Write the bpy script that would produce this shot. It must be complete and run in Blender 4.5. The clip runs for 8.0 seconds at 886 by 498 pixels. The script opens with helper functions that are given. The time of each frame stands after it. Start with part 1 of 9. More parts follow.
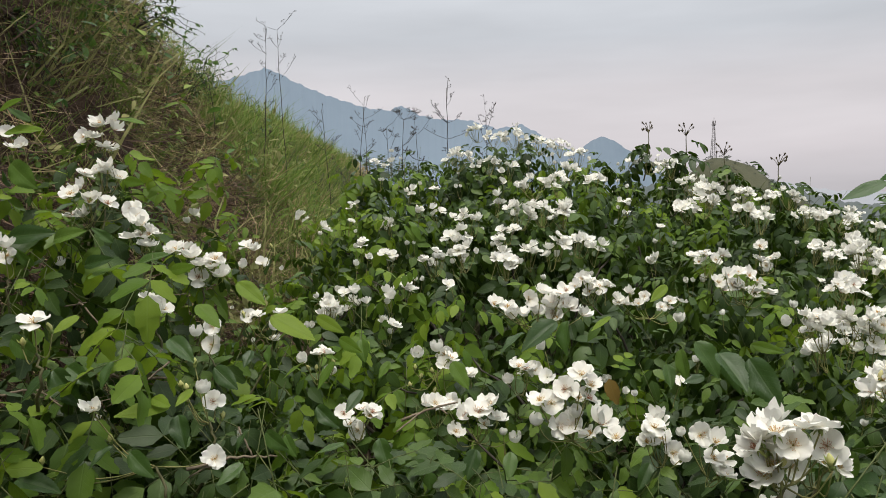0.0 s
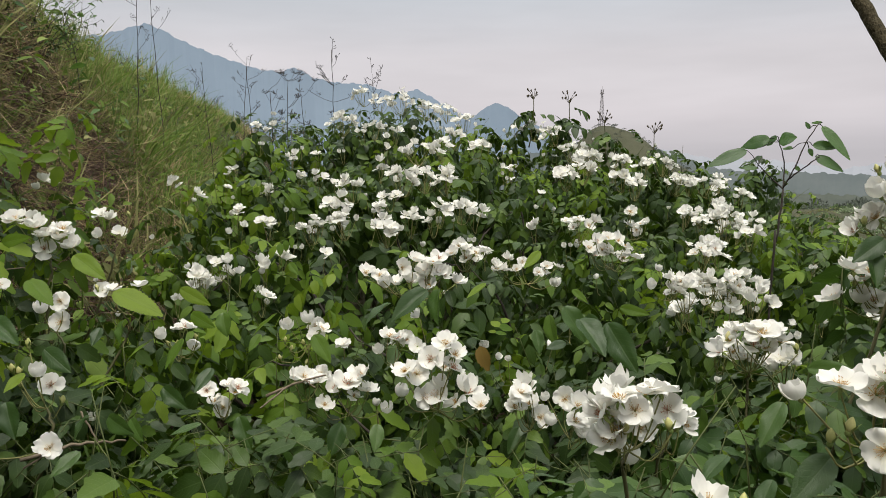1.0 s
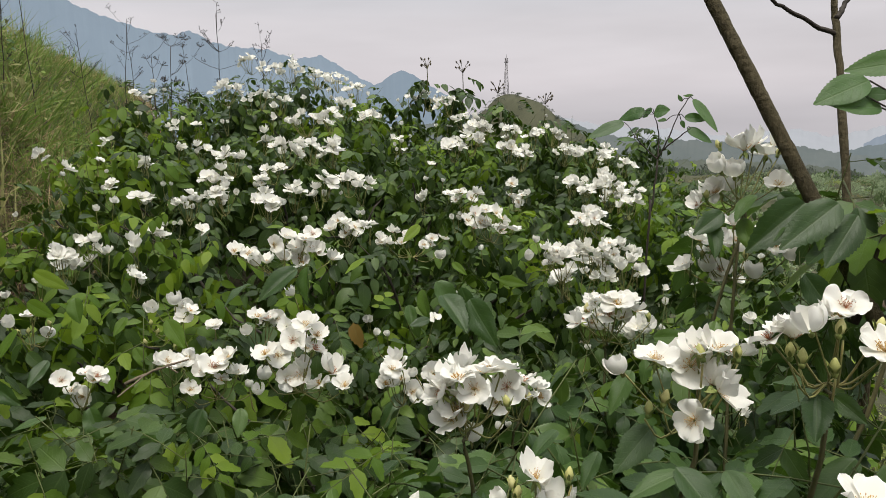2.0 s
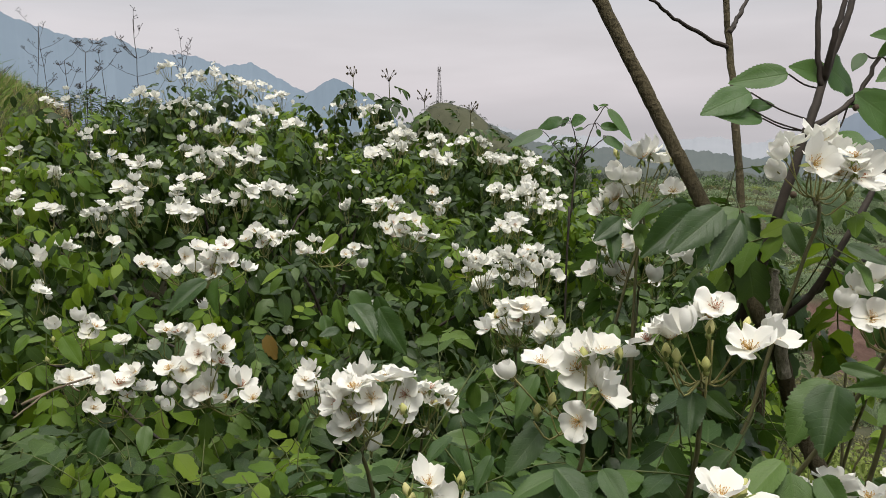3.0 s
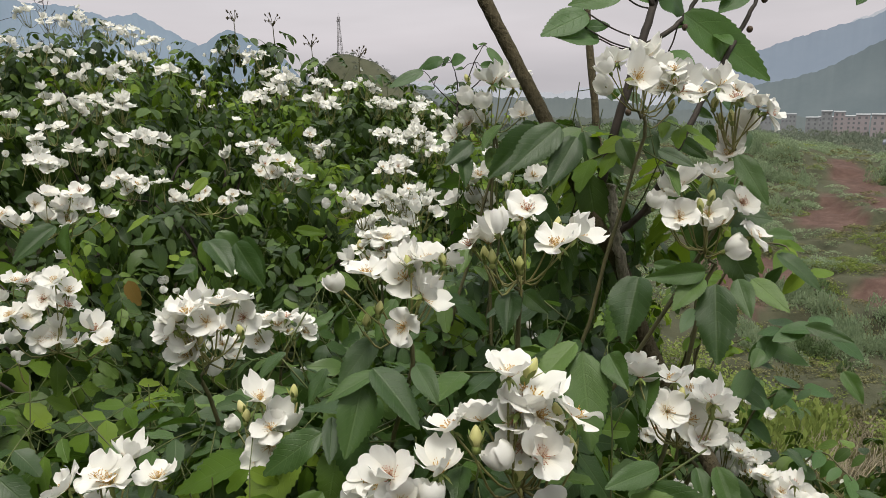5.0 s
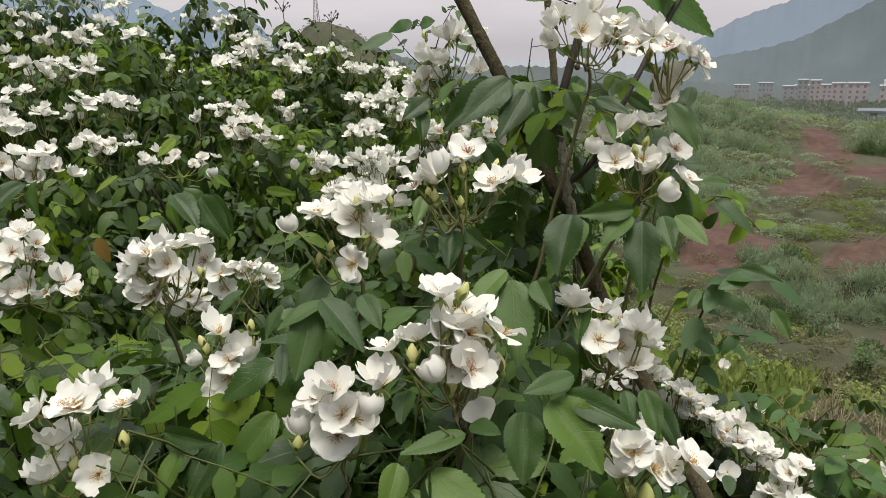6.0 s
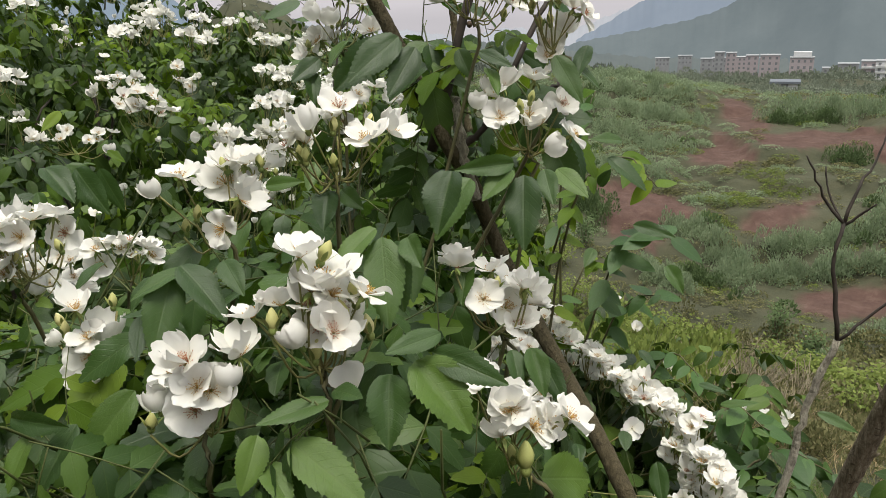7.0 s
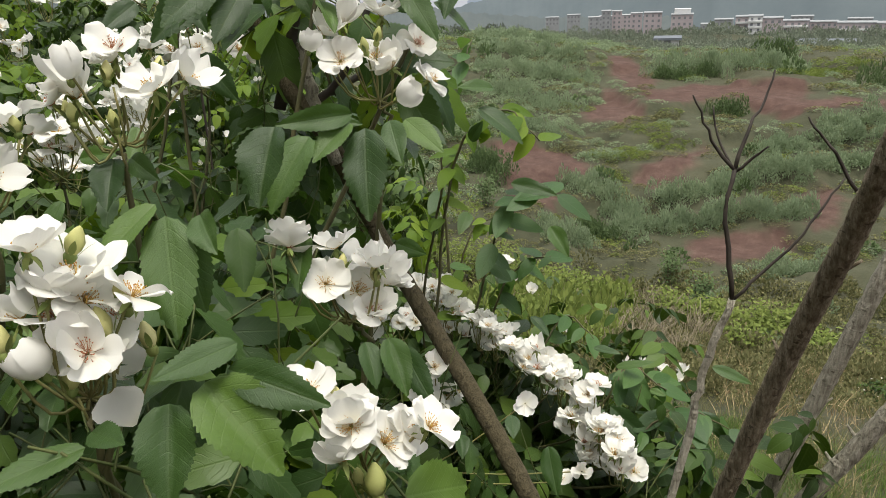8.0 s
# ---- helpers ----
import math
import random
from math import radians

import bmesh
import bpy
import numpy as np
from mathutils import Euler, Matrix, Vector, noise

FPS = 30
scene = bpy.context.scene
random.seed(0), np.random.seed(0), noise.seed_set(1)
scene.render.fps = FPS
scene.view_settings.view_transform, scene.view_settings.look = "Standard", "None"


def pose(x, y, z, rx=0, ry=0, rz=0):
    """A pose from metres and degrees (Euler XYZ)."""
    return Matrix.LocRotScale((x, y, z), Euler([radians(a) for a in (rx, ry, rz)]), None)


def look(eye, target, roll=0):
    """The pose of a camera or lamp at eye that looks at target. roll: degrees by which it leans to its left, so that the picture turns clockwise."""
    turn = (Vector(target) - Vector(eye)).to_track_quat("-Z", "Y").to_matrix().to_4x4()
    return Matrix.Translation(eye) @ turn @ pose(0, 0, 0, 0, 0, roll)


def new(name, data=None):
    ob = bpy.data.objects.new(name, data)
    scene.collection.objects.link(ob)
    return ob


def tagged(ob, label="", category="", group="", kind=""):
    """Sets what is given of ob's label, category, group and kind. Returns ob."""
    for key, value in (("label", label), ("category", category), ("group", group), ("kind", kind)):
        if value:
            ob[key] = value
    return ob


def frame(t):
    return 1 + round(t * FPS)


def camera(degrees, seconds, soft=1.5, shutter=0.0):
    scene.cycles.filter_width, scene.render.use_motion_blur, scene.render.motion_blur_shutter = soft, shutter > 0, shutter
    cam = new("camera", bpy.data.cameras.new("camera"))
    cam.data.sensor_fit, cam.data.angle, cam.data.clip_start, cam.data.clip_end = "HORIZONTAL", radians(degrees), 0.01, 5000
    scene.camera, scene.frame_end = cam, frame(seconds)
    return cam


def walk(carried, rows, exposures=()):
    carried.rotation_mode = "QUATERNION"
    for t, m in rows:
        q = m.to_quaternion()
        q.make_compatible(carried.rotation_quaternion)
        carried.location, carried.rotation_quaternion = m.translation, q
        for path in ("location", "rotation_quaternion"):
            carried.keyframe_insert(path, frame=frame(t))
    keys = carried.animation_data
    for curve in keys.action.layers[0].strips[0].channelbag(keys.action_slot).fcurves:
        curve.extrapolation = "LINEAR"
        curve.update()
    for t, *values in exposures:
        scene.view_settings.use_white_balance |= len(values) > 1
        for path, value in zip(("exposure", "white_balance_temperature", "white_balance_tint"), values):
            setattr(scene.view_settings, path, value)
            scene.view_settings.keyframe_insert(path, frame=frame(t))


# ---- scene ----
cam = camera(63.8, 8.0, soft=0.45)
PATH = [
    (0, (0.0000, 0.0000, 1.5000), (0.0000, 1.9931, 1.3344), -1.00),
    (0.5, (0.0217, 0.0214, 1.4979), (0.1782, 2.0053, 1.2987), -0.54),
    (1, (0.0516, 0.0323, 1.4995), (0.3377, 1.9939, 1.2343), -0.58),
    (1.5, (0.0896, 0.0368, 1.5072), (0.5128, 1.9609, 1.1625), -0.11),
    (1.7, (0.1033, 0.0367, 1.5081), (0.5699, 1.9485, 1.1514), -0.28),
    (2.8, (0.1505, 0.0186, 1.5117), (0.8350, 1.8684, 1.1801), -0.51),
    (3, (0.1561, 0.0170, 1.5106), (0.8614, 1.8585, 1.1771), -0.49),
    (3.5, (0.1799, 0.0087, 1.5087), (0.9638, 1.8174, 1.1708), -0.82),
    (4, (0.1966, 0.0029, 1.5064), (1.0519, 1.7799, 1.1735), -1.04),
    (4.5, (0.2107, -0.0079, 1.4866), (1.1117, 1.7316, 1.0837), -1.20),
    (4.7, (0.2176, -0.0120, 1.4807), (1.1314, 1.7137, 1.0482), -1.29),
    (5.8, (0.2170, -0.0666, 1.4630), (1.1532, 1.6197, 0.9339), -1.77),
    (6, (0.2214, -0.0763, 1.4581), (1.1809, 1.5910, 0.9109), -1.45),
    (6.5, (0.2407, -0.0919, 1.4461), (1.2538, 1.5248, 0.8460), -1.38),
    (7, (0.2731, -0.0827, 1.4348), (1.3777, 1.4675, 0.8211), -1.76),
    (7.5, (0.3217, -0.0506, 1.4216), (1.5151, 1.4095, 0.7555), -2.12),
    (8, (0.3770, -0.0282, 1.4018), (1.6615, 1.3287, 0.6883), -2.55),
]
walk(cam, [(t, look(eye, target, roll)) for t, eye, target, roll in PATH], [(0.0, -0.04), (3.5, -0.08), (4.5, -0.10), (6.0, -0.02), (7.0, 0.06), (8.0, 0.15)])

# ---- light: a bright overcast sky, a broad weak sun behind it ----
world = bpy.data.worlds.new("overcast_sky")
scene.world = world
world.use_nodes = True
wt = world.node_tree
wt.nodes.clear()
SUN_UP, SUN_ROUND = radians(74), radians(200)


def wnode(kind, **put):
    n = wt.nodes.new(kind)
    for key, value in put.items():
        if key in n.inputs:
            n.inputs[key].default_value = value
    return n


w_out = wnode("ShaderNodeOutputWorld")
w_bg = wnode("ShaderNodeBackground")
w_bg.inputs["Strength"].default_value = 1.0
sky = wnode("ShaderNodeTexSky")
sky.sky_type, sky.sun_disc, sky.sun_elevation, sky.sun_rotation = "NISHITA", False, SUN_UP, SUN_ROUND
sky.air_density, sky.dust_density = 1.5, 4.0
sky_dim = wnode("ShaderNodeVectorMath")
sky_dim.operation = "SCALE"
sky_dim.inputs["Scale"].default_value = 0.07
w_co = wnode("ShaderNodeTexCoord")
w_sep = wnode("ShaderNodeSeparateXYZ")
w_ramp = wnode("ShaderNodeValToRGB")
ramp = w_ramp.color_ramp
ramp.elements[0].position, ramp.elements[0].color = 0.0, (0.66, 0.63, 0.66, 1)
ramp.elements[1].position, ramp.elements[1].color = 1.0, (1.75, 1.76, 1.76, 1)
for pos, col in ((0.05, (0.76, 0.715, 0.745, 1)), (0.13, (0.77, 0.735, 0.765, 1)), (0.20, (0.66, 0.68, 0.725, 1)), (0.32, (0.74, 0.77, 0.81, 1)), (0.6, (1.30, 1.31, 1.32, 1))):
    e = ramp.elements.new(pos)
    e.color = col
w_map = wnode("ShaderNodeMapping")
w_map.inputs["Scale"].default_value = (1.2, 1.2, 7.0)
w_noise = wnode("ShaderNodeTexNoise", Scale=1.6, Detail=4.0, Roughness=0.55)
w_cloud = wnode("ShaderNodeMapRange")
for key, value in (("From Min", 0.3), ("From Max", 0.7), ("To Min", 0.9), ("To Max", 1.09)):
    w_cloud.inputs[key].default_value = value
w_mul = wnode("ShaderNodeVectorMath")
w_mul.operation = "SCALE"
w_mix = wnode("ShaderNodeMix")
w_mix.data_type = "RGBA"
w_mix.inputs["Factor"].default_value = 0.9
lk = wt.links.new
lk(w_co.outputs["Generated"], w_sep.inputs[0])
lk(w_sep.outputs["Z"], w_ramp.inputs[0])
lk(w_co.outputs["Generated"], w_map.inputs["Vector"])
lk(w_map.outputs[0], w_noise.inputs["Vector"])
lk(w_noise.outputs["Fac"], w_cloud.inputs["Value"])
lk(w_ramp.outputs["Color"], w_mul.inputs[0])
lk(w_cloud.outputs["Result"], w_mul.inputs["Scale"])
lk(sky.outputs["Color"], sky_dim.inputs[0])
lk(sky_dim.outputs[0], w_mix.inputs["A"])
lk(w_mul.outputs[0], w_mix.inputs["B"])
lk(w_mix.outputs["Result"], w_bg.inputs["Color"])
lk(w_bg.outputs[0], w_out.inputs["Surface"])

sun = new("sun", bpy.data.lights.new("sun", "SUN"))
sun.data.energy, sun.data.angle, sun.data.color = 3.0, radians(22), (1.0, 0.955, 0.85)
sun.matrix_world = look((0, 0, 30), (0 - 30 * math.sin(SUN_ROUND) / math.tan(SUN_UP), 0 - 30 * math.cos(SUN_ROUND) / math.tan(SUN_UP), 0))


# ---- materials ----
class Nodes:
    """A material and short ways to add nodes to it."""

    def __init__(self, name):
        self.mat = bpy.data.materials.new(name)
        self.mat.use_nodes = True
        self.t = self.mat.node_tree
        self.bsdf = self.t.nodes["Principled BSDF"]
        self.out = self.t.nodes["Material Output"]

    def add(self, kind, **put):
        n = self.t.nodes.new(kind)
        for key, value in put.items():
            n.inputs[key.replace("_", " ")].default_value = value
        return n

    def link(self, a, b):
        self.t.links.new(a, b)

    def noise(self, scale, detail=3.0, rough=0.6, coord="Object", stretch=(1, 1, 1)):
        c = self.add("ShaderNodeTexCoord")
        m = self.add("ShaderNodeMapping")
        m.inputs["Scale"].default_value = stretch
        n = self.add("ShaderNodeTexNoise", Scale=scale, Detail=detail, Roughness=rough)
        self.link(c.outputs[coord], m.inputs["Vector"])
        self.link(m.outputs[0], n.inputs["Vector"])
        return n.outputs["Fac"]

    def ramp(self, fac, stops):
        r = self.add("ShaderNodeValToRGB")
        els = r.color_ramp.elements
        while len(els) < len(stops):
            els.new(0.5)
        for e, (p, c) in zip(els, stops):
            e.position, e.color = p, (*c, 1)
        self.link(fac, r.inputs[0])
        return r.outputs["Color"]

    def mix(self, fac, a, b, blend="MIX"):
        m = self.add("ShaderNodeMix")
        m.data_type, m.blend_type = "RGBA", blend
        for sock, v in ((m.inputs["Factor"], fac), (m.inputs["A"], a), (m.inputs["B"], b)):
            if isinstance(v, (int, float)):
                sock.default_value = v
            elif isinstance(v, tuple):
                sock.default_value = (*v, 1)
            else:
                self.link(v, sock)
        return m.outputs["Result"]

    def calc(self, op, a, b=0.0):
        m = self.add("ShaderNodeMath")
        m.operation = op
        for sock, v in ((m.inputs[0], a), (m.inputs[1], b)):
            if isinstance(v, (int, float)):
                sock.default_value = v
            else:
                self.link(v, sock)
        return m.outputs[0]

    def bump(self, height, strength, distance):
        b = self.add("ShaderNodeBump", Strength=strength, Distance=distance)
        self.link(height, b.inputs["Height"])
        self.link(b.outputs[0], self.bsdf.inputs["Normal"])
        return b.outputs[0]

    def base(self, col):
        if isinstance(col, tuple):
            self.bsdf.inputs["Base Color"].default_value = (*col, 1)
        else:
            self.link(col, self.bsdf.inputs["Base Color"])

    def rough(self, v, spec=0.4):
        self.bsdf.inputs["Roughness"].default_value = v
        self.bsdf.inputs["Specular IOR Level"].default_value = spec

    def thin(self, col, share, normal=None):
        """Light passes through a thin sheet: a share of translucence."""
        tr = self.add("ShaderNodeBsdfTranslucent")
        if isinstance(col, tuple):
            tr.inputs["Color"].default_value = (*col, 1)
        else:
            self.link(col, tr.inputs["Color"])
        if normal is not None:
            self.link(normal, tr.inputs["Normal"])
        m = self.add("ShaderNodeMixShader", Fac=share)
        self.link(self.bsdf.outputs[0], m.inputs[1])
        self.link(tr.outputs[0], m.inputs[2])
        self.link(m.outputs[0], self.out.inputs["Surface"])

    def piece_random(self):
        """One random number for each object and each joined piece."""
        a = self.add("ShaderNodeObjectInfo").outputs["Random"]
        b = self.add("ShaderNodeNewGeometry").outputs["Random Per Island"]
        return self.calc("FRACT", self.calc("ADD", a, b))


def leaf_material(name, stops, through_col, veins=8.5, share=0.22, rough=0.45, vein_bump=0.3, spec=0.4):
    m = Nodes(name)
    rnd = m.piece_random()
    col = m.ramp(rnd, stops)
    blotch = m.noise(38.0, 4.0)
    speck = m.noise(700.0, 3.0, 0.7)
    col = m.mix(m.calc("MULTIPLY", blotch, 0.45), col, (0.022, 0.040, 0.014))
    uv = m.add("ShaderNodeUVMap")
    sep = m.add("ShaderNodeSeparateXYZ")
    m.link(uv.outputs[0], sep.inputs[0])
    across = m.calc("ABSOLUTE", m.calc("SUBTRACT", sep.outputs[0], 0.5))
    bow = m.calc("MULTIPLY", m.calc("POWER", across, 1.25), 0.72)
    along = m.calc("ADD", m.calc("SUBTRACT", sep.outputs[1], bow), m.calc("MULTIPLY", blotch, 0.035))
    wave = m.calc("ABSOLUTE", m.calc("SINE", m.calc("MULTIPLY", along, veins * math.pi)))
    groove = m.calc("MINIMUM", m.calc("MULTIPLY", wave, 4.5), 1.0)
    mid = m.calc("MINIMUM", m.calc("MULTIPLY", across, 26.0), 1.0)
    lamina = m.calc("MULTIPLY", groove, m.calc("MULTIPLY", mid, mid))
    pale = m.mix(0.5, col, (0.16, 0.22, 0.08))
    col = m.mix(m.calc("MULTIPLY", m.calc("SUBTRACT", 1.0, lamina), 0.24), col, pale)
    m.base(col)
    m.rough(rough, spec)
    height = m.calc("ADD", m.calc("ADD", m.calc("MULTIPLY", groove, 0.6), m.calc("MULTIPLY", mid, 0.9)), m.calc("MULTIPLY", speck, 0.35))
    nrm = m.bump(height, vein_bump, 0.0011)
    m.thin(m.mix(0.55, col, through_col), share, nrm)
    return m.mat


LEAF = leaf_material("rose_leaf", [(0.0, (0.013, 0.028, 0.005)), (0.4, (0.025, 0.052, 0.008)), (0.75, (0.052, 0.096, 0.012)), (1.0, (0.105, 0.170, 0.018))], (0.15, 0.29, 0.012), share=0.11, rough=0.46, spec=0.26)
LEAF_NEAR = leaf_material("large_rose_leaf", [(0.0, (0.022, 0.050, 0.013)), (0.5, (0.040, 0.084, 0.018)), (0.85, (0.068, 0.130, 0.022)), (1.0, (0.115, 0.195, 0.028))], (0.15, 0.31, 0.02), veins=8.5, share=0.18, rough=0.42, spec=0.36)
LEAF_YOUNG = leaf_material("young_rose_leaf", [(0.0, (0.075, 0.145, 0.014)), (0.6, (0.135, 0.220, 0.020)), (1.0, (0.205, 0.290, 0.030))], (0.31, 0.47, 0.025), share=0.33, rough=0.5, spec=0.18)
LEAF_TREE = leaf_material("tree_leaf", [(0.0, (0.035, 0.09, 0.022)), (0.6, (0.06, 0.14, 0.03)), (1.0, (0.09, 0.18, 0.04))], (0.2, 0.36, 0.05), veins=6.0, share=0.3)
LEAF_OLD = leaf_material("yellowed_leaf", [(0.0, (0.20, 0.12, 0.03)), (1.0, (0.28, 0.18, 0.04))], (0.3, 0.18, 0.03))


def petal_material():
    m = Nodes("rose_petal")
    uv = m.add("ShaderNodeUVMap")
    sep = m.add("ShaderNodeSeparateXYZ")
    m.link(uv.outputs[0], sep.inputs[0])
    cream = m.calc("POWER", m.calc("SUBTRACT", 1.0, sep.outputs[1]), 4.0)
    col = m.mix(m.calc("MULTIPLY", cream, 0.7), (0.81, 0.795, 0.75), (0.74, 0.69, 0.48))
    spot = m.noise(60.0, 4.0, 0.7)
    col = m.mix(m.calc("MULTIPLY", m.calc("GREATER_THAN", spot, 0.69), 0.22), col, (0.72, 0.62, 0.45))
    m.base(col)
    m.rough(0.62, 0.25)
    ribs = m.calc("SINE", m.calc("MULTIPLY", sep.outputs[0], 60.0))
    h = m.calc("ADD", m.calc("MULTIPLY", ribs, 0.10), m.noise(90.0, 2.0))
    nrm = m.bump(h, 0.10, 0.002)
    m.thin((0.86, 0.86, 0.80), 0.30, nrm)
    return m.mat


def plain(name, stops, scale, rough=0.7, bump=0.3, dist=0.003, detail=4.0, stretch=(1, 1, 1), per_piece=0.0, spec=0.3, share=0.0):
    m = Nodes(name)
    n = m.noise(scale, detail, 0.6, "Object", stretch)
    fac = n
    if per_piece:
        fac = m.calc("ADD", m.calc("MULTIPLY", n, 1 - per_piece), m.calc("MULTIPLY", m.piece_random(), per_piece))
    m.base(m.ramp(fac, stops))
    m.rough(rough, spec)
    if bump:
        m.bump(m.noise(scale * 2.3, 5.0, 0.65, "Object", stretch), bump, dist)
    if share:
        m.thin(m.ramp(fac, stops), share)
    return m.mat


def bark_material(name, dark, mid, pale, warm, cover=0.4):
    """Fine cracked bark with pale flecks and dark warts."""
    m = Nodes(name)
    fine = m.noise(240.0, 5.0, 0.7, "Object", (1, 1, 0.22))
    broad = m.noise(24.0, 4.0, 0.6, "Object", (1, 1, 0.5))
    col = m.ramp(fine, [(0.36, dark), (0.50, mid), (0.66, pale)])
    col = m.mix(m.calc("ADD", m.calc("MULTIPLY", broad, 0.4), cover - 0.4), col, warm)
    wart = m.noise(95.0, 2.0, 0.5, "Object", (1, 1, 1.6))
    col = m.mix(m.calc("MULTIPLY", m.calc("GREATER_THAN", wart, 0.66), 0.7), col, dark)
    m.base(col)
    m.rough(0.9, 0.2)
    m.bump(m.calc("ADD", fine, m.calc("MULTIPLY", wart, 0.8)), 1.0, 0.004)
    return m.mat


PETAL = petal_material()
STAMEN = plain("stamen", [(0.3, (0.62, 0.42, 0.10)), (0.7, (0.42, 0.20, 0.05))], 400.0, 0.7, 0, per_piece=0.5)
STAMEN_OLD = plain("spent_stamen", [(0.3, (0.50, 0.20, 0.10)), (0.7, (0.34, 0.13, 0.06))], 400.0, 0.7, 0, per_piece=0.5)
BUD = plain("flower_bud", [(0.2, (0.34, 0.36, 0.12)), (0.6, (0.52, 0.50, 0.20)), (0.9, (0.66, 0.60, 0.34))], 60.0, 0.55, 0.15, per_piece=0.5)
SEPAL = plain("sepal", [(0.2, (0.13, 0.20, 0.05)), (0.8, (0.26, 0.28, 0.08))], 90.0, 0.6, 0.2, per_piece=0.4)
PEDICEL = plain("flower_stalk", [(0.2, (0.16, 0.20, 0.06)), (0.8, (0.28, 0.22, 0.09))], 60.0, 0.6, 0.2)
STALK = plain("green_leaf_stalk", [(0.2, (0.05, 0.075, 0.02)), (0.8, (0.10, 0.11, 0.035))], 60.0, 0.6, 0)
CANE = plain("rose_cane", [(0.2, (0.055, 0.060, 0.026)), (0.8, (0.125, 0.110, 0.050))], 40.0, 0.6, 0.3)
BARK = bark_material("brown_bark", (0.055, 0.043, 0.028), (0.21, 0.17, 0.115), (0.40, 0.35, 0.26), (0.18, 0.148, 0.10), 0.55)
BARK_SMOOTH = bark_material("olive_bark", (0.035, 0.030, 0.017), (0.085, 0.070, 0.042), (0.16, 0.136, 0.085), (0.075, 0.062, 0.034), 0.8)
BARK_GREY = bark_material("grey_bark", (0.11, 0.098, 0.076), (0.32, 0.295, 0.235), (0.50, 0.465, 0.385), (0.29, 0.265, 0.21), 0.6)
TWIG_DARK = plain("dark_twig", [(0.2, (0.016, 0.013, 0.011)), (0.8, (0.055, 0.042, 0.032))], 60.0, 0.7, 0.5, 0.002)
STRAW = plain("dry_straw", [(0.1, (0.175, 0.118, 0.064)), (0.5, (0.350, 0.255, 0.135)), (0.95, (0.600, 0.480, 0.270))], 5.0, 0.85, 0, per_piece=0.7)
ROOT = plain("dead_root", [(0.1, (0.055, 0.035, 0.027)), (0.6, (0.140, 0.093, 0.072)), (0.95, (0.290, 0.205, 0.155))], 6.0, 0.9, 0, per_piece=0.7)
OLIVE = plain("olive_grass", [(0.1, (0.080, 0.085, 0.033)), (0.5, (0.150, 0.150, 0.062)), (0.95, (0.260, 0.240, 0.112))], 2.0, 0.8, 0, per_piece=0.7, share=0.35)
OLIVE_PALE = plain("pale_olive_grass", [(0.1, (0.125, 0.135, 0.045)), (0.5, (0.230, 0.235, 0.088)), (0.95, (0.370, 0.350, 0.150))], 2.0, 0.8, 0, per_piece=0.7, share=0.35)
GRASS_TALL = plain("tall_green_grass", [(0.1, (0.075, 0.130, 0.022)), (0.55, (0.150, 0.230, 0.040)), (0.95, (0.260, 0.330, 0.080))], 3.0, 0.7, 0, per_piece=0.7, share=0.35)
GRASS = plain("green_grass", [(0.1, (0.047, 0.093, 0.015)), (0.55, (0.089, 0.162, 0.025)), (0.95, (0.170, 0.238, 0.051))], 3.0, 0.7, 0, per_piece=0.7, share=0.35)
SHRUB = plain("pale_green_scrub", [(0.1, (0.180, 0.240, 0.140)), (0.5, (0.248, 0.312, 0.182)), (0.95, (0.340, 0.398, 0.238))], 0.35, 0.85, 0, per_piece=0.35, share=0.4, spec=0.1)
SHRUB_DARK = plain("dark_scrub", [(0.1, (0.058, 0.090, 0.035)), (0.6, (0.112, 0.165, 0.064)), (0.95, (0.180, 0.245, 0.097))], 0.5, 0.8, 0, per_piece=0.5, share=0.35)
# far trees and hill scrub: distance haze is mixed into these greens
WOOD_FAR = plain("hazed_woodland", [(0.1, (0.125, 0.150, 0.112)), (0.6, (0.185, 0.212, 0.155)), (0.95, (0.245, 0.268, 0.200))], 0.02, 0.95, 0, per_piece=0.5, share=0.35)
WOOD_HILL = plain("hazed_hill_scrub", [(0.1, (0.080, 0.095, 0.078)), (0.6, (0.120, 0.135, 0.108)), (0.95, (0.165, 0.178, 0.140))], 0.02, 0.95, 0, per_piece=0.5, share=0.3)
SHRUB_YELLOW = plain("yellow_green_scrub", [(0.1, (0.100, 0.140, 0.030)), (0.6, (0.190, 0.240, 0.055)), (0.95, (0.300, 0.340, 0.095))], 0.6, 0.8, 0, per_piece=0.5, share=0.35)
BRUSHWOOD = plain("grey_brown_brushwood", [(0.1, (0.10, 0.085, 0.05)), (0.6, (0.18, 0.155, 0.10)), (0.95, (0.28, 0.24, 0.17))], 6.0, 0.9, 0, per_piece=0.7)
STEEL = plain("grey_steel", [(0.2, (0.15, 0.14, 0.15)), (0.8, (0.24, 0.22, 0.22))], 1.0, 0.5, 0)

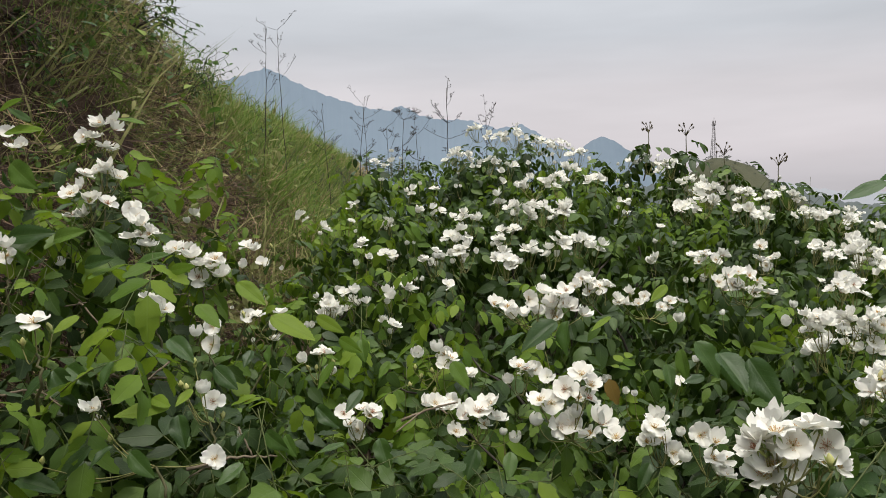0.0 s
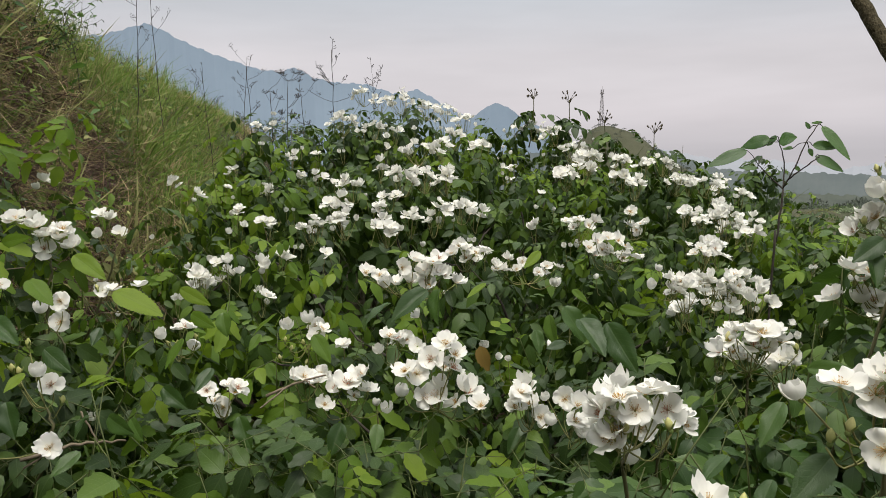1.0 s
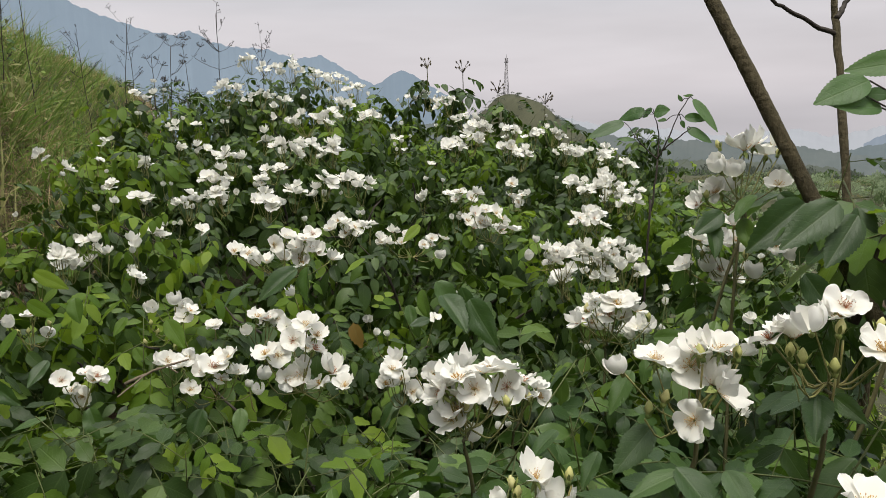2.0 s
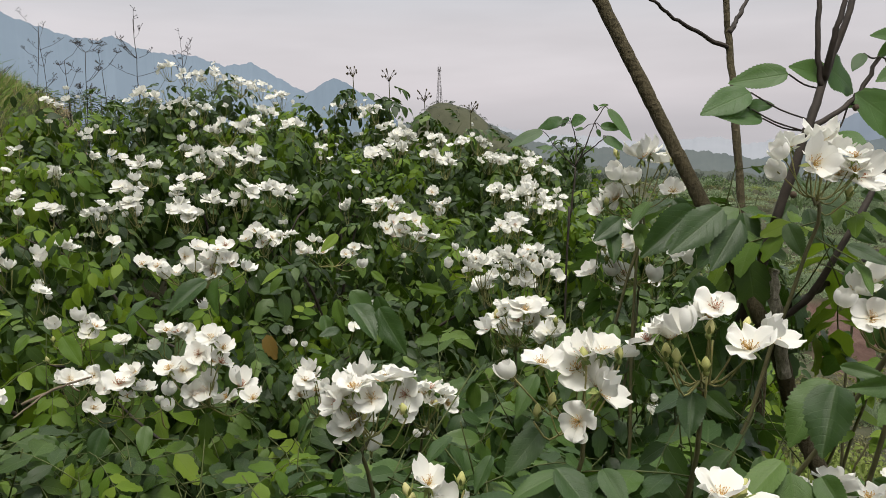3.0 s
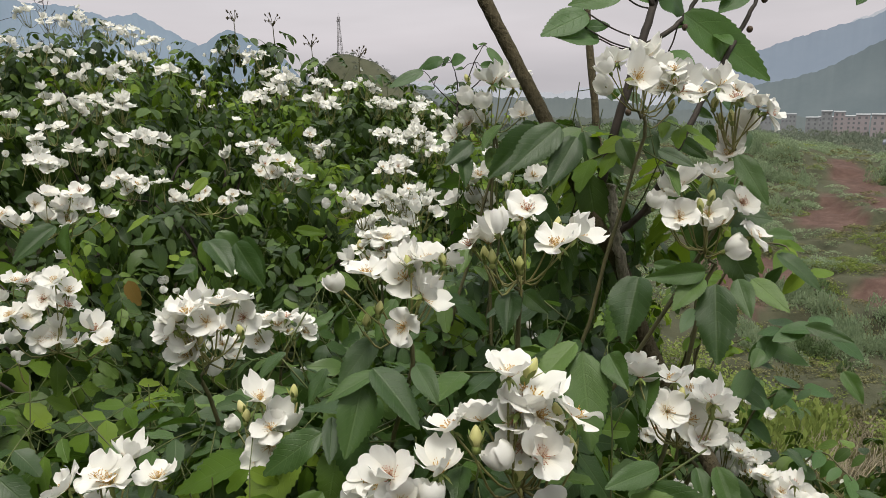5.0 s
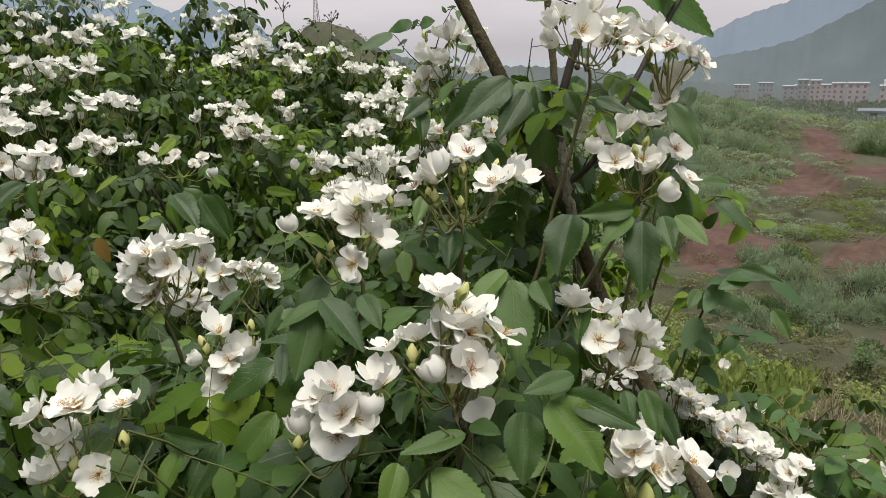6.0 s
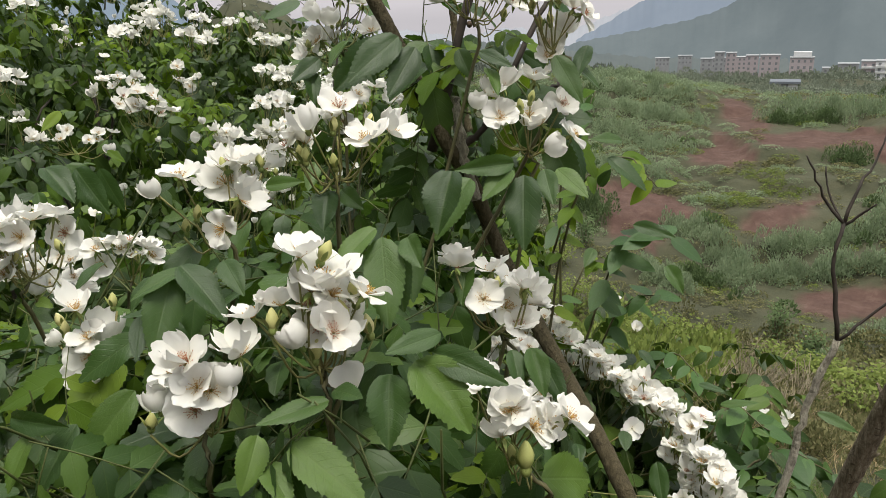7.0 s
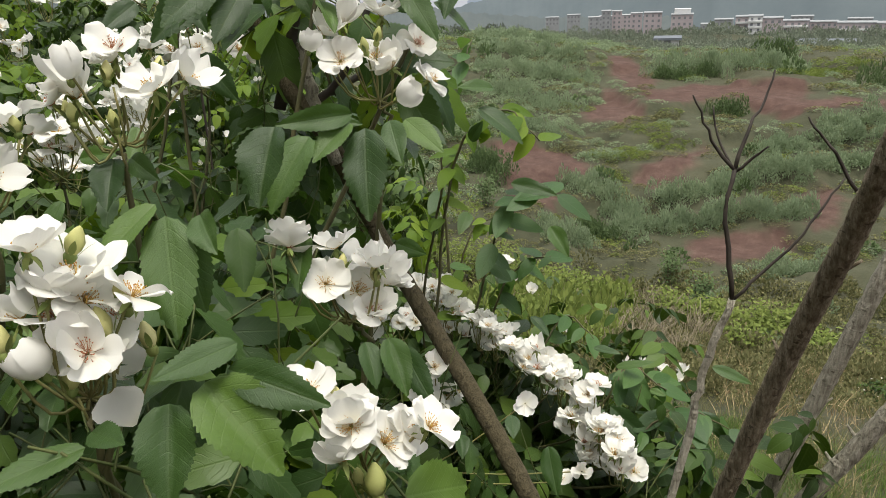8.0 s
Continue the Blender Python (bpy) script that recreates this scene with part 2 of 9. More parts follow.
# ---- geometry helpers ----
class Shape:
    """Verts, faces, face materials and uv of one piece."""

    def __init__(self):
        self.v, self.f, self.m, self.uv = [], [], [], []

    def face(self, idx, mat=0, uv=None):
        self.f.append(tuple(idx))
        self.m.append(mat)
        self.uv.extend(uv if uv is not None else [(0.5, 0.5)] * len(idx))

    def done(self):
        self.V = np.array(self.v, dtype=np.float64).reshape(-1, 3)
        self.L = np.array([i for f in self.f for i in f], dtype=np.int64)
        self.N = np.array([len(f) for f in self.f], dtype=np.int64)
        self.M = np.array(self.m, dtype=np.int64)
        self.U = np.array(self.uv, dtype=np.float64).reshape(-1, 2)
        return self


def mesh_of(name, placed, mats, smooth=True):
    """One mesh from (Shape, Matrix or None) pairs."""
    Vs, Ls, Ns, Ms, Us, base = [], [], [], [], [], 0
    for s, m in placed:
        V = s.V
        if m is not None:
            a = np.array(m)
            V = V @ a[:3, :3].T + a[:3, 3]
        Vs.append(V)
        Ls.append(s.L + base)
        Ns.append(s.N)
        Ms.append(s.M)
        Us.append(s.U)
        base += len(V)
    V, L, N, M, U = (np.concatenate(q) for q in (Vs, Ls, Ns, Ms, Us))
    me = bpy.data.meshes.new(name)
    me.vertices.add(len(V))
    me.vertices.foreach_set("co", V.astype(np.float32).ravel())
    me.loops.add(len(L))
    me.loops.foreach_set("vertex_index", L.astype(np.int32))
    me.polygons.add(len(N))
    starts = np.concatenate(([0], np.cumsum(N)[:-1])).astype(np.int32)
    me.polygons.foreach_set("loop_start", starts)
    me.polygons.foreach_set("material_index", M.astype(np.int32))
    me.polygons.foreach_set("use_smooth", np.full(len(N), smooth))
    me.uv_layers.new(name="UVMap").data.foreach_set("uv", U.astype(np.float32).ravel())
    for mt in mats:
        me.materials.append(mt)
    me.update(calc_edges=True)
    return me


def part(name, data, parent, label="", m=None):
    """Links a mesh as one part under a thing or a part, with m its place in the world."""
    ob = new(name, data)
    ob.parent = parent
    if m is not None:
        ob.matrix_basis = m
    if label:
        tagged(ob, label)
    return ob


def thing(name, label, category, group="", kind="", data=None, at=(0, 0, 0)):
    ob = new(name, data)
    ob.location = at
    return tagged(ob, label, category, group, kind)


def tube(points, radii, sides=6, mat=0):
    """A tapered round stem through points."""
    s = Shape()
    P = [Vector(p) for p in points]
    n = len(P)
    ref = Vector((0.31, 0.17, 0.93))
    for i, p in enumerate(P):
        d = (P[min(i + 1, n - 1)] - P[max(i - 1, 0)]).normalized()
        a = d.cross(ref)
        if a.length < 1e-4:
            a = d.cross(Vector((1, 0, 0)))
        a.normalize()
        b = d.cross(a)
        r = radii[i] if hasattr(radii, "__len__") else radii
        for k in range(sides):
            t = 2 * math.pi * k / sides
            s.v.append(tuple(p + a * (r * math.cos(t)) + b * (r * math.sin(t))))
    for i in range(n - 1):
        for k in range(sides):
            q = (k + 1) % sides
            s.face((i * sides + k, i * sides + q, (i + 1) * sides + q, (i + 1) * sides + k), mat)
    s.face(tuple(range((n - 1) * sides, n * sides)), mat)
    s.face(tuple(reversed(range(sides))), mat)
    return s.done()


def bend(points, steps=6, wobble=0.0, rng=random):
    """A smooth line through points (Catmull-Rom), with a slight wobble."""
    P = [Vector(p) for p in points]
    P = [2 * P[0] - P[1]] + P + [2 * P[-1] - P[-2]]
    out = []
    for i in range(1, len(P) - 2):
        a, b, c, d = P[i - 1], P[i], P[i + 1], P[i + 2]
        for k in range(steps):
            t = k / steps
            q = 0.5 * ((2 * b) + (c - a) * t + (2 * a - 5 * b + 4 * c - d) * t * t + (3 * b - a - 3 * c + d) * t ** 3)
            if wobble and (i > 1 or k):
                q = q + Vector((rng.uniform(-1, 1), rng.uniform(-1, 1), rng.uniform(-1, 1))) * wobble
            out.append(q)
    out.append(P[-2])
    return out


def taper(n, a, b):
    return [a + (b - a) * i / max(1, n - 1) for i in range(n)]


def face_to(place, normal, size=1.0, spin=0.0):
    """A pose with local z along normal."""
    q = Vector(normal).normalized().to_track_quat("Z", "Y").to_matrix().to_4x4()
    return Matrix.Translation(place) @ q @ Matrix.Rotation(spin, 4, "Z") @ Matrix.Scale(size, 4)


def along(base, tip, up=(0, 0, 1), roll=0.0, size=None):
    """A pose with local y from base to tip (unit length scaled to it), z near up."""
    b, t = Vector(base), Vector(tip)
    y = t - b
    ln = y.length if size is None else size
    y.normalize()
    x = y.cross(Vector(up))
    if x.length < 1e-4:
        x = Vector((1, 0, 0))
    x.normalize()
    z = x.cross(y)
    m = Matrix((x, y, z)).transposed().to_4x4()
    return Matrix.Translation(b) @ m @ Matrix.Rotation(roll, 4, "Y") @ Matrix.Scale(ln, 4)


def leaflet(n=6, width=0.52, fold=0.25, droop=0.25, teeth=0.0, mat=0, wave=0.0, cols=1):
    """A pointed oval blade of unit length along y, saw-edged, folded at the midrib, arched between rib and edge, drooping to the tip."""
    s = Shape()
    steps = [k / cols for k in range(-cols, cols + 1)]
    W = len(steps)
    for i in range(n + 1):
        t = i / n
        w = 0.5 * width * (t / 0.42) ** 0.66 * ((1 - t) / 0.58) ** 0.91 if 0 < i < n else 0.0
        for u in steps:
            a = abs(u)
            reach = w * u
            y = t - 0.12 * droop * t * t - 0.10 * w * a
            if teeth and a == 1 and 0 < i < n:
                reach *= 1 + (teeth if i % 2 else -teeth)
                y += (0.5 if i % 2 else -0.2) / n
            z = -droop * t * t * 0.55 + abs(reach) * math.tan(fold) + 0.34 * w * a * (1 - a) + wave * math.sin(t * 11 + 2 * u) * w * a
            s.v.append((reach, y, z))
    half = [0.5 * (t / 0.42) ** 0.66 * ((1 - t) / 0.58) ** 0.91 if 0 < t < 1 else 0.0 for t in (i / n for i in range(n + 1))]

    def spot(i, k):
        return (0.5 + steps[k] * half[i], i / n)

    mid_k = cols
    for i in range(n):
        for k in range(W - 1):
            a, b, c, d = i * W + k, i * W + k + 1, (i + 1) * W + k + 1, (i + 1) * W + k
            if i == 0:
                s.face((mid_k, c, d), mat, [(0.5, 0), spot(1, k + 1), spot(1, k)])
            elif i == n - 1:
                s.face((a, b, n * W + mid_k), mat, [spot(i, k), spot(i, k + 1), (0.5, 1)])
            else:
                s.face((a, b, c, d), mat, [spot(i, k), spot(i, k + 1), spot(i + 1, k + 1), spot(i + 1, k)])
    return s.done()


def joined(placed):
    """Several placed shapes as one Shape."""
    r = Shape()
    base = 0
    Vs, Ls, Ns, Ms, Us = [], [], [], [], []
    for s, m in placed:
        V = s.V
        if m is not None:
            a = np.array(m)
            V = V @ a[:3, :3].T + a[:3, 3]
        Vs.append(V), Ls.append(s.L + base), Ns.append(s.N), Ms.append(s.M), Us.append(s.U)
        base += len(V)
    r.V, r.L, r.N, r.M, r.U = (np.concatenate(q) for q in (Vs, Ls, Ns, Ms, Us))
    return r


def compound_leaf(rng, n, pairs=2, teeth=0.0, stalk=True, cols=1):
    """A rose leaf: an arching stalk with paired leaflets and one at the end; about 0.17 m long along y."""
    bits = []
    sway, arch = rng.uniform(-0.012, 0.012), rng.uniform(0.5, 1.3)
    spine = [Vector((sway * t * t, 0.105 * t, arch * (0.016 * t - 0.030 * t * t))) for t in (0.0, 0.42, 0.74, 1.0)]
    if pairs == 3:
        spine = [Vector((sway * t * t, 0.120 * t, arch * (0.016 * t - 0.030 * t * t))) for t in (0.0, 0.34, 0.60, 0.83, 1.0)]
    if stalk:
        bits.append((tube(spine, 0.0009, 4, 1), None))
    tilt = rng.uniform(-0.75, -0.05)
    for k in range(pairs):
        at = spine[1 + k]
        for side in (-1, 1):
            ln = rng.uniform(0.048, 0.062) * (0.84 + 0.26 * k / (pairs - 1))
            a = radians(rng.uniform(50, 74)) * side
            d = Vector((math.sin(a), math.cos(a), tilt + rng.uniform(-0.22, 0.12)))
            s = leaflet(n, rng.uniform(0.46, 0.56), rng.uniform(0.05, 0.32), rng.uniform(0.15, 0.55), teeth, wave=rng.uniform(0, 0.14), cols=cols)
            bits.append((s, along(at, at + d * ln, (0, 0, 1), rng.uniform(-0.3, 0.3), ln)))
    ln = rng.uniform(0.060, 0.078)
    d = Vector((rng.uniform(-.2, .2), 1, rng.uniform(-0.75, -0.2))).normalized()
    s = leaflet(n, rng.uniform(0.46, 0.56), rng.uniform(0.05, 0.3), rng.uniform(0.2, 0.6), teeth, wave=rng.uniform(0, 0.14), cols=cols)
    bits.append((s, along(spine[-1], spine[-1] + d * ln, (0, 0, 1), rng.uniform(-0.2, 0.2), ln)))
    return joined(bits)


def petal(rng, n_u, n_v, cup, curl, mat=0):
    """One broad notched petal of unit length from the flower's middle, along +x, rising with cup."""
    s = Shape()
    wob = [rng.uniform(-0.14, 0.14) for _ in range(4)]
    for j in range(n_v + 1):
        t = j / n_v
        r = 0.06 + 0.94 * t
        grow = math.sin(min(1.0, t / 0.62) * math.pi * 0.5) ** 1.15 if t < 0.62 else math.sqrt(1 - ((t - 0.62) / 0.425) ** 2)
        half = 0.05 + 0.515 * grow
        for i in range(n_u + 1):
            u = 2 * i / n_u - 1
            rr = r * (1 - 0.10 * abs(u) ** 2 * t) - (0.09 * t ** 4 * math.exp(-(u * 2.2) ** 2))
            rise = cup * rr ** 1.6 - curl * max(0, rr - 0.62) ** 2 * 2.2
            rise += (0.34 * (u * u) + wob[3] * u * 2.0) * t * (1.25 - t) + t * t * (wob[0] * math.sin(3 * u + wob[1] * 9) + wob[2] * math.cos(5 * u))
            flat = math.sqrt(max(0.05, 1 - 0.45 * min(1, max(0, cup)) ** 2))
            s.v.append((rr * flat, u * half * (1 - 0.12 * cup), rise))
    w = n_u + 1
    for j in range(n_v):
        for i in range(n_u):
            a = j * w + i
            uv = [(i / n_u, j / n_v), ((i + 1) / n_u, j / n_v), ((i + 1) / n_u, (j + 1) / n_v), (i / n_u, (j + 1) / n_v)]
            s.face((a, a + 1, a + w + 1, a + w), mat, uv)
    return s.done()


def ball(rx, rz, seg=8, rings=5, mat=0, point=0.0):
    s = Shape()
    for j in range(rings + 1):
        t = j / rings
        z = -math.cos(math.pi * t)
        r = math.sin(math.pi * t) * (1 - point * max(0, z))
        for i in range(seg):
            a = 2 * math.pi * i / seg
            s.v.append((rx * max(r, 0.02) * math.cos(a), rx * max(r, 0.02) * math.sin(a), rz * z))
    for j in range(rings):
        for i in range(seg):
            q = (i + 1) % seg
            s.face((j * seg + i, j * seg + q, (j + 1) * seg + q, (j + 1) * seg + i), mat)
    return s.done()


# flower materials by index: petal, stamen, sepal
def flower(rng, cup, curl, detail=1, stamens=26, whorls=1):
    """A five-petalled rose, about one unit across, facing +z."""
    bits = []
    nu, nv = ((8, 8), (4, 4))[detail == 0]
    for wh in range(whorls):
        for k in range(5):
            a = 2 * math.pi * (k + 0.5 * wh) / 5 + rng.uniform(-0.16, 0.16)
            c = cup * rng.uniform(0.75, 1.25) + 0.25 * wh
            p = petal(rng, nu, nv, c, curl * rng.uniform(0.5, 1.4))
            ln = 0.5 * rng.uniform(0.9, 1.06) * (1 - 0.18 * wh)
            m = Matrix.Rotation(a, 4, "Z") @ Matrix.Rotation(rng.uniform(-0.26, 0.26), 4, "X") @ Matrix.Rotation(rng.uniform(-0.34, 0.30), 4, "Y") @ Matrix.Scale(ln, 4)
            bits.append((p, Matrix.Translation((0, 0, 0.006 * k + 0.02 * wh)) @ m))
    for k in range(stamens):
        a, sp = rng.uniform(0, 6.283), rng.uniform(0.1, 1.25)
        d = Vector((math.cos(a) * sp, math.sin(a) * sp, 1)).normalized()
        ln = rng.uniform(0.12, 0.21)
        b = Vector((d.x, d.y, 0)) * 0.05
        if detail:
            bits.append((tube([b, b + d * ln], [0.0035, 0.0025], 3, 1), None))
        bits.append((ball(0.010, 0.014, 4, 2, 1), Matrix.Translation(b + d * ln)))
    if detail:
        bits.append((ball(0.055, 0.08, 7, 4, 2), Matrix.Translation((0, 0, -0.075))))
        for k in range(5):
            a = 2 * math.pi * (k + 0.5) / 5
            s = leaflet(3, 0.32, 0.2, 0.9, mat=2)
            d = Vector((math.cos(a), math.sin(a), -0.35))
            bits.append((s, along((0, 0, -0.03), Vector((0, 0, -0.03)) + d * 0.26, (0, 0, 1), 0, 0.26)))
    return joined(bits)


def half_open(rng, detail=1):
    """A globe of overlapping white petals, not yet open."""
    bits = []
    nu, nv = ((6, 6), (3, 3))[detail == 0]
    for k in range(6):
        a = 2 * math.pi * k / 5 + rng.uniform(-0.2, 0.2)
        s = Shape()
        w = nu + 1
        reach = rng.uniform(1.75, 2.45)
        R = rng.uniform(0.38, 0.50)
        for j in range(nv + 1):
            t = j / nv
            ph = reach * t
            for i in range(nu + 1):
                u = (2 * i / nu - 1) * 0.85 * math.sin(min(1.0, 0.25 + t) * 1.7)
                r = R * math.sin(ph) * 0.92 + 0.01
                s.v.append((r * math.cos(u), r * math.sin(u), 0.5 - 0.52 * math.cos(ph) + 0.05 * math.sin(5 * u + k) * t))
        for j in range(nv):
            for i in range(nu):
                q = j * w + i
                s.face((q, q + 1, q + w + 1, q + w), 0, [(i / nu, 0.5 + j / nv / 2)] * 4)
        bits.append((s.done(), Matrix.Rotation(a, 4, "Z") @ Matrix.Rotation(rng.uniform(-0.05, 0.3), 4, "Y")))
    bits.append((ball(0.10, 0.14, 7, 4, 2), Matrix.Translation((0, 0, -0.10))))
    return joined(bits)


def closed_bud(rng):
    """A small pointed bud in its sepals, along +z."""
    bits = [(ball(0.30, 0.52, 8, 6, 1, 0.45), None), (ball(0.22, 0.26, 7, 4, 2), Matrix.Translation((0, 0, -0.55)))]
    for k in range(4):
        a = 2 * math.pi * k / 4 + rng.uniform(-.3, .3)
        s = leaflet(4, 0.30, 0.1, -0.5, mat=2)
        b = Vector((math.cos(a) * 0.2, math.sin(a) * 0.2, -0.45))
        t = Vector((math.cos(a) * 0.42, math.sin(a) * 0.42, 0.25))
        bits.append((s, along(b, t, (math.cos(a), math.sin(a), 0))))
    return joined(bits)

# ---- the ground: one sheet from under the roses to the horizon ----
R_STEP = [0.0, 0.9, 1.6, 3.0, 6.0, 12.0, 20.0, 27.0, 36.0, 45.0, 60.0, 75.0, 100.0, 150.0, 250.0, 400.0, 480.0, 700.0, 1600.0, 4900.0]
R_FALL = [0.35, 0.30, 0.0, -1.1, -2.7, -5.2, -8.6, -10.6, -10.2, -8.9, -7.4, -6.7, -8.6, -13.6, -22.0, -34.0, -37.5, -80.0, -160.0, -300.0]
CREST_Y = [-6.0, 2.0, 3.5, 4.7, 6.0, 9.0, 13.0, 19.0, 24.0, 60.0]
CREST_Z = [4.2, 3.95, 3.15, 2.50, 2.28, 2.3, 2.25, 2.05, 0.9, -2.0]


def smooth(a, b, v):
    t = np.clip((v - a) / (b - a), 0, 1)
    return t * t * (3 - 2 * t)


def ripple(x, y, scale, seed=0.0):
    """Cheap smooth unevenness, about -1 to 1."""
    x, y = x / scale + seed, y / scale - seed
    return (np.sin(x * 1.7 + np.sin(y * 1.3 + seed)) + np.sin(y * 2.1 + 1.7 * np.sin(x * 0.9)) + 0.6 * np.sin(x * 3.9 - y * 3.1 + seed) + 0.4 * np.sin(x * 7.3 + y * 6.1)) / 3.0


def ground_z(x, y):
    x, y = np.asarray(x, dtype=float), np.asarray(y, dtype=float)
    r = np.hypot(x, y) + 1e-6
    az = np.degrees(np.arctan2(x, y))
    fall = np.interp(r, R_STEP, R_FALL)
    # straight ahead the rose hill carries on before it drops
    ahead = np.interp(r, [0, 1, 3, 5, 9, 20, 60, 400, 4900], [0.35, 0.35, 0.75, 1.0, 0.2, -2.5, -8, -34, -300])
    w = smooth(14, 34, az) * smooth(180, 120, az)
    z = ahead * (1 - w) + fall * w
    # the cut bank beside the path
    crest = np.interp(y, CREST_Y, CREST_Z)
    up = smooth(-0.75, -2.2, x + (0.10 * ripple(x * 0 + y, y, 0.9) + 0.07 * ripple(x * 0.4 + y, y, 0.28, 2.0)) * smooth(0.8, 2, y))
    far_end = smooth(60, 24, y)
    z = z * (1 - up * far_end) + (crest + 0.10 * np.maximum(0, -2.2 - x)) * up * far_end
    z = z + (0.11 * ripple(x, y, 0.35, 1.0) + 0.05 * ripple(x, y, 0.11, 5.0)) * smooth(0.0, 0.4, up) * smooth(12, 3, r)
    z = z + 2.5 * w * smooth(60, 49, az) * smooth(62, 92, r) * smooth(230, 130, r)
    # rough terraced slope across the gully: level treads and steep risers
    t = smooth(17, 27, r) * smooth(110, 78, r) * w
    z = z + t * 0.55 * ripple(x, y, 9.0, 2.0)
    rise = 0.85
    q = (z + 0.30 * ripple(x, y, 3.1, 4.0) + 0.10 * ripple(x, y, 0.9, 8.0)) / rise
    step = rise * (np.floor(q) + smooth(0.62, 0.98, q - np.floor(q)))
    z = z + 0.85 * t * (step + 0.15 - z) + t * 0.10 * ripple(x, y, 1.7, 4.0)
    z = z + 0.08 * ripple(x, y, 1.1, 3.0) * smooth(1.5, 5, r)
    # the hill that carries the mast
    dx, dy = x - 213.0, y - 558.0
    side = np.where(dx > 0, 48.0, 36.0)
    z = z + 69.0 * np.exp(-(dx / side) ** 2 - (dy / 110.0) ** 2) + 22.0 * np.exp(-((dx - 75) / 60) ** 2 - (dy / 120.0) ** 2)
    z = z + smooth(120, 300, r) * (3.0 * ripple(x, y, 38.0, 5.0) + 1.2 * ripple(x, y, 11.0, 6.0)) * smooth(1500, 600, r)
    return z


# outlines of the bare red earth on the terraces
MUD_UPPER = [
    [(62.6, 40.9), (63.7, 39.1), (55.0, 30.8), (50.1, 29.2), (51.5, 31.8), (57.5, 37.1)],
    [(50.4, 32.4), (47.5, 27.9), (44.9, 26.0), (42.3, 26.0), (42.3, 29.8), (46.3, 31.2)],
    [(50.4, 29.5), (54.8, 27.6), (55.6, 24.7), (56.7, 21.9), (57.0, 19.4), (52.3, 18.1), (54.6, 15.8), (55.0, 13.8), (51.5, 12.8), (51.0, 15.6), (48.7, 17.9), (49.9, 20.3), (51.0, 22.6), (48.0, 24.1), (46.5, 27.0)],
]
MUD_LOWER = [
    [(33.4, 30.4), (35.6, 29.1), (36.4, 25.9), (34.1, 22.8), (32.5, 23.6), (29.4, 22.1), (28.1, 22.6), (30.1, 26.0)],
    [(35.9, 21.3), (38.0, 20.7), (42.3, 19.9), (38.4, 18.6), (35.4, 19.2), (35.0, 20.2)],
    [(30.9, 15.0), (32.6, 13.7), (33.6, 11.3), (32.9, 10.5), (30.6, 11.3), (28.9, 12.1), (28.8, 13.8)],
    [(39.2, 12.9), (40.8, 11.8), (38.4, 10.5), (35.0, 10.0), (32.9, 10.2)],
]


def mud_share(x, y):
    """How bare the earth is: 1 inside an outline, fading raggedly across its edge."""
    x, y = np.asarray(x, dtype=float), np.asarray(y, dtype=float)
    rag = 0.45 * ripple(x, y, 1.3, 3.0) + 0.30 * ripple(x, y, 0.45, 7.0)
    best = np.zeros_like(x)
    for outline in MUD_UPPER + MUD_LOWER:
        gap = np.full_like(x, 1e9)
        inside = np.zeros(x.shape, dtype=bool)
        for (ax, ay), (bx, by) in zip(outline, outline[1:] + outline[:1]):
            ex, ey = bx - ax, by - ay
            k = np.clip(((x - ax) * ex + (y - ay) * ey) / (ex * ex + ey * ey), 0, 1)
            gap = np.minimum(gap, np.hypot(x - ax - k * ex, y - ay - k * ey))
            if ay != by:
                inside ^= ((ay > y) != (by > y)) & (x < ax + ex * (y - ay) / ey)
        best = np.maximum(best, smooth(-0.35, 0.35, np.where(inside, gap, -gap) + rag))
    return best


def ground_material():
    m = Nodes("earth_and_grass")
    mud = m.add("ShaderNodeAttribute")
    mud.attribute_name = "mud"
    dirt = m.add("ShaderNodeAttribute")
    dirt.attribute_name = "dirt"
    big = m.noise(0.09, 5.0, 0.6)
    mid_n = m.noise(1.3, 6.0, 0.7)
    fine = m.noise(14.0, 6.0, 0.7)
    green = m.ramp(mid_n, [(0.25, (0.032, 0.036, 0.018)), (0.5, (0.062, 0.062, 0.032)), (0.8, (0.110, 0.096, 0.055))])
    far_green = m.ramp(big, [(0.3, (0.050, 0.056, 0.038)), (0.6, (0.074, 0.077, 0.053)), (0.8, (0.102, 0.099, 0.074))])
    grass = m.mix(0.5, green, far_green)
    red = m.ramp(mid_n, [(0.25, (0.055, 0.032, 0.026)), (0.55, (0.095, 0.058, 0.047)), (0.8, (0.15, 0.102, 0.083))])
    brown = m.ramp(fine, [(0.3, (0.036, 0.023, 0.017)), (0.6, (0.085, 0.055, 0.040)), (0.85, (0.17, 0.118, 0.088))])
    col = m.mix(mud.outputs["Fac"], grass, red)
    col = m.mix(dirt.outputs["Fac"], col, brown)
    m.base(col)
    m.rough(0.95, 0.15)
    m.bump(m.calc("ADD", m.calc("MULTIPLY", fine, 0.3), mid_n), 0.8, 0.12)
    return m.mat


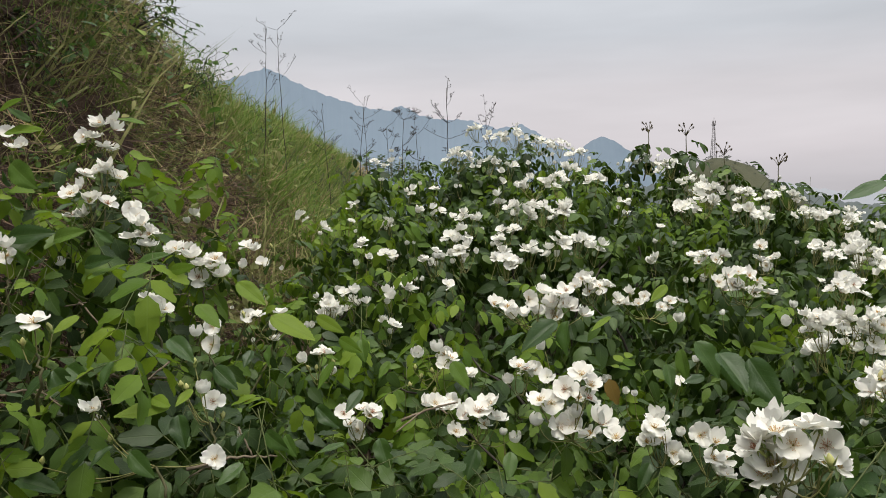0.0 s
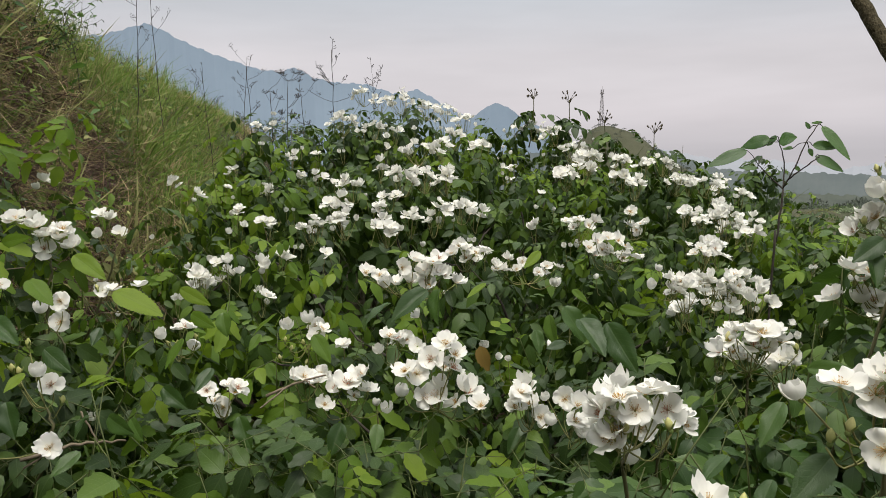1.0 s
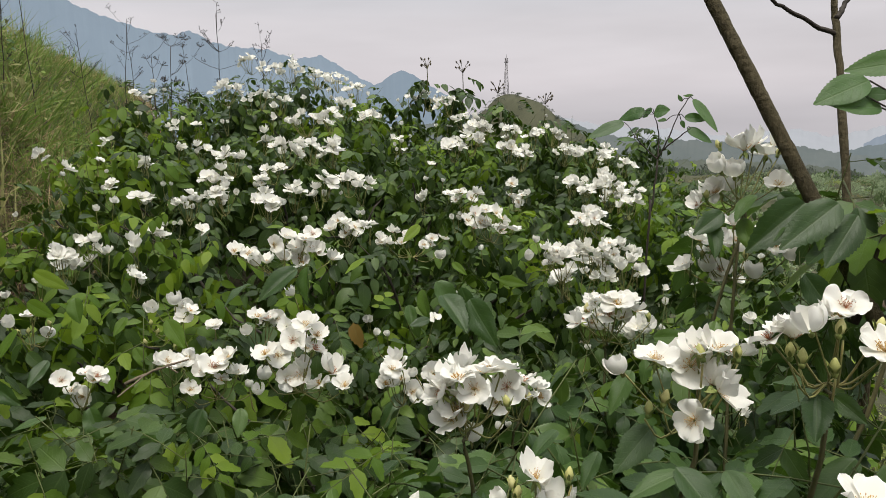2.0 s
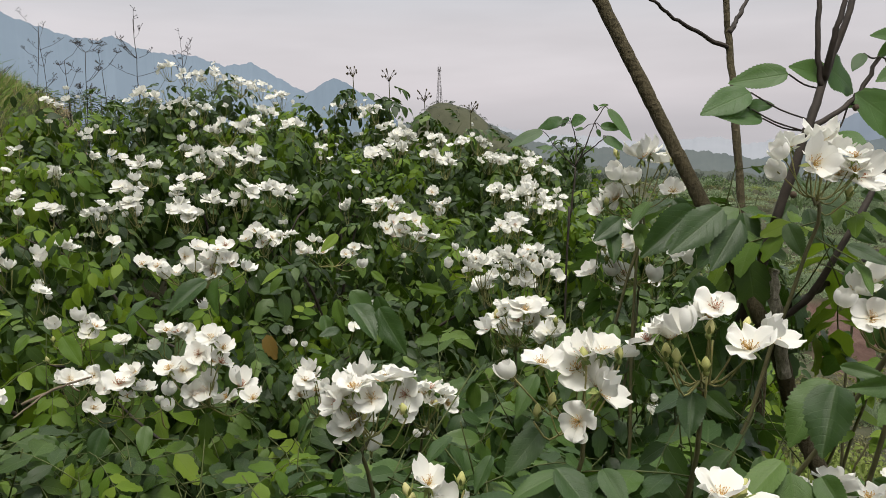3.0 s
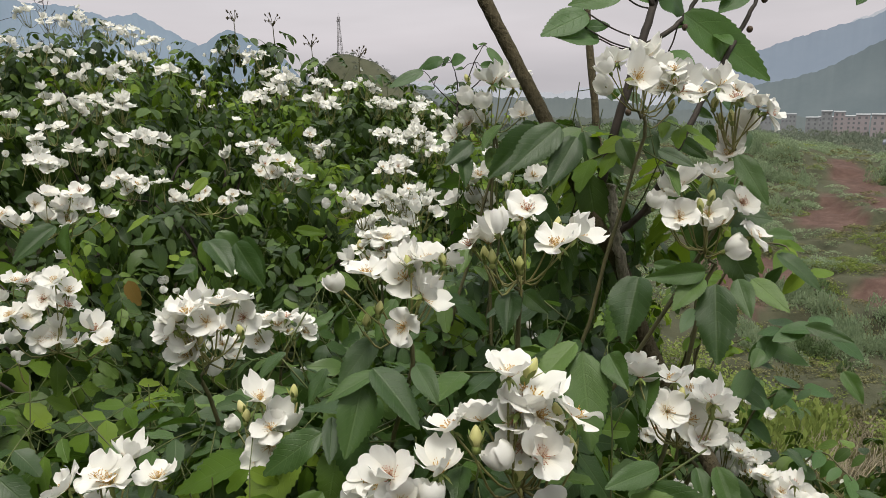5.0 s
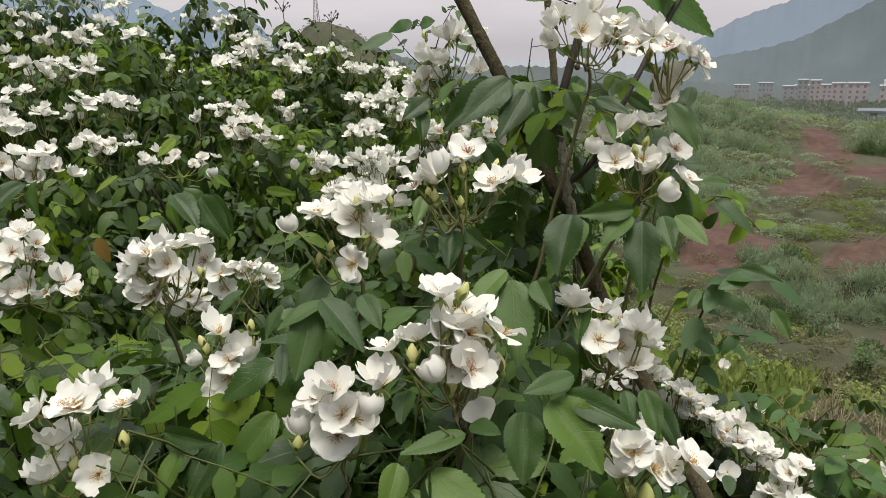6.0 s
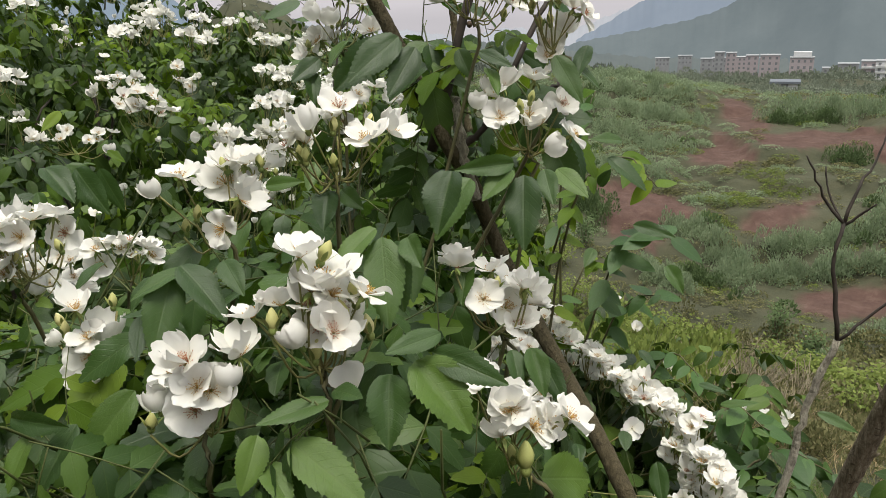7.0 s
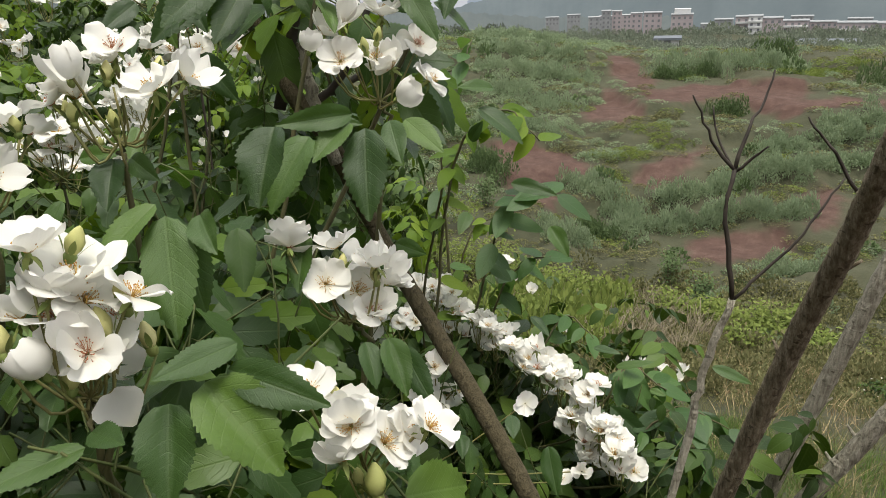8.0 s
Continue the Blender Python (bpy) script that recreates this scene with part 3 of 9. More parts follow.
def build_ground():
    rings = np.concatenate(([0.0], np.geomspace(0.25, 16, 100), np.geomspace(16.2, 85, 230), np.geomspace(87, 150, 30), np.geomspace(155, 4900, 70)))
    turns = np.concatenate((np.arange(-180, -50, 6.0), np.arange(-50, 30, 0.7), np.arange(30, 92, 0.55), np.arange(92, 180, 6.0)))
    R, A = np.meshgrid(rings, np.radians(turns), indexing="ij")
    X, Y = R * np.sin(A), R * np.cos(A)
    Z = ground_z(X, Y)
    n_r, n_a = R.shape
    V = np.stack((X, Y, Z), -1).reshape(-1, 3)
    i, j = np.meshgrid(np.arange(n_r - 1), np.arange(n_a), indexing="ij")
    k = (j + 1) % n_a
    F = np.stack((i * n_a + j, (i + 1) * n_a + j, (i + 1) * n_a + k, i * n_a + k), -1).reshape(-1, 4)[:, ::-1]
    me = bpy.data.meshes.new("ground")
    me.from_pydata(V.tolist(), [], F.tolist())
    me.polygons.foreach_set("use_smooth", np.full(len(F), True))
    near = np.hypot(V[:, 0], V[:, 1])
    me.attributes.new("mud", "FLOAT", "POINT").data.foreach_set("value", mud_share(V[:, 0], V[:, 1]).astype(np.float32))
    bank = smooth(-0.4, -0.9, V[:, 0]) * smooth(6.5, 4.0, V[:, 1]) + smooth(4.0, 2.0, near)
    me.attributes.new("dirt", "FLOAT", "POINT").data.foreach_set("value", np.clip(bank, 0, 1).astype(np.float32))
    me.materials.append(ground_material())
    return thing("ground", "hillside of brown earth and grass falling to a terraced gully with red bare soil", "ground", kind="structure", data=me)


ground = build_ground()


def gz(x, y):
    return float(ground_z(x, y))


# ---- distant ridges, haze put into their colours, which also glow ----
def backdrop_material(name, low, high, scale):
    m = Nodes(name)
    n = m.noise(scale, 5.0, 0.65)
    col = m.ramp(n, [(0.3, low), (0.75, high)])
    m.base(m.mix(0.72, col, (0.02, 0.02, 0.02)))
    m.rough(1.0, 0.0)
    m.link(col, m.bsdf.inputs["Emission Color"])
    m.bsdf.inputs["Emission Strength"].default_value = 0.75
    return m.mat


def ridge(name, label, crest, radius, mat, rough, foot=-220.0, seed=0):
    """A range of hills: a crest of (bearing, height angle) at a radius, with spurs running down towards the viewer."""
    rng = random.Random(seed)
    az0, az1 = crest[0][0], crest[-1][0]
    n = int((az1 - az0) * 9)
    rows = 14
    s = Shape()
    ph = [rng.uniform(0, 6.28) for _ in range(8)]
    for i in range(n + 1):
        az = az0 + (az1 - az0) * i / n
        el = np.interp(az, [c[0] for c in crest], [c[1] for c in crest])
        bumps = rough * (0.5 * math.sin(az * 5.1 + ph[0]) + 0.3 * math.sin(az * 11.3 + ph[1]) + 0.2 * math.sin(az * 23.7 + ph[2]))
        top = 1.45 + radius * math.tan(radians(el))
        jag = radius * math.radians(bumps)
        for k in range(rows + 1):
            t = k / rows
            spur = math.sin(az * 0.35 + ph[3] + 2.2 * t) + 0.6 * math.sin(az * 0.8 + ph[4] - 3 * t) + 0.3 * math.sin(az * 1.7 + ph[5] + 5 * t)
            r = radius * (1 - 0.28 * t + 0.012 * spur * math.sin(math.pi * min(1, t * 1.1)))
            z = top + jag * (1 - t) ** 6 + (foot - top) * t ** 0.9
            a = radians(az)
            s.v.append((r * math.sin(a), r * math.cos(a), z))
    w = rows + 1
    for i in range(n):
        for k in range(rows):
            s.face((i * w + k, i * w + k + 1, (i + 1) * w + k + 1, (i + 1) * w + k))
    return thing(name, label, "mountain", kind="structure", data=mesh_of(name, [(s.done(), None)], [mat]))


# ridge colours with the air's haze already mixed in, for base and emission
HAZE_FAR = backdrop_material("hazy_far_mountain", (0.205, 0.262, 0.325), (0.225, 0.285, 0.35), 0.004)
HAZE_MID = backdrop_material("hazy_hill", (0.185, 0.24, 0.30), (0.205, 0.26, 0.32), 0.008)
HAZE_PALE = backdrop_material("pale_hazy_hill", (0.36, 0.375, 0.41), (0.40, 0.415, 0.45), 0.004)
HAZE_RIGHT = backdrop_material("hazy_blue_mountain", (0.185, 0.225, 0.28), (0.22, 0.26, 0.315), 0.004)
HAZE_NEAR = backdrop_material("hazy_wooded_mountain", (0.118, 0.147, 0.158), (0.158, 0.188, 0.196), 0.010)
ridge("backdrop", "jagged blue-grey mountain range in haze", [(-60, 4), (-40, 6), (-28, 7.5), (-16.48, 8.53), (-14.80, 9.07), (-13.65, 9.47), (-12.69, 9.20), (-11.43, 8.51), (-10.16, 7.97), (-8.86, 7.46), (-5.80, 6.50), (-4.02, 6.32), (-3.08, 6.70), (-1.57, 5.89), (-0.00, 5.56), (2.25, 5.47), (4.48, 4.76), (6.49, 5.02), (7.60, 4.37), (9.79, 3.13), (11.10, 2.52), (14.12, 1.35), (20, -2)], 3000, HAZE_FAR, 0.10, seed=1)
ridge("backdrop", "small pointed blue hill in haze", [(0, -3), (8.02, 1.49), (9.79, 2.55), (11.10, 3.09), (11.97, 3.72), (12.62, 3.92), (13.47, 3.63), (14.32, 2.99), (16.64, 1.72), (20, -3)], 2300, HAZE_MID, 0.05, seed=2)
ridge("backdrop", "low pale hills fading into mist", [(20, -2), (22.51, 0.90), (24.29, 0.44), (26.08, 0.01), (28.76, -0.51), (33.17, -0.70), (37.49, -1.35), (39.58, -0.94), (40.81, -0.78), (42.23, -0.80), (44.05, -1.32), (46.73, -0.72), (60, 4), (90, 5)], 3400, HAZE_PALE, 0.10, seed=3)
# mist over these nearer hills is likewise part of their glowing colour
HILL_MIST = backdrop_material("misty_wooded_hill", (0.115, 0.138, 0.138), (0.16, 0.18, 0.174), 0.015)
HILL_NEAR = backdrop_material("hazy_grey_green_hill", (0.075, 0.090, 0.074), (0.112, 0.125, 0.100), 0.03)
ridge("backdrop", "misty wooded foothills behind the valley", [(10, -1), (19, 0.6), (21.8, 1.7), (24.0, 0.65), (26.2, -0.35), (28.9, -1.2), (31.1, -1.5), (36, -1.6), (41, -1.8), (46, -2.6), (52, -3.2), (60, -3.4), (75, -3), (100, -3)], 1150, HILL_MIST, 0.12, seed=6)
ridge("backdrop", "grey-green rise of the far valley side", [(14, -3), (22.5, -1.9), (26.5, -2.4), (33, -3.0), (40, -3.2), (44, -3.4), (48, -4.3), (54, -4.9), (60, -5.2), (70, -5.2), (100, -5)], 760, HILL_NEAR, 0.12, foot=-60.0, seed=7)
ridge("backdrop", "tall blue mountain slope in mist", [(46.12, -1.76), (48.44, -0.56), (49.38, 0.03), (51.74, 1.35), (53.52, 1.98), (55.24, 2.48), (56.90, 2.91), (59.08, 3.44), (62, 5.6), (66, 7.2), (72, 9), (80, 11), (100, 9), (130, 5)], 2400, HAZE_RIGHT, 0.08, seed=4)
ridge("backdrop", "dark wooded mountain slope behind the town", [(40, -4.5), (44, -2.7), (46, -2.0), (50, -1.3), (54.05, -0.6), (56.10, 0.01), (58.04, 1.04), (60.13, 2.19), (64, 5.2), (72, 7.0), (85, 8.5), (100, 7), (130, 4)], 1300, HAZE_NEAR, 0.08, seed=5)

# ---- roses ----
rng = random.Random(7)
FLOWER_MATS = [PETAL, STAMEN, SEPAL]
FLOWER_MATS_OLD = [PETAL, STAMEN_OLD, SEPAL]
OPEN_HI = [mesh_of("flower", [(flower(rng, c, k, 1, 44), None)], FLOWER_MATS_OLD if i in (2, 5) else FLOWER_MATS)
           for i, (c, k) in enumerate(((0.42, 0.15), (0.62, 0.4), (0.3, 0.4), (0.85, 0.3), (0.5, 0.6), (1.0, 0.15), (0.72, 0.5), (0.4, 0.7)))]
OPEN_LO = [flower(rng, c, k, 0, 6) for c, k in ((0.45, 0.2), (0.7, 0.4), (0.9, 0.15), (0.35, 0.5), (1.05, 0.2))]
OPEN_LO_MESH = [mesh_of("flower", [(s, None)], FLOWER_MATS) for s in OPEN_LO]
GLOBE = [mesh_of("half_open_flower", [(half_open(rng, 1), None)], FLOWER_MATS) for _ in range(3)]
GLOBE_LO = mesh_of("half_open_flower", [(half_open(rng, 0), None)], FLOWER_MATS)
BUDS = [mesh_of("bud", [(closed_bud(rng), None)], [BUD, BUD, SEPAL]) for _ in range(3)]
LONE_PETAL = mesh_of("hanging_petal", [(petal(rng, 8, 6, 0.35, 0.2), Matrix.Translation((-0.5, 0, 0)))], [PETAL])

LEAF_HI = [compound_leaf(rng, 24, 2, 0.05, cols=2) for _ in range(8)]
LEAF_HI_MESH = [mesh_of("leaf", [(s, None)], [LEAF_NEAR, STALK]) for s in LEAF_HI]
LEAF_HI_YOUNG = [mesh_of("leaf", [(s, None)], [LEAF_YOUNG, STALK]) for s in LEAF_HI[:4]]
LEAF_LO = [compound_leaf(rng, 5, 2 + (k % 4 == 0), 0.0, False) for k in range(9)]
LEAF_MID = [compound_leaf(rng, 8, 2 + (k % 4 == 0), 0.05, True) for k in range(9)]

near_bush = thing("rose_bush", "wild rose with clusters of white five-petalled flowers over glossy toothed leaves", "rose bush", "wild roses on the slope", at=(0.50, 0.62, gz(0.50, 0.62)))
main_bush = thing("rose_bush", "broad mound of wild rose covered in white flower clusters", "rose bush", "wild roses on the slope", at=(0.4, 2.4, gz(0.4, 2.4)))
left_bush = thing("rose_bush", "wild rose branch with white flowers leaning on the earth bank", "rose bush", "wild roses on the slope", at=(-0.85, 1.55, gz(-0.85, 1.55)))
right_bush = thing("rose_bush", "arching rose cane with a long garland of small white flowers", "rose bush", "wild roses on the slope", at=(1.05, 0.75, gz(1.05, 0.75)))
ROSES = (near_bush, main_bush, left_bush, right_bush)
CLUSTERS = {b.name: [] for b in ROSES}
bpy.context.view_layer.update()


def under(ob, parent, m):
    """Puts ob under parent with m its place in the world."""
    ob.parent = parent
    base = parent.matrix_basis.copy()
    if parent.parent:
        base = parent.parent.matrix_basis @ base
    ob.matrix_basis = base.inverted() @ m
    return ob


def fuller(rows, step):
    """Fills a head with more open flowers between those given."""
    more = []
    open_ones = [r for r in rows if r[7] == "o"]
    if len(open_ones) >= 3:
        for r in open_ones[::step]:
            o = rng.choice(open_ones)
            k = rng.uniform(0.3, 0.6)
            x, y, z = (r[i] + (o[i] - r[i]) * k + rng.uniform(-0.012, 0.012) for i in range(3))
            more.append((x, y, z - 0.004, r[3] + rng.uniform(-.4, .4), r[4] + rng.uniform(-.4, .4), r[5] + 0.2, r[6] * rng.uniform(0.85, 1.05), "o"))
    return list(rows) + more


BLOOMS = []
FIELD = []


def cluster(bush, foot, rows, detail=1):
    """A corymb: stalks from foot to each flower, bud or half-open globe."""
    foot = Vector(foot)
    bits = []
    rows = fuller(rows, 4 if bush is near_bush else 3) if detail else rows
    for x, y, z, nx, ny, nz, size, kind in rows:
        p, n = Vector((x, y, z)), Vector((nx, ny, nz)).normalized()
        back = {"o": 0.12, "b": 0.16, "g": 0.8, "p": 0.5}[kind] * size
        end = p - n * back
        mid_p = (foot + end) / 2 + Vector((0, 0, -0.006)) - n * 0.012
        line = bend([foot, mid_p, end], 3)
        bits.append((tube(line, 0.0009 if detail else 0.0010, 4), None))
    head = part("corymb", mesh_of("corymb", bits, [PEDICEL]), None)
    under(head, bush, Matrix.Identity(4))
    for x, y, z, nx, ny, nz, size, kind in rows:
        spin = rng.uniform(0, 6.28)
        size *= 1.03 if kind == "o" and bush is near_bush else 1.0
        n = (nx + rng.uniform(-.3, .3), ny + rng.uniform(-.3, .3), nz + rng.uniform(0.0, 0.6))
        if kind == "o":
            ob = new("flower", rng.choice(OPEN_HI if detail else OPEN_LO_MESH))
        elif kind == "b":
            ob = new("half_open_flower", rng.choice(GLOBE) if detail else GLOBE_LO)
            size *= 0.92
        elif kind == "p":
            ob = new("hanging_petal", LONE_PETAL)
        else:
            ob = new("bud", rng.choice(BUDS))
        at = Vector((x, y, z))
        if kind == "b":
            at -= Vector(n).normalized() * size * 0.5
        under(ob, head, face_to(at, n, size, spin))
        if kind in "ob":
            (BLOOMS if bush in (near_bush, right_bush) else FIELD).append(at)
    CLUSTERS[bush.name].append(foot)


FAR_BLOOM = []


def far_cluster(x, y, z, width, n):
    """A domed head of small flowers on the mound; the nearest are parts, the rest are joined."""
    foot = Vector((x, y, z - 0.06))
    rows = []
    n = max(1, int(round(n * 1.35)))
    for k in range(n):
        a, q = rng.uniform(0, 6.28), math.sqrt(rng.random())
        dx, dy = math.cos(a) * q * width * 0.5, math.sin(a) * q * width * 0.5
        dz = 0.35 * width * (1 - q * q) - 0.1 * width + rng.uniform(-0.012, 0.012)
        nrm = (dx * 8 + rng.uniform(-.6, .6), dy * 7 - 0.2 + rng.uniform(-.6, .5), 0.9)
        rows.append((x + dx, y + dy, z + dz, *nrm, rng.uniform(0.038, 0.052) if rng.random() > 0.15 else 0.022, "o"))
    rows = [(*r[:6], r[6], "b" if r[6] < 0.03 else "o") for r in rows]
    cluster(main_bush, foot, rows, 0)


cluster(near_bush, (0.466, 0.515, 1.264), [(0.435,0.518,1.316,-0.25,-0.38,0.89,0.038,'o'), (0.417,0.550,1.306,-0.42,0.38,0.82,0.022,'b'), (0.477,0.530,1.303,-0.49,-0.70,0.53,0.050,'o'), (0.473,0.488,1.297,0.44,-0.80,0.42,0.038,'o'), (0.489,0.510,1.321,0.06,0.04,1.00,0.038,'o'), (0.509,0.516,1.313,0.48,0.26,0.84,0.038,'o'), (0.458,0.495,1.272,-0.59,-0.81,0.02,0.038,'o'), (0.470,0.509,1.324,-0.12,0.19,0.92,0.013,'g'), (0.445,0.517,1.285,0.17,-0.02,0.91,0.013,'g'), (0.498,0.500,1.324,-0.02,0.12,0.92,0.013,'g'), (0.437,0.528,1.272,0.27,-0.09,0.91,0.013,'g')], 1)
cluster(near_bush, (0.545, 0.454, 1.309), [(0.519,0.452,1.365,-0.42,0.38,0.82,0.027,'b'), (0.553,0.453,1.368,-0.25,-0.38,0.89,0.038,'o'), (0.532,0.479,1.337,0.06,0.04,1.00,0.039,'o'), (0.560,0.420,1.343,-0.25,-0.38,0.89,0.043,'o'), (0.585,0.427,1.346,0.53,-0.32,0.79,0.038,'o'), (0.521,0.491,1.334,-0.42,0.38,0.82,0.038,'o'), (0.543,0.445,1.356,-0.12,0.19,0.92,0.013,'g'), (0.521,0.456,1.332,0.17,-0.02,0.91,0.013,'g'), (0.541,0.445,1.326,-0.02,0.12,0.92,0.013,'g'), (0.574,0.439,1.356,0.27,-0.09,0.91,0.013,'g'), (0.523,0.471,1.332,0.07,0.05,0.92,0.013,'g')], 1)
cluster(near_bush, (0.762, 0.448, 1.306), [(0.710,0.464,1.361,0.06,0.04,1.00,0.021,'b'), (0.744,0.467,1.369,0.06,0.04,1.00,0.038,'o'), (0.784,0.465,1.373,0.06,0.04,1.00,0.046,'o'), (0.726,0.451,1.342,-0.49,-0.70,0.53,0.038,'o'), (0.762,0.449,1.341,-0.25,-0.38,0.89,0.038,'o'), (0.806,0.446,1.348,-0.49,-0.70,0.53,0.038,'o'), (0.769,0.416,1.317,0.44,-0.80,0.42,0.028,'b'), (0.796,0.423,1.320,0.44,-0.80,0.42,0.038,'o'), (0.749,0.447,1.353,-0.12,0.19,0.92,0.013,'g'), (0.763,0.446,1.360,0.17,-0.02,0.91,0.013,'g'), (0.747,0.458,1.350,-0.02,0.12,0.92,0.013,'g')], 1)
cluster(near_bush, (0.659, 0.372, 1.161), [(0.619,0.383,1.230,0.48,0.26,0.84,0.038,'o'), (0.643,0.381,1.208,0.06,0.04,1.00,0.020,'b'), (0.668,0.376,1.182,-0.49,-0.70,0.53,0.049,'o'), (0.666,0.347,1.210,0.06,0.04,1.00,0.038,'o'), (0.656,0.381,1.219,0.06,0.04,1.00,0.038,'o'), (0.692,0.368,1.189,0.44,-0.80,0.42,0.038,'o'), (0.637,0.370,1.200,-0.49,-0.70,0.53,0.038,'o'), (0.668,0.360,1.171,-0.49,-0.70,0.53,0.038,'o'), (0.683,0.385,1.201,-0.25,-0.38,0.89,0.038,'o'), (0.667,0.351,1.204,-0.12,0.19,0.92,0.013,'g'), (0.653,0.370,1.212,0.17,-0.02,0.91,0.013,'g')], 1)
cluster(near_bush, (0.460, 0.326, 1.209), [(0.450,0.325,1.292,0.48,0.26,0.84,0.038,'o'), (0.467,0.326,1.271,0.06,0.04,1.00,0.053,'o'), (0.429,0.364,1.243,-0.42,0.38,0.82,0.038,'o'), (0.436,0.321,1.244,-0.42,0.38,0.82,0.024,'b'), (0.460,0.325,1.241,-0.49,-0.70,0.53,0.038,'o'), (0.481,0.325,1.223,0.44,-0.80,0.42,0.024,'b'), (0.483,0.302,1.265,0.53,-0.32,0.79,0.038,'o'), (0.470,0.309,1.206,-0.59,-0.81,0.02,0.024,'p'), (0.482,0.338,1.244,-0.49,-0.70,0.53,0.038,'o'), (0.454,0.325,1.258,-0.25,-0.38,0.89,0.038,'o'), (0.445,0.350,1.252,-0.42,0.38,0.82,0.038,'o'), (0.458,0.301,1.245,-0.49,-0.70,0.53,0.038,'o')], 1)
cluster(near_bush, (0.460, 0.326, 1.209), [(0.469,0.308,1.255,-0.12,0.19,0.92,0.016,'g'), (0.432,0.337,1.250,0.17,-0.02,0.91,0.015,'g'), (0.453,0.319,1.228,-0.02,0.12,0.92,0.015,'g'), (0.473,0.334,1.289,0.27,-0.09,0.91,0.016,'g'), (0.484,0.320,1.260,0.07,0.05,0.92,0.015,'g'), (0.490,0.313,1.238,-0.12,0.19,0.92,0.015,'g')], 1)
cluster(near_bush, (0.386, 0.362, 1.170), [(0.378,0.352,1.230,-0.25,-0.38,0.89,0.038,'o'), (0.411,0.348,1.225,0.06,0.04,1.00,0.041,'o'), (0.363,0.392,1.193,-0.42,0.38,0.82,0.024,'b'), (0.399,0.339,1.221,0.06,0.04,1.00,0.021,'b'), (0.381,0.361,1.189,-0.49,-0.70,0.53,0.042,'o'), (0.379,0.392,1.206,-0.42,0.38,0.82,0.038,'o'), (0.389,0.346,1.208,-0.49,-0.70,0.53,0.038,'o'), (0.386,0.353,1.219,-0.12,0.19,0.92,0.013,'g'), (0.354,0.369,1.188,0.17,-0.02,0.91,0.013,'g')], 1)
cluster(near_bush, (0.585, 0.261, 1.116), [(0.568,0.254,1.170,-0.49,-0.70,0.53,0.038,'o'), (0.561,0.286,1.181,0.06,0.04,1.00,0.038,'o'), (0.609,0.259,1.143,0.44,-0.80,0.42,0.038,'o'), (0.562,0.256,1.149,0.06,0.04,1.00,0.038,'o'), (0.614,0.242,1.151,0.44,-0.80,0.42,0.038,'o'), (0.596,0.273,1.141,0.53,-0.32,0.79,0.038,'o'), (0.575,0.246,1.134,-0.12,0.19,0.92,0.022,'g'), (0.571,0.272,1.177,0.17,-0.02,0.91,0.018,'g'), (0.572,0.258,1.131,-0.02,0.12,0.92,0.014,'g')], 1)
cluster(near_bush, (0.344, 0.553, 1.143), [(0.343,0.545,1.213,-0.25,-0.38,0.89,0.040,'o'), (0.363,0.547,1.196,0.06,0.04,1.00,0.034,'b'), (0.326,0.590,1.177,-0.42,0.38,0.82,0.018,'b'), (0.345,0.534,1.175,-0.49,-0.70,0.53,0.038,'o'), (0.341,0.552,1.152,-0.49,-0.70,0.53,0.038,'o'), (0.371,0.539,1.217,-0.12,0.19,0.92,0.013,'g'), (0.334,0.562,1.194,0.17,-0.02,0.91,0.013,'g'), (0.332,0.571,1.199,-0.02,0.12,0.92,0.013,'g')], 1)
cluster(near_bush, (0.322, 0.657, 1.212), [(0.306,0.644,1.269,0.01,-0.03,1.00,0.038,'o'), (0.335,0.651,1.270,0.01,-0.03,1.00,0.043,'o'), (0.360,0.655,1.252,-0.41,-0.79,0.45,0.038,'o'), (0.293,0.652,1.252,-0.91,0.00,0.42,0.038,'o'), (0.304,0.660,1.222,-0.41,-0.79,0.45,0.043,'o'), (0.328,0.665,1.206,0.01,-0.03,1.00,0.023,'b'), (0.322,0.643,1.258,-0.41,-0.79,0.45,0.038,'o'), (0.352,0.653,1.271,0.01,-0.03,1.00,0.038,'o'), (0.323,0.688,1.262,0.01,-0.03,1.00,0.038,'o'), (0.300,0.661,1.260,-0.51,0.25,0.82,0.038,'o'), (0.349,0.629,1.249,-0.19,0.10,0.93,0.013,'g'), (0.316,0.648,1.238,0.12,-0.07,0.92,0.013,'g')], 1)
cluster(near_bush, (0.442, 0.826, 1.135), [(0.423,0.814,1.192,0.01,-0.03,1.00,0.038,'o'), (0.446,0.824,1.186,0.01,-0.03,1.00,0.038,'o'), (0.467,0.833,1.171,0.52,-0.31,0.80,0.038,'o'), (0.408,0.820,1.164,-0.41,-0.79,0.45,0.038,'o'), (0.437,0.832,1.176,-0.24,-0.48,0.84,0.038,'o'), (0.470,0.834,1.160,0.52,-0.76,0.39,0.038,'o'), (0.449,0.810,1.171,-0.19,0.10,0.93,0.013,'g')], 1)
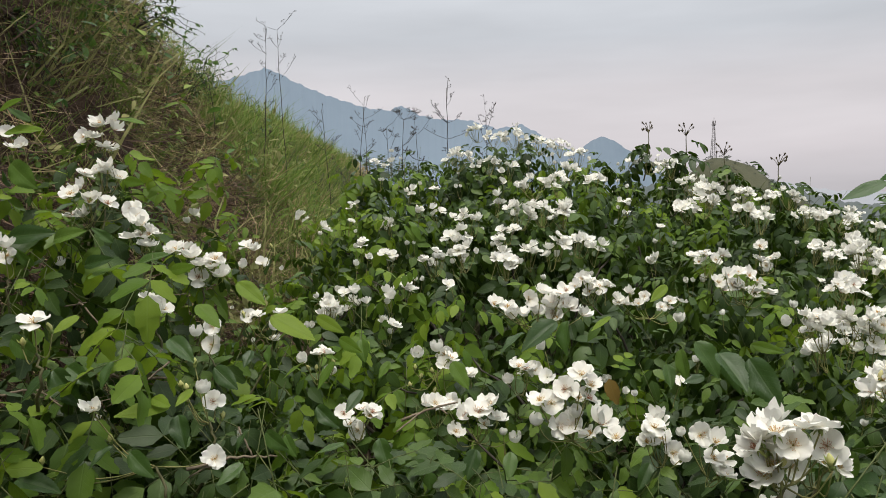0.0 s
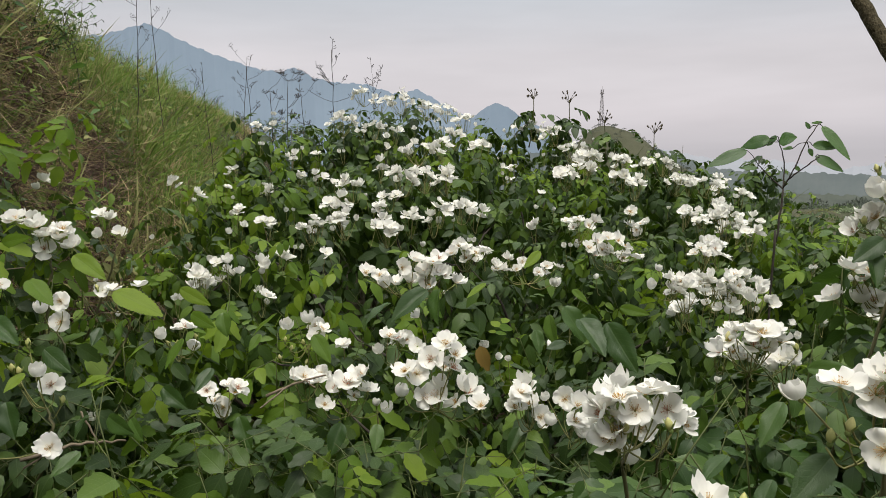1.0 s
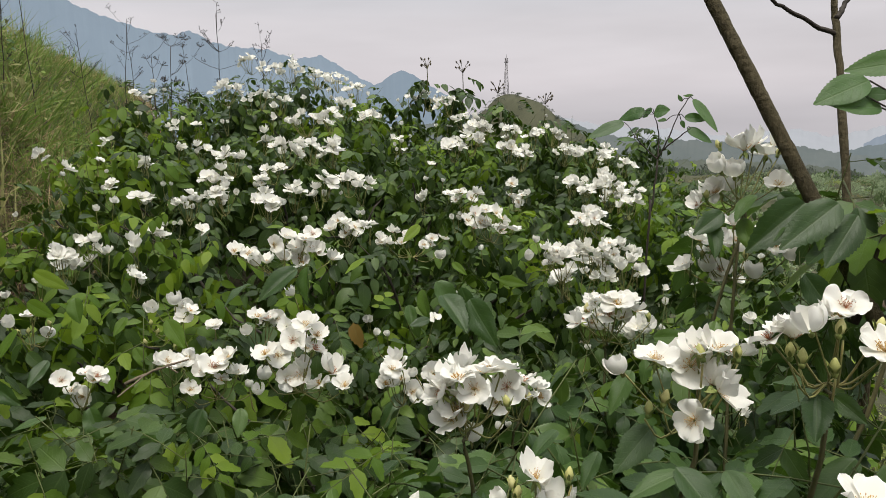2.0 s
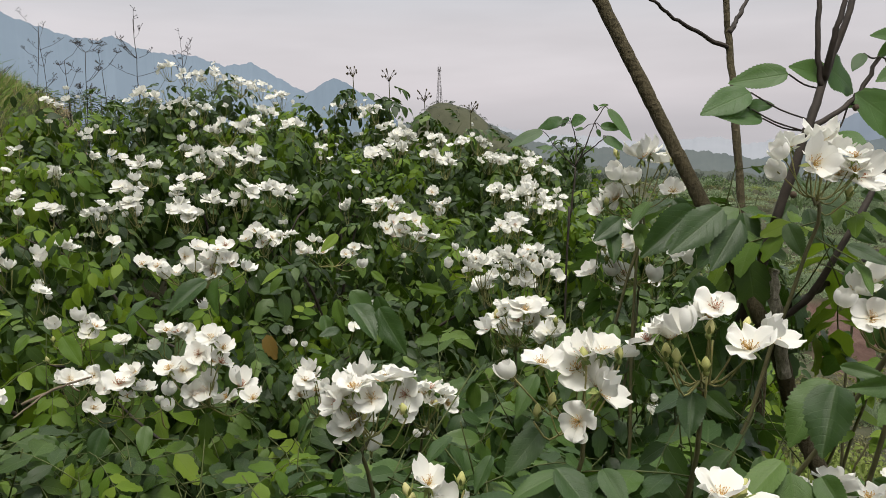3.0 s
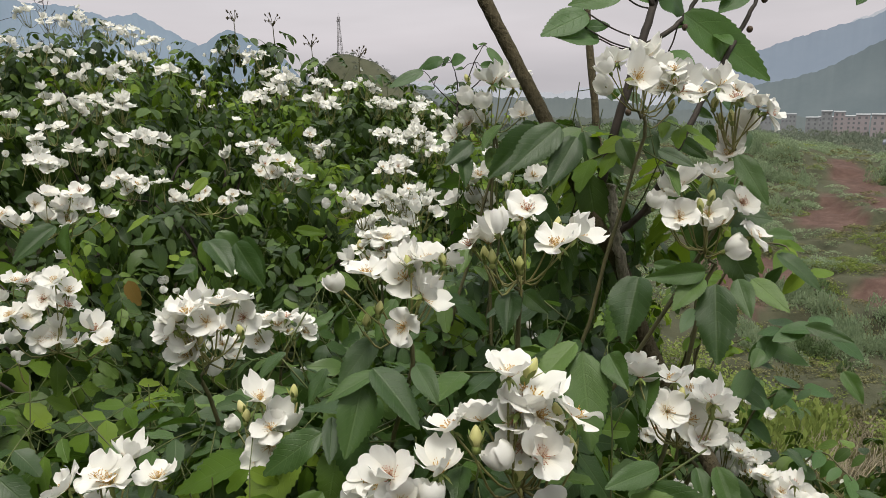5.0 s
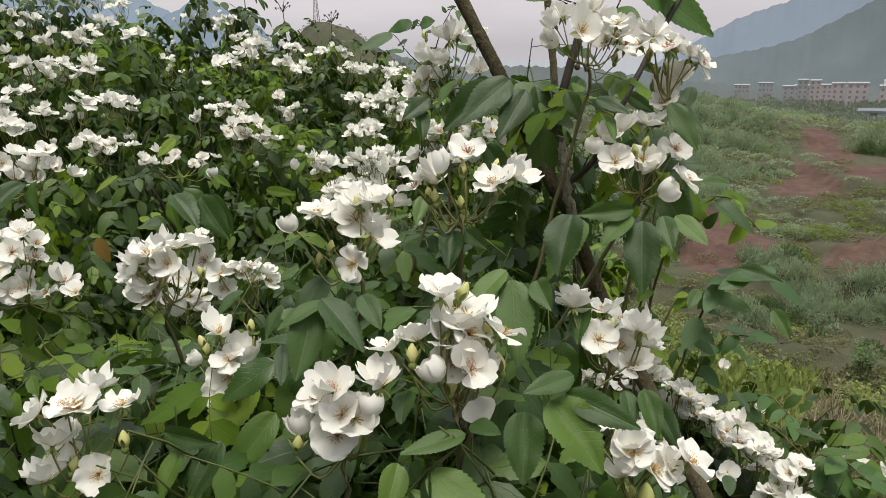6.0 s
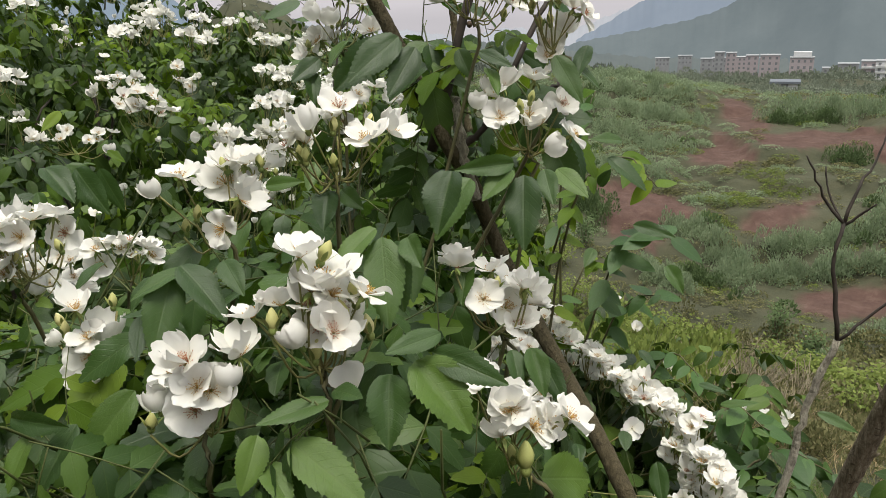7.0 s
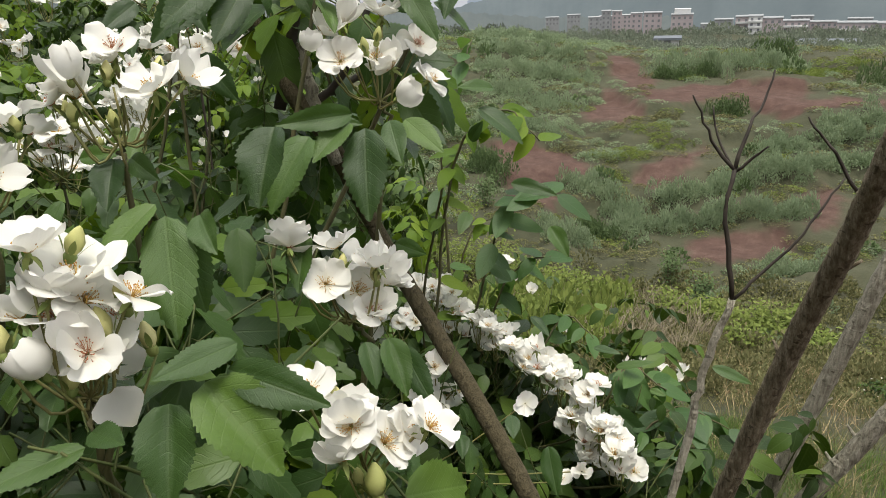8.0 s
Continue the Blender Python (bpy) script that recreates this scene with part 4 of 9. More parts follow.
cluster(near_bush, (0.778, 0.860, 1.399), [(0.730,0.852,1.452,-0.55,0.18,0.81,0.031,'b'), (0.778,0.858,1.466,-0.02,-0.07,1.00,0.056,'o'), (0.818,0.863,1.459,-0.02,-0.07,1.00,0.053,'o'), (0.805,0.820,1.422,-0.36,-0.84,0.40,0.038,'o'), (0.747,0.867,1.411,-0.91,-0.09,0.40,0.040,'o'), (0.736,0.891,1.392,-0.91,-0.09,0.40,0.038,'o'), (0.759,0.851,1.447,-0.02,-0.07,1.00,0.032,'b'), (0.796,0.863,1.471,-0.02,-0.07,1.00,0.041,'o'), (0.832,0.871,1.473,0.53,-0.30,0.80,0.038,'o'), (0.742,0.867,1.475,-0.23,0.05,0.92,0.013,'g'), (0.817,0.838,1.466,0.10,-0.09,0.92,0.013,'g'), (0.730,0.869,1.408,-0.12,0.00,0.92,0.013,'g')], 1)
cluster(near_bush, (0.778, 0.860, 1.399), [(0.776,0.860,1.438,0.21,-0.14,0.92,0.013,'g')], 1)
cluster(near_bush, (0.842, 0.944, 1.265), [(0.779,0.945,1.328,-0.02,-0.07,1.00,0.049,'o'), (0.801,0.953,1.292,-0.02,-0.07,1.00,0.032,'b'), (0.854,0.960,1.320,-0.36,-0.84,0.40,0.051,'o'), (0.852,0.912,1.289,-0.02,-0.07,1.00,0.034,'b'), (0.897,0.922,1.317,-0.36,-0.84,0.40,0.045,'o'), (0.786,0.987,1.276,-0.55,0.18,0.81,0.048,'o'), (0.832,0.938,1.350,-0.02,-0.07,1.00,0.046,'o'), (0.823,0.954,1.279,-0.36,-0.84,0.40,0.041,'o'), (0.887,0.960,1.331,-0.02,-0.07,1.00,0.046,'o'), (0.911,0.904,1.314,-0.02,-0.07,1.00,0.036,'b'), (0.790,0.953,1.308,-0.23,0.05,0.92,0.013,'g'), (0.850,0.932,1.306,0.10,-0.09,0.92,0.013,'g')], 1)
cluster(near_bush, (0.802, 0.588, 1.434), [(0.750,0.589,1.487,-0.55,0.18,0.81,0.025,'b'), (0.760,0.602,1.464,-0.91,-0.09,0.40,0.028,'b'), (0.823,0.602,1.493,-0.02,-0.07,1.00,0.047,'o'), (0.785,0.576,1.470,-0.36,-0.84,0.40,0.054,'o'), (0.781,0.603,1.488,0.35,0.25,0.90,0.038,'o'), (0.861,0.584,1.455,-0.36,-0.84,0.40,0.058,'o'), (0.828,0.564,1.477,-0.02,-0.07,1.00,0.038,'o'), (0.829,0.582,1.458,-0.36,-0.84,0.40,0.038,'o'), (0.797,0.580,1.478,-0.23,0.05,0.92,0.013,'g'), (0.809,0.580,1.477,0.10,-0.09,0.92,0.013,'g'), (0.796,0.591,1.480,-0.12,0.00,0.92,0.013,'g'), (0.835,0.571,1.440,0.21,-0.14,0.92,0.013,'g')], 1)
cluster(near_bush, (0.806, 0.459, 1.401), [(0.777,0.457,1.462,0.01,-0.03,1.00,0.038,'o'), (0.807,0.462,1.456,0.52,-0.31,0.80,0.038,'o'), (0.830,0.465,1.431,0.01,-0.03,1.00,0.029,'b'), (0.818,0.434,1.436,0.52,-0.76,0.39,0.038,'o'), (0.782,0.480,1.455,-0.51,0.25,0.82,0.038,'o'), (0.811,0.474,1.407,-0.41,-0.79,0.45,0.038,'o'), (0.815,0.443,1.441,0.52,-0.31,0.80,0.038,'o'), (0.780,0.464,1.447,-0.19,0.10,0.93,0.013,'g'), (0.808,0.456,1.451,0.12,-0.07,0.92,0.013,'g'), (0.800,0.460,1.433,-0.09,0.05,0.92,0.013,'g'), (0.794,0.468,1.430,0.23,-0.12,0.92,0.013,'g')], 1)
cluster(near_bush, (0.219, 0.560, 1.106), [(0.222,0.545,1.173,-0.22,-0.44,0.87,0.046,'o'), (0.256,0.545,1.166,0.04,0.01,1.00,0.038,'o'), (0.210,0.581,1.130,-0.42,-0.77,0.49,0.041,'o'), (0.192,0.565,1.167,-0.89,0.04,0.45,0.038,'o'), (0.189,0.568,1.103,0.04,0.01,1.00,0.043,'o'), (0.238,0.583,1.170,0.43,0.28,0.86,0.038,'o'), (0.229,0.533,1.115,-0.42,-0.77,0.49,0.038,'o'), (0.252,0.530,1.143,-0.16,0.14,0.93,0.016,'g'), (0.212,0.551,1.121,0.15,-0.03,0.92,0.015,'g'), (0.227,0.548,1.123,-0.06,0.08,0.92,0.013,'g')], 1)
cluster(near_bush, (0.642, 0.971, 1.176), [(0.643,0.944,1.239,0.01,-0.03,1.00,0.051,'o'), (0.615,0.980,1.222,-0.51,0.25,0.82,0.042,'o'), (0.686,0.967,1.220,0.52,-0.31,0.80,0.044,'o'), (0.596,0.968,1.210,-0.91,0.00,0.42,0.038,'o'), (0.671,0.961,1.239,0.01,-0.03,1.00,0.039,'o'), (0.637,1.002,1.231,0.01,-0.03,1.00,0.040,'o'), (0.637,0.955,1.220,-0.24,-0.48,0.84,0.041,'o'), (0.663,0.965,1.212,-0.41,-0.79,0.45,0.039,'o'), (0.633,1.002,1.197,-0.24,-0.48,0.84,0.038,'o'), (0.689,0.933,1.222,-0.19,0.10,0.93,0.013,'g'), (0.612,0.981,1.231,0.12,-0.07,0.92,0.013,'g')], 1)
cluster(right_bush, (1.202, 0.916, 0.792), [(1.171,0.914,0.848,0.11,0.06,0.99,0.039,'o'), (1.185,0.915,0.811,-0.26,-0.32,0.91,0.040,'o'), (1.219,0.936,0.846,-0.56,-0.60,0.57,0.040,'o'), (1.194,0.903,0.853,0.51,-0.36,0.78,0.039,'o'), (1.210,0.911,0.832,-0.26,-0.32,0.91,0.040,'o'), (1.236,0.919,0.829,0.11,0.06,0.99,0.041,'o')], 1)
cluster(right_bush, (1.202, 0.865, 0.792), [(1.185,0.859,0.868,0.11,0.06,0.99,0.039,'o'), (1.199,0.867,0.845,-0.26,-0.32,0.91,0.040,'o'), (1.203,0.869,0.792,-0.56,-0.60,0.57,0.040,'o'), (1.191,0.852,0.850,0.51,-0.36,0.78,0.039,'o'), (1.203,0.865,0.831,-0.26,-0.32,0.91,0.040,'o'), (1.228,0.877,0.836,0.11,0.06,0.99,0.041,'o')], 1)
cluster(right_bush, (1.199, 0.836, 0.786), [(1.179,0.825,0.847,0.11,0.06,0.99,0.039,'o'), (1.207,0.846,0.871,-0.26,-0.32,0.91,0.040,'o'), (1.215,0.854,0.836,-0.56,-0.60,0.57,0.040,'o'), (1.181,0.820,0.824,0.51,-0.36,0.78,0.039,'o'), (1.192,0.826,0.791,-0.26,-0.32,0.91,0.040,'o'), (1.220,0.848,0.818,0.11,0.06,0.99,0.041,'o')], 1)
cluster(right_bush, (1.196, 0.801, 0.782), [(1.174,0.797,0.852,0.11,0.06,0.99,0.039,'o'), (1.195,0.817,0.865,-0.26,-0.32,0.91,0.040,'o'), (1.213,0.815,0.831,-0.56,-0.60,0.57,0.040,'o'), (1.185,0.787,0.838,0.51,-0.36,0.78,0.039,'o'), (1.193,0.788,0.791,-0.26,-0.32,0.91,0.040,'o'), (1.214,0.799,0.784,0.11,0.06,0.99,0.041,'o')], 1)
cluster(right_bush, (1.190, 0.740, 0.778), [(1.165,0.740,0.848,0.11,0.06,0.99,0.039,'o'), (1.188,0.743,0.832,-0.26,-0.32,0.91,0.040,'o'), (1.199,0.751,0.804,-0.56,-0.60,0.57,0.040,'o'), (1.183,0.731,0.849,0.51,-0.36,0.78,0.039,'o'), (1.200,0.740,0.832,-0.26,-0.32,0.91,0.040,'o'), (1.204,0.739,0.773,0.11,0.06,0.99,0.041,'o')], 1)
cluster(right_bush, (1.186, 0.698, 0.782), [(1.161,0.698,0.852,0.11,0.06,0.99,0.039,'o'), (1.181,0.702,0.833,-0.26,-0.32,0.91,0.040,'o'), (1.194,0.712,0.814,-0.56,-0.60,0.57,0.040,'o'), (1.169,0.681,0.818,0.51,-0.36,0.78,0.039,'o'), (1.194,0.695,0.827,-0.26,-0.32,0.91,0.040,'o'), (1.217,0.701,0.817,0.11,0.06,0.99,0.047,'o')], 1)
cluster(right_bush, (1.174, 0.638, 0.770), [(1.149,0.637,0.838,0.11,0.06,0.99,0.045,'o'), (1.164,0.648,0.825,-0.26,-0.32,0.91,0.046,'o'), (1.186,0.651,0.807,-0.56,-0.60,0.57,0.047,'o'), (1.155,0.621,0.803,0.51,-0.36,0.78,0.045,'o'), (1.182,0.629,0.806,-0.26,-0.32,0.91,0.046,'o'), (1.208,0.640,0.810,0.11,0.06,0.99,0.047,'o')], 1)
cluster(right_bush, (1.162, 0.576, 0.768), [(1.143,0.581,0.858,0.11,0.06,0.99,0.045,'o'), (1.156,0.581,0.820,-0.26,-0.32,0.91,0.046,'o'), (1.179,0.592,0.821,-0.56,-0.60,0.57,0.047,'o'), (1.144,0.562,0.809,0.51,-0.36,0.78,0.045,'o'), (1.168,0.571,0.807,-0.26,-0.32,0.91,0.046,'o'), (1.180,0.570,0.764,0.11,0.06,0.99,0.047,'o')], 1)
cluster(right_bush, (1.151, 0.536, 0.763), [(1.131,0.533,0.837,0.11,0.06,0.99,0.045,'o'), (1.148,0.544,0.827,-0.26,-0.32,0.91,0.046,'o'), (1.170,0.556,0.827,-0.56,-0.60,0.57,0.047,'o'), (1.138,0.522,0.812,0.51,-0.36,0.78,0.045,'o'), (1.140,0.518,0.746,-0.26,-0.32,0.91,0.046,'o'), (1.178,0.541,0.799,0.11,0.06,0.99,0.047,'o')], 1)
cluster(right_bush, (1.136, 0.497, 0.743), [(1.109,0.490,0.795,0.11,0.06,0.99,0.045,'o'), (1.124,0.494,0.769,-0.26,-0.32,0.91,0.046,'o'), (1.144,0.504,0.764,-0.56,-0.60,0.57,0.047,'o'), (1.126,0.489,0.809,0.51,-0.36,0.78,0.045,'o'), (1.146,0.496,0.797,-0.26,-0.32,0.91,0.046,'o'), (1.167,0.507,0.795,0.11,0.06,0.99,0.047,'o')], 1)
cluster(right_bush, (1.123, 0.463, 0.732), [(1.087,0.448,0.752,0.11,0.06,0.99,0.045,'o'), (1.131,0.477,0.827,-0.26,-0.32,0.91,0.046,'o'), (1.127,0.466,0.736,-0.56,-0.60,0.57,0.047,'o'), (1.113,0.453,0.792,0.51,-0.36,0.78,0.045,'o'), (1.148,0.474,0.836,-0.26,-0.32,0.91,0.046,'o'), (1.133,0.457,0.717,0.11,0.06,0.99,0.047,'o')], 1)
cluster(right_bush, (1.113, 0.431, 0.733), [(1.091,0.430,0.805,0.11,0.06,0.99,0.045,'o'), (1.103,0.436,0.779,-0.26,-0.32,0.91,0.046,'o'), (1.123,0.438,0.760,-0.56,-0.60,0.57,0.047,'o'), (1.106,0.423,0.804,0.51,-0.36,0.78,0.045,'o'), (1.112,0.418,0.746,-0.26,-0.32,0.91,0.046,'o'), (1.140,0.437,0.773,0.11,0.06,0.99,0.047,'o')], 1)
cluster(right_bush, (1.098, 0.394, 0.733), [(1.074,0.394,0.797,0.11,0.06,0.99,0.045,'o'), (1.098,0.404,0.800,-0.26,-0.32,0.91,0.046,'o'), (1.104,0.406,0.756,-0.56,-0.60,0.57,0.047,'o'), (1.084,0.389,0.791,0.51,-0.36,0.78,0.045,'o'), (1.106,0.381,0.757,-0.26,-0.32,0.91,0.046,'o'), (1.121,0.388,0.738,0.11,0.06,0.99,0.047,'o')], 1)
cluster(right_bush, (0.910, 0.557, 0.870), [(0.901,0.550,0.946,-0.26,-0.32,0.91,0.042,'o'), (0.895,0.567,0.909,-0.56,-0.60,0.57,0.047,'o'), (0.926,0.558,0.890,-0.56,-0.60,0.57,0.041,'o'), (0.893,0.539,0.897,-0.56,-0.60,0.57,0.038,'o'), (0.929,0.540,0.904,0.34,-0.84,0.43,0.038,'o'), (0.913,0.591,0.916,0.11,0.06,0.99,0.038,'o')], 1)
cluster(right_bush, (1.051, 0.805, 0.827), [(1.036,0.802,0.890,0.11,0.06,0.99,0.042,'o'), (1.068,0.797,0.874,-0.26,-0.32,0.91,0.038,'o'), (1.035,0.849,0.853,-0.56,-0.60,0.57,0.053,'o'), (1.065,0.773,0.872,-0.56,-0.60,0.57,0.038,'o')], 1)
cluster(right_bush, (1.565, 0.983, 0.692), [(1.547,0.987,0.768,0.11,0.06,0.99,0.038,'o'), (1.562,0.983,0.718,0.11,0.06,0.99,0.038,'o'), (1.603,0.965,0.689,-0.56,-0.60,0.57,0.038,'o'), (1.547,0.999,0.773,0.11,0.06,0.99,0.038,'o')], 0)
cluster(right_bush, (1.554, 0.650, 0.580), [(1.453,0.754,0.714,-0.56,-0.60,0.57,0.038,'o'), (1.507,0.717,0.675,0.11,0.06,0.99,0.017,'b'), (1.527,0.671,0.555,-0.26,-0.32,0.91,0.038,'o'), (1.528,0.649,0.632,0.11,0.06,0.99,0.038,'o'), (1.595,0.608,0.609,0.11,0.06,0.99,0.038,'o'), (1.644,0.588,0.591,0.11,0.06,0.99,0.038,'o'), (1.598,0.577,0.605,-0.56,-0.60,0.57,0.038,'o'), (1.577,0.638,0.615,0.11,0.06,0.99,0.038,'o')], 0)
cluster(right_bush, (0.915, 0.603, 0.751), [(1.022,0.504,0.854,-0.56,-0.60,0.57,0.038,'o'), (0.714,0.808,0.818,-0.56,-0.60,0.57,0.038,'o'), (0.735,0.816,0.812,0.11,0.06,0.99,0.038,'o'), (1.055,0.431,0.761,-0.56,-0.60,0.57,0.038,'o'), (1.047,0.458,0.737,-0.26,-0.32,0.91,0.038,'o')], 0)
cluster(left_bush, (-0.878, 1.863, 1.617), [(-0.868,1.836,1.682,0.01,-0.65,0.76,0.051,'o'), (-0.900,1.859,1.649,0.02,-0.16,0.99,0.052,'o'), (-0.860,1.887,1.672,0.60,-0.13,0.79,0.052,'o'), (-0.862,1.838,1.622,0.02,-0.16,0.99,0.051,'o'), (-0.925,1.866,1.650,0.00,-0.95,0.32,0.052,'o'), (-0.855,1.895,1.695,-0.57,-0.13,0.81,0.053,'o')], 1)
cluster(left_bush, (-0.828, 1.746, 1.508), [(-0.826,1.726,1.557,0.01,-0.65,0.76,0.051,'o'), (-0.790,1.750,1.540,0.02,-0.16,0.99,0.052,'o'), (-0.886,1.776,1.550,0.60,-0.13,0.79,0.052,'o'), (-0.809,1.733,1.566,0.02,-0.16,0.99,0.051,'o')], 1)
cluster(left_bush, (-0.808, 1.648, 1.441), [(-0.844,1.622,1.504,0.01,-0.65,0.76,0.051,'o'), (-0.811,1.646,1.496,0.02,-0.16,0.99,0.052,'o'), (-0.784,1.669,1.480,0.60,-0.13,0.79,0.052,'o'), (-0.848,1.624,1.452,0.02,-0.16,0.99,0.051,'o'), (-0.716,1.650,1.466,0.00,-0.95,0.32,0.052,'o'), (-0.846,1.679,1.517,-0.57,-0.13,0.81,0.053,'o')], 1)
cluster(left_bush, (-0.673, 1.587, 1.373), [(-0.663,1.566,1.433,0.01,-0.65,0.76,0.051,'o'), (-0.699,1.588,1.404,0.02,-0.16,0.99,0.052,'o'), (-0.665,1.614,1.415,0.60,-0.13,0.79,0.052,'o'), (-0.654,1.569,1.386,0.02,-0.16,0.99,0.051,'o'), (-0.682,1.598,1.450,0.00,-0.95,0.32,0.052,'o')], 1)
cluster(left_bush, (-0.544, 1.584, 1.301), [(-0.590,1.562,1.376,0.01,-0.65,0.76,0.051,'o'), (-0.561,1.585,1.358,0.02,-0.16,0.99,0.052,'o'), (-0.532,1.607,1.336,0.60,-0.13,0.79,0.052,'o'), (-0.487,1.563,1.317,0.02,-0.16,0.99,0.051,'o'), (-0.549,1.587,1.313,0.00,-0.95,0.32,0.052,'o'), (-0.585,1.616,1.371,-0.57,-0.13,0.81,0.053,'o'), (-0.507,1.572,1.354,0.01,-0.65,0.76,0.051,'o')], 1)
cluster(left_bush, (-0.531, 0.911, 1.297), [(-0.531,0.911,1.337,0.02,-0.16,0.99,0.045,'o'), (-0.519,0.924,1.330,-0.22,-0.12,0.92,0.013,'g'), (-0.557,0.927,1.310,0.14,-0.12,0.91,0.013,'g')], 1)
cluster(left_bush, (-0.724, 1.177, 1.364), [(-0.720,1.166,1.417,0.02,-0.16,0.99,0.039,'o'), (-0.728,1.187,1.401,0.00,-0.95,0.32,0.038,'o')], 1)
cluster(left_bush, (-0.691, 1.992, 1.388), [(-0.683,1.966,1.439,0.02,-0.16,0.99,0.044,'o'), (-0.665,1.991,1.430,0.02,-0.16,0.99,0.044,'o'), (-0.725,2.017,1.430,0.02,-0.16,0.99,0.026,'b')], 0)
cluster(left_bush, (-0.453, 1.679, 1.306), [(-0.458,1.661,1.374,0.02,-0.16,0.99,0.045,'o'), (-0.476,1.683,1.336,0.02,-0.16,0.99,0.027,'b'), (-0.435,1.707,1.330,0.00,-0.95,0.32,0.038,'o'), (-0.444,1.667,1.364,0.02,-0.16,0.99,0.040,'o'), (-0.407,1.680,1.376,-0.22,-0.12,0.92,0.013,'g')], 0)
cluster(left_bush, (-0.525, 1.279, 1.255), [(-0.520,1.256,1.300,0.00,-0.95,0.32,0.045,'o'), (-0.537,1.280,1.311,0.02,-0.16,0.99,0.038,'o'), (-0.518,1.301,1.289,0.81,-0.48,0.33,0.038,'o')], 1)
cluster(left_bush, (-0.496, 1.472, 1.164), [(-0.511,1.449,1.222,0.02,-0.16,0.99,0.029,'b'), (-0.484,1.473,1.224,0.00,-0.95,0.32,0.043,'o'), (-0.494,1.494,1.180,0.00,-0.95,0.32,0.046,'o')], 1)
cluster(left_bush, (-0.394, 1.549, 1.182), [(-0.370,1.528,1.216,0.02,-0.16,0.99,0.029,'b'), (-0.432,1.554,1.229,0.00,-0.95,0.32,0.038,'o'), (-0.366,1.578,1.230,0.02,-0.16,0.99,0.038,'o'), (-0.408,1.536,1.232,0.02,-0.16,0.99,0.038,'o'), (-0.442,1.549,1.237,-0.22,-0.12,0.92,0.013,'g'), (-0.357,1.551,1.216,0.14,-0.12,0.91,0.013,'g')], 0)
cluster(left_bush, (-0.360, 1.059, 1.152), [(-0.364,1.050,1.213,0.02,-0.16,0.99,0.024,'b'), (-0.356,1.069,1.182,0.00,-0.95,0.32,0.038,'o'), (-0.403,1.065,1.212,-0.22,-0.12,0.92,0.013,'g'), (-0.396,1.069,1.206,0.14,-0.12,0.91,0.013,'g'), (-0.398,1.071,1.188,-0.10,-0.12,0.92,0.013,'g'), (-0.344,1.073,1.160,0.26,-0.13,0.91,0.013,'g'), (-0.387,1.084,1.242,0.02,-0.12,0.91,0.013,'g')], 1)
cluster(left_bush, (-0.402, 0.957, 1.125), [(-0.481,0.950,1.207,0.02,-0.16,0.99,0.038,'o'), (-0.323,0.965,1.132,0.00,-0.95,0.32,0.038,'o'), (-0.465,0.961,1.166,-0.22,-0.12,0.92,0.013,'g'), (-0.562,0.962,1.135,0.14,-0.12,0.91,0.013,'g'), (-0.581,0.966,1.122,-0.10,-0.12,0.92,0.013,'g')], 1)
cluster(left_bush, (-0.928, 1.597, 1.513), [(-0.845,1.560,1.361,0.02,-0.16,0.99,0.027,'b'), (-0.967,1.608,1.645,0.00,-0.95,0.32,0.038,'o'), (-0.950,1.631,1.617,0.00,-0.95,0.32,0.038,'o'), (-0.950,1.587,1.609,0.02,-0.16,0.99,0.038,'o')], 0)
cluster(main_bush, (-0.167, 1.338, 1.019), [(-0.194,1.320,1.079,0.01,-0.65,0.76,0.042,'o'), (-0.157,1.343,1.077,0.02,-0.16,0.99,0.043,'o'), (-0.172,1.363,1.032,0.00,-0.95,0.32,0.043,'o'), (-0.145,1.325,1.069,0.60,-0.13,0.79,0.042,'o')], 1)
cluster(main_bush, (0.059, 1.262, 1.039), [(0.056,1.240,1.104,0.01,-0.65,0.76,0.060,'o'), (0.093,1.261,1.081,0.02,-0.16,0.99,0.043,'o'), (0.037,1.284,1.085,0.00,-0.95,0.32,0.043,'o'), (0.016,1.243,1.067,0.60,-0.13,0.79,0.040,'o'), (0.073,1.269,1.105,-0.57,-0.13,0.81,0.041,'o'), (0.128,1.287,1.042,0.01,-0.65,0.76,0.025,'b'), (0.006,1.252,1.106,0.02,-0.16,0.99,0.038,'o')], 1)
cluster(main_bush, (-0.015, 1.312, 1.053), [(-0.020,1.290,1.105,0.01,-0.65,0.76,0.042,'o'), (-0.036,1.312,1.093,0.02,-0.16,0.99,0.043,'o'), (0.012,1.335,1.094,0.00,-0.95,0.32,0.043,'o')], 1)
cluster(main_bush, (-0.251, 1.402, 1.122), [(-0.282,1.384,1.175,0.01,-0.65,0.76,0.025,'b'), (-0.252,1.407,1.174,0.02,-0.16,0.99,0.043,'o'), (-0.234,1.428,1.138,0.00,-0.95,0.32,0.028,'b'), (-0.238,1.390,1.182,0.60,-0.13,0.79,0.042,'o'), (-0.274,1.399,1.151,-0.22,-0.12,0.92,0.013,'g'), (-0.258,1.404,1.150,0.14,-0.12,0.91,0.013,'g'), (-0.225,1.409,1.160,-0.10,-0.12,0.92,0.013,'g')], 1)
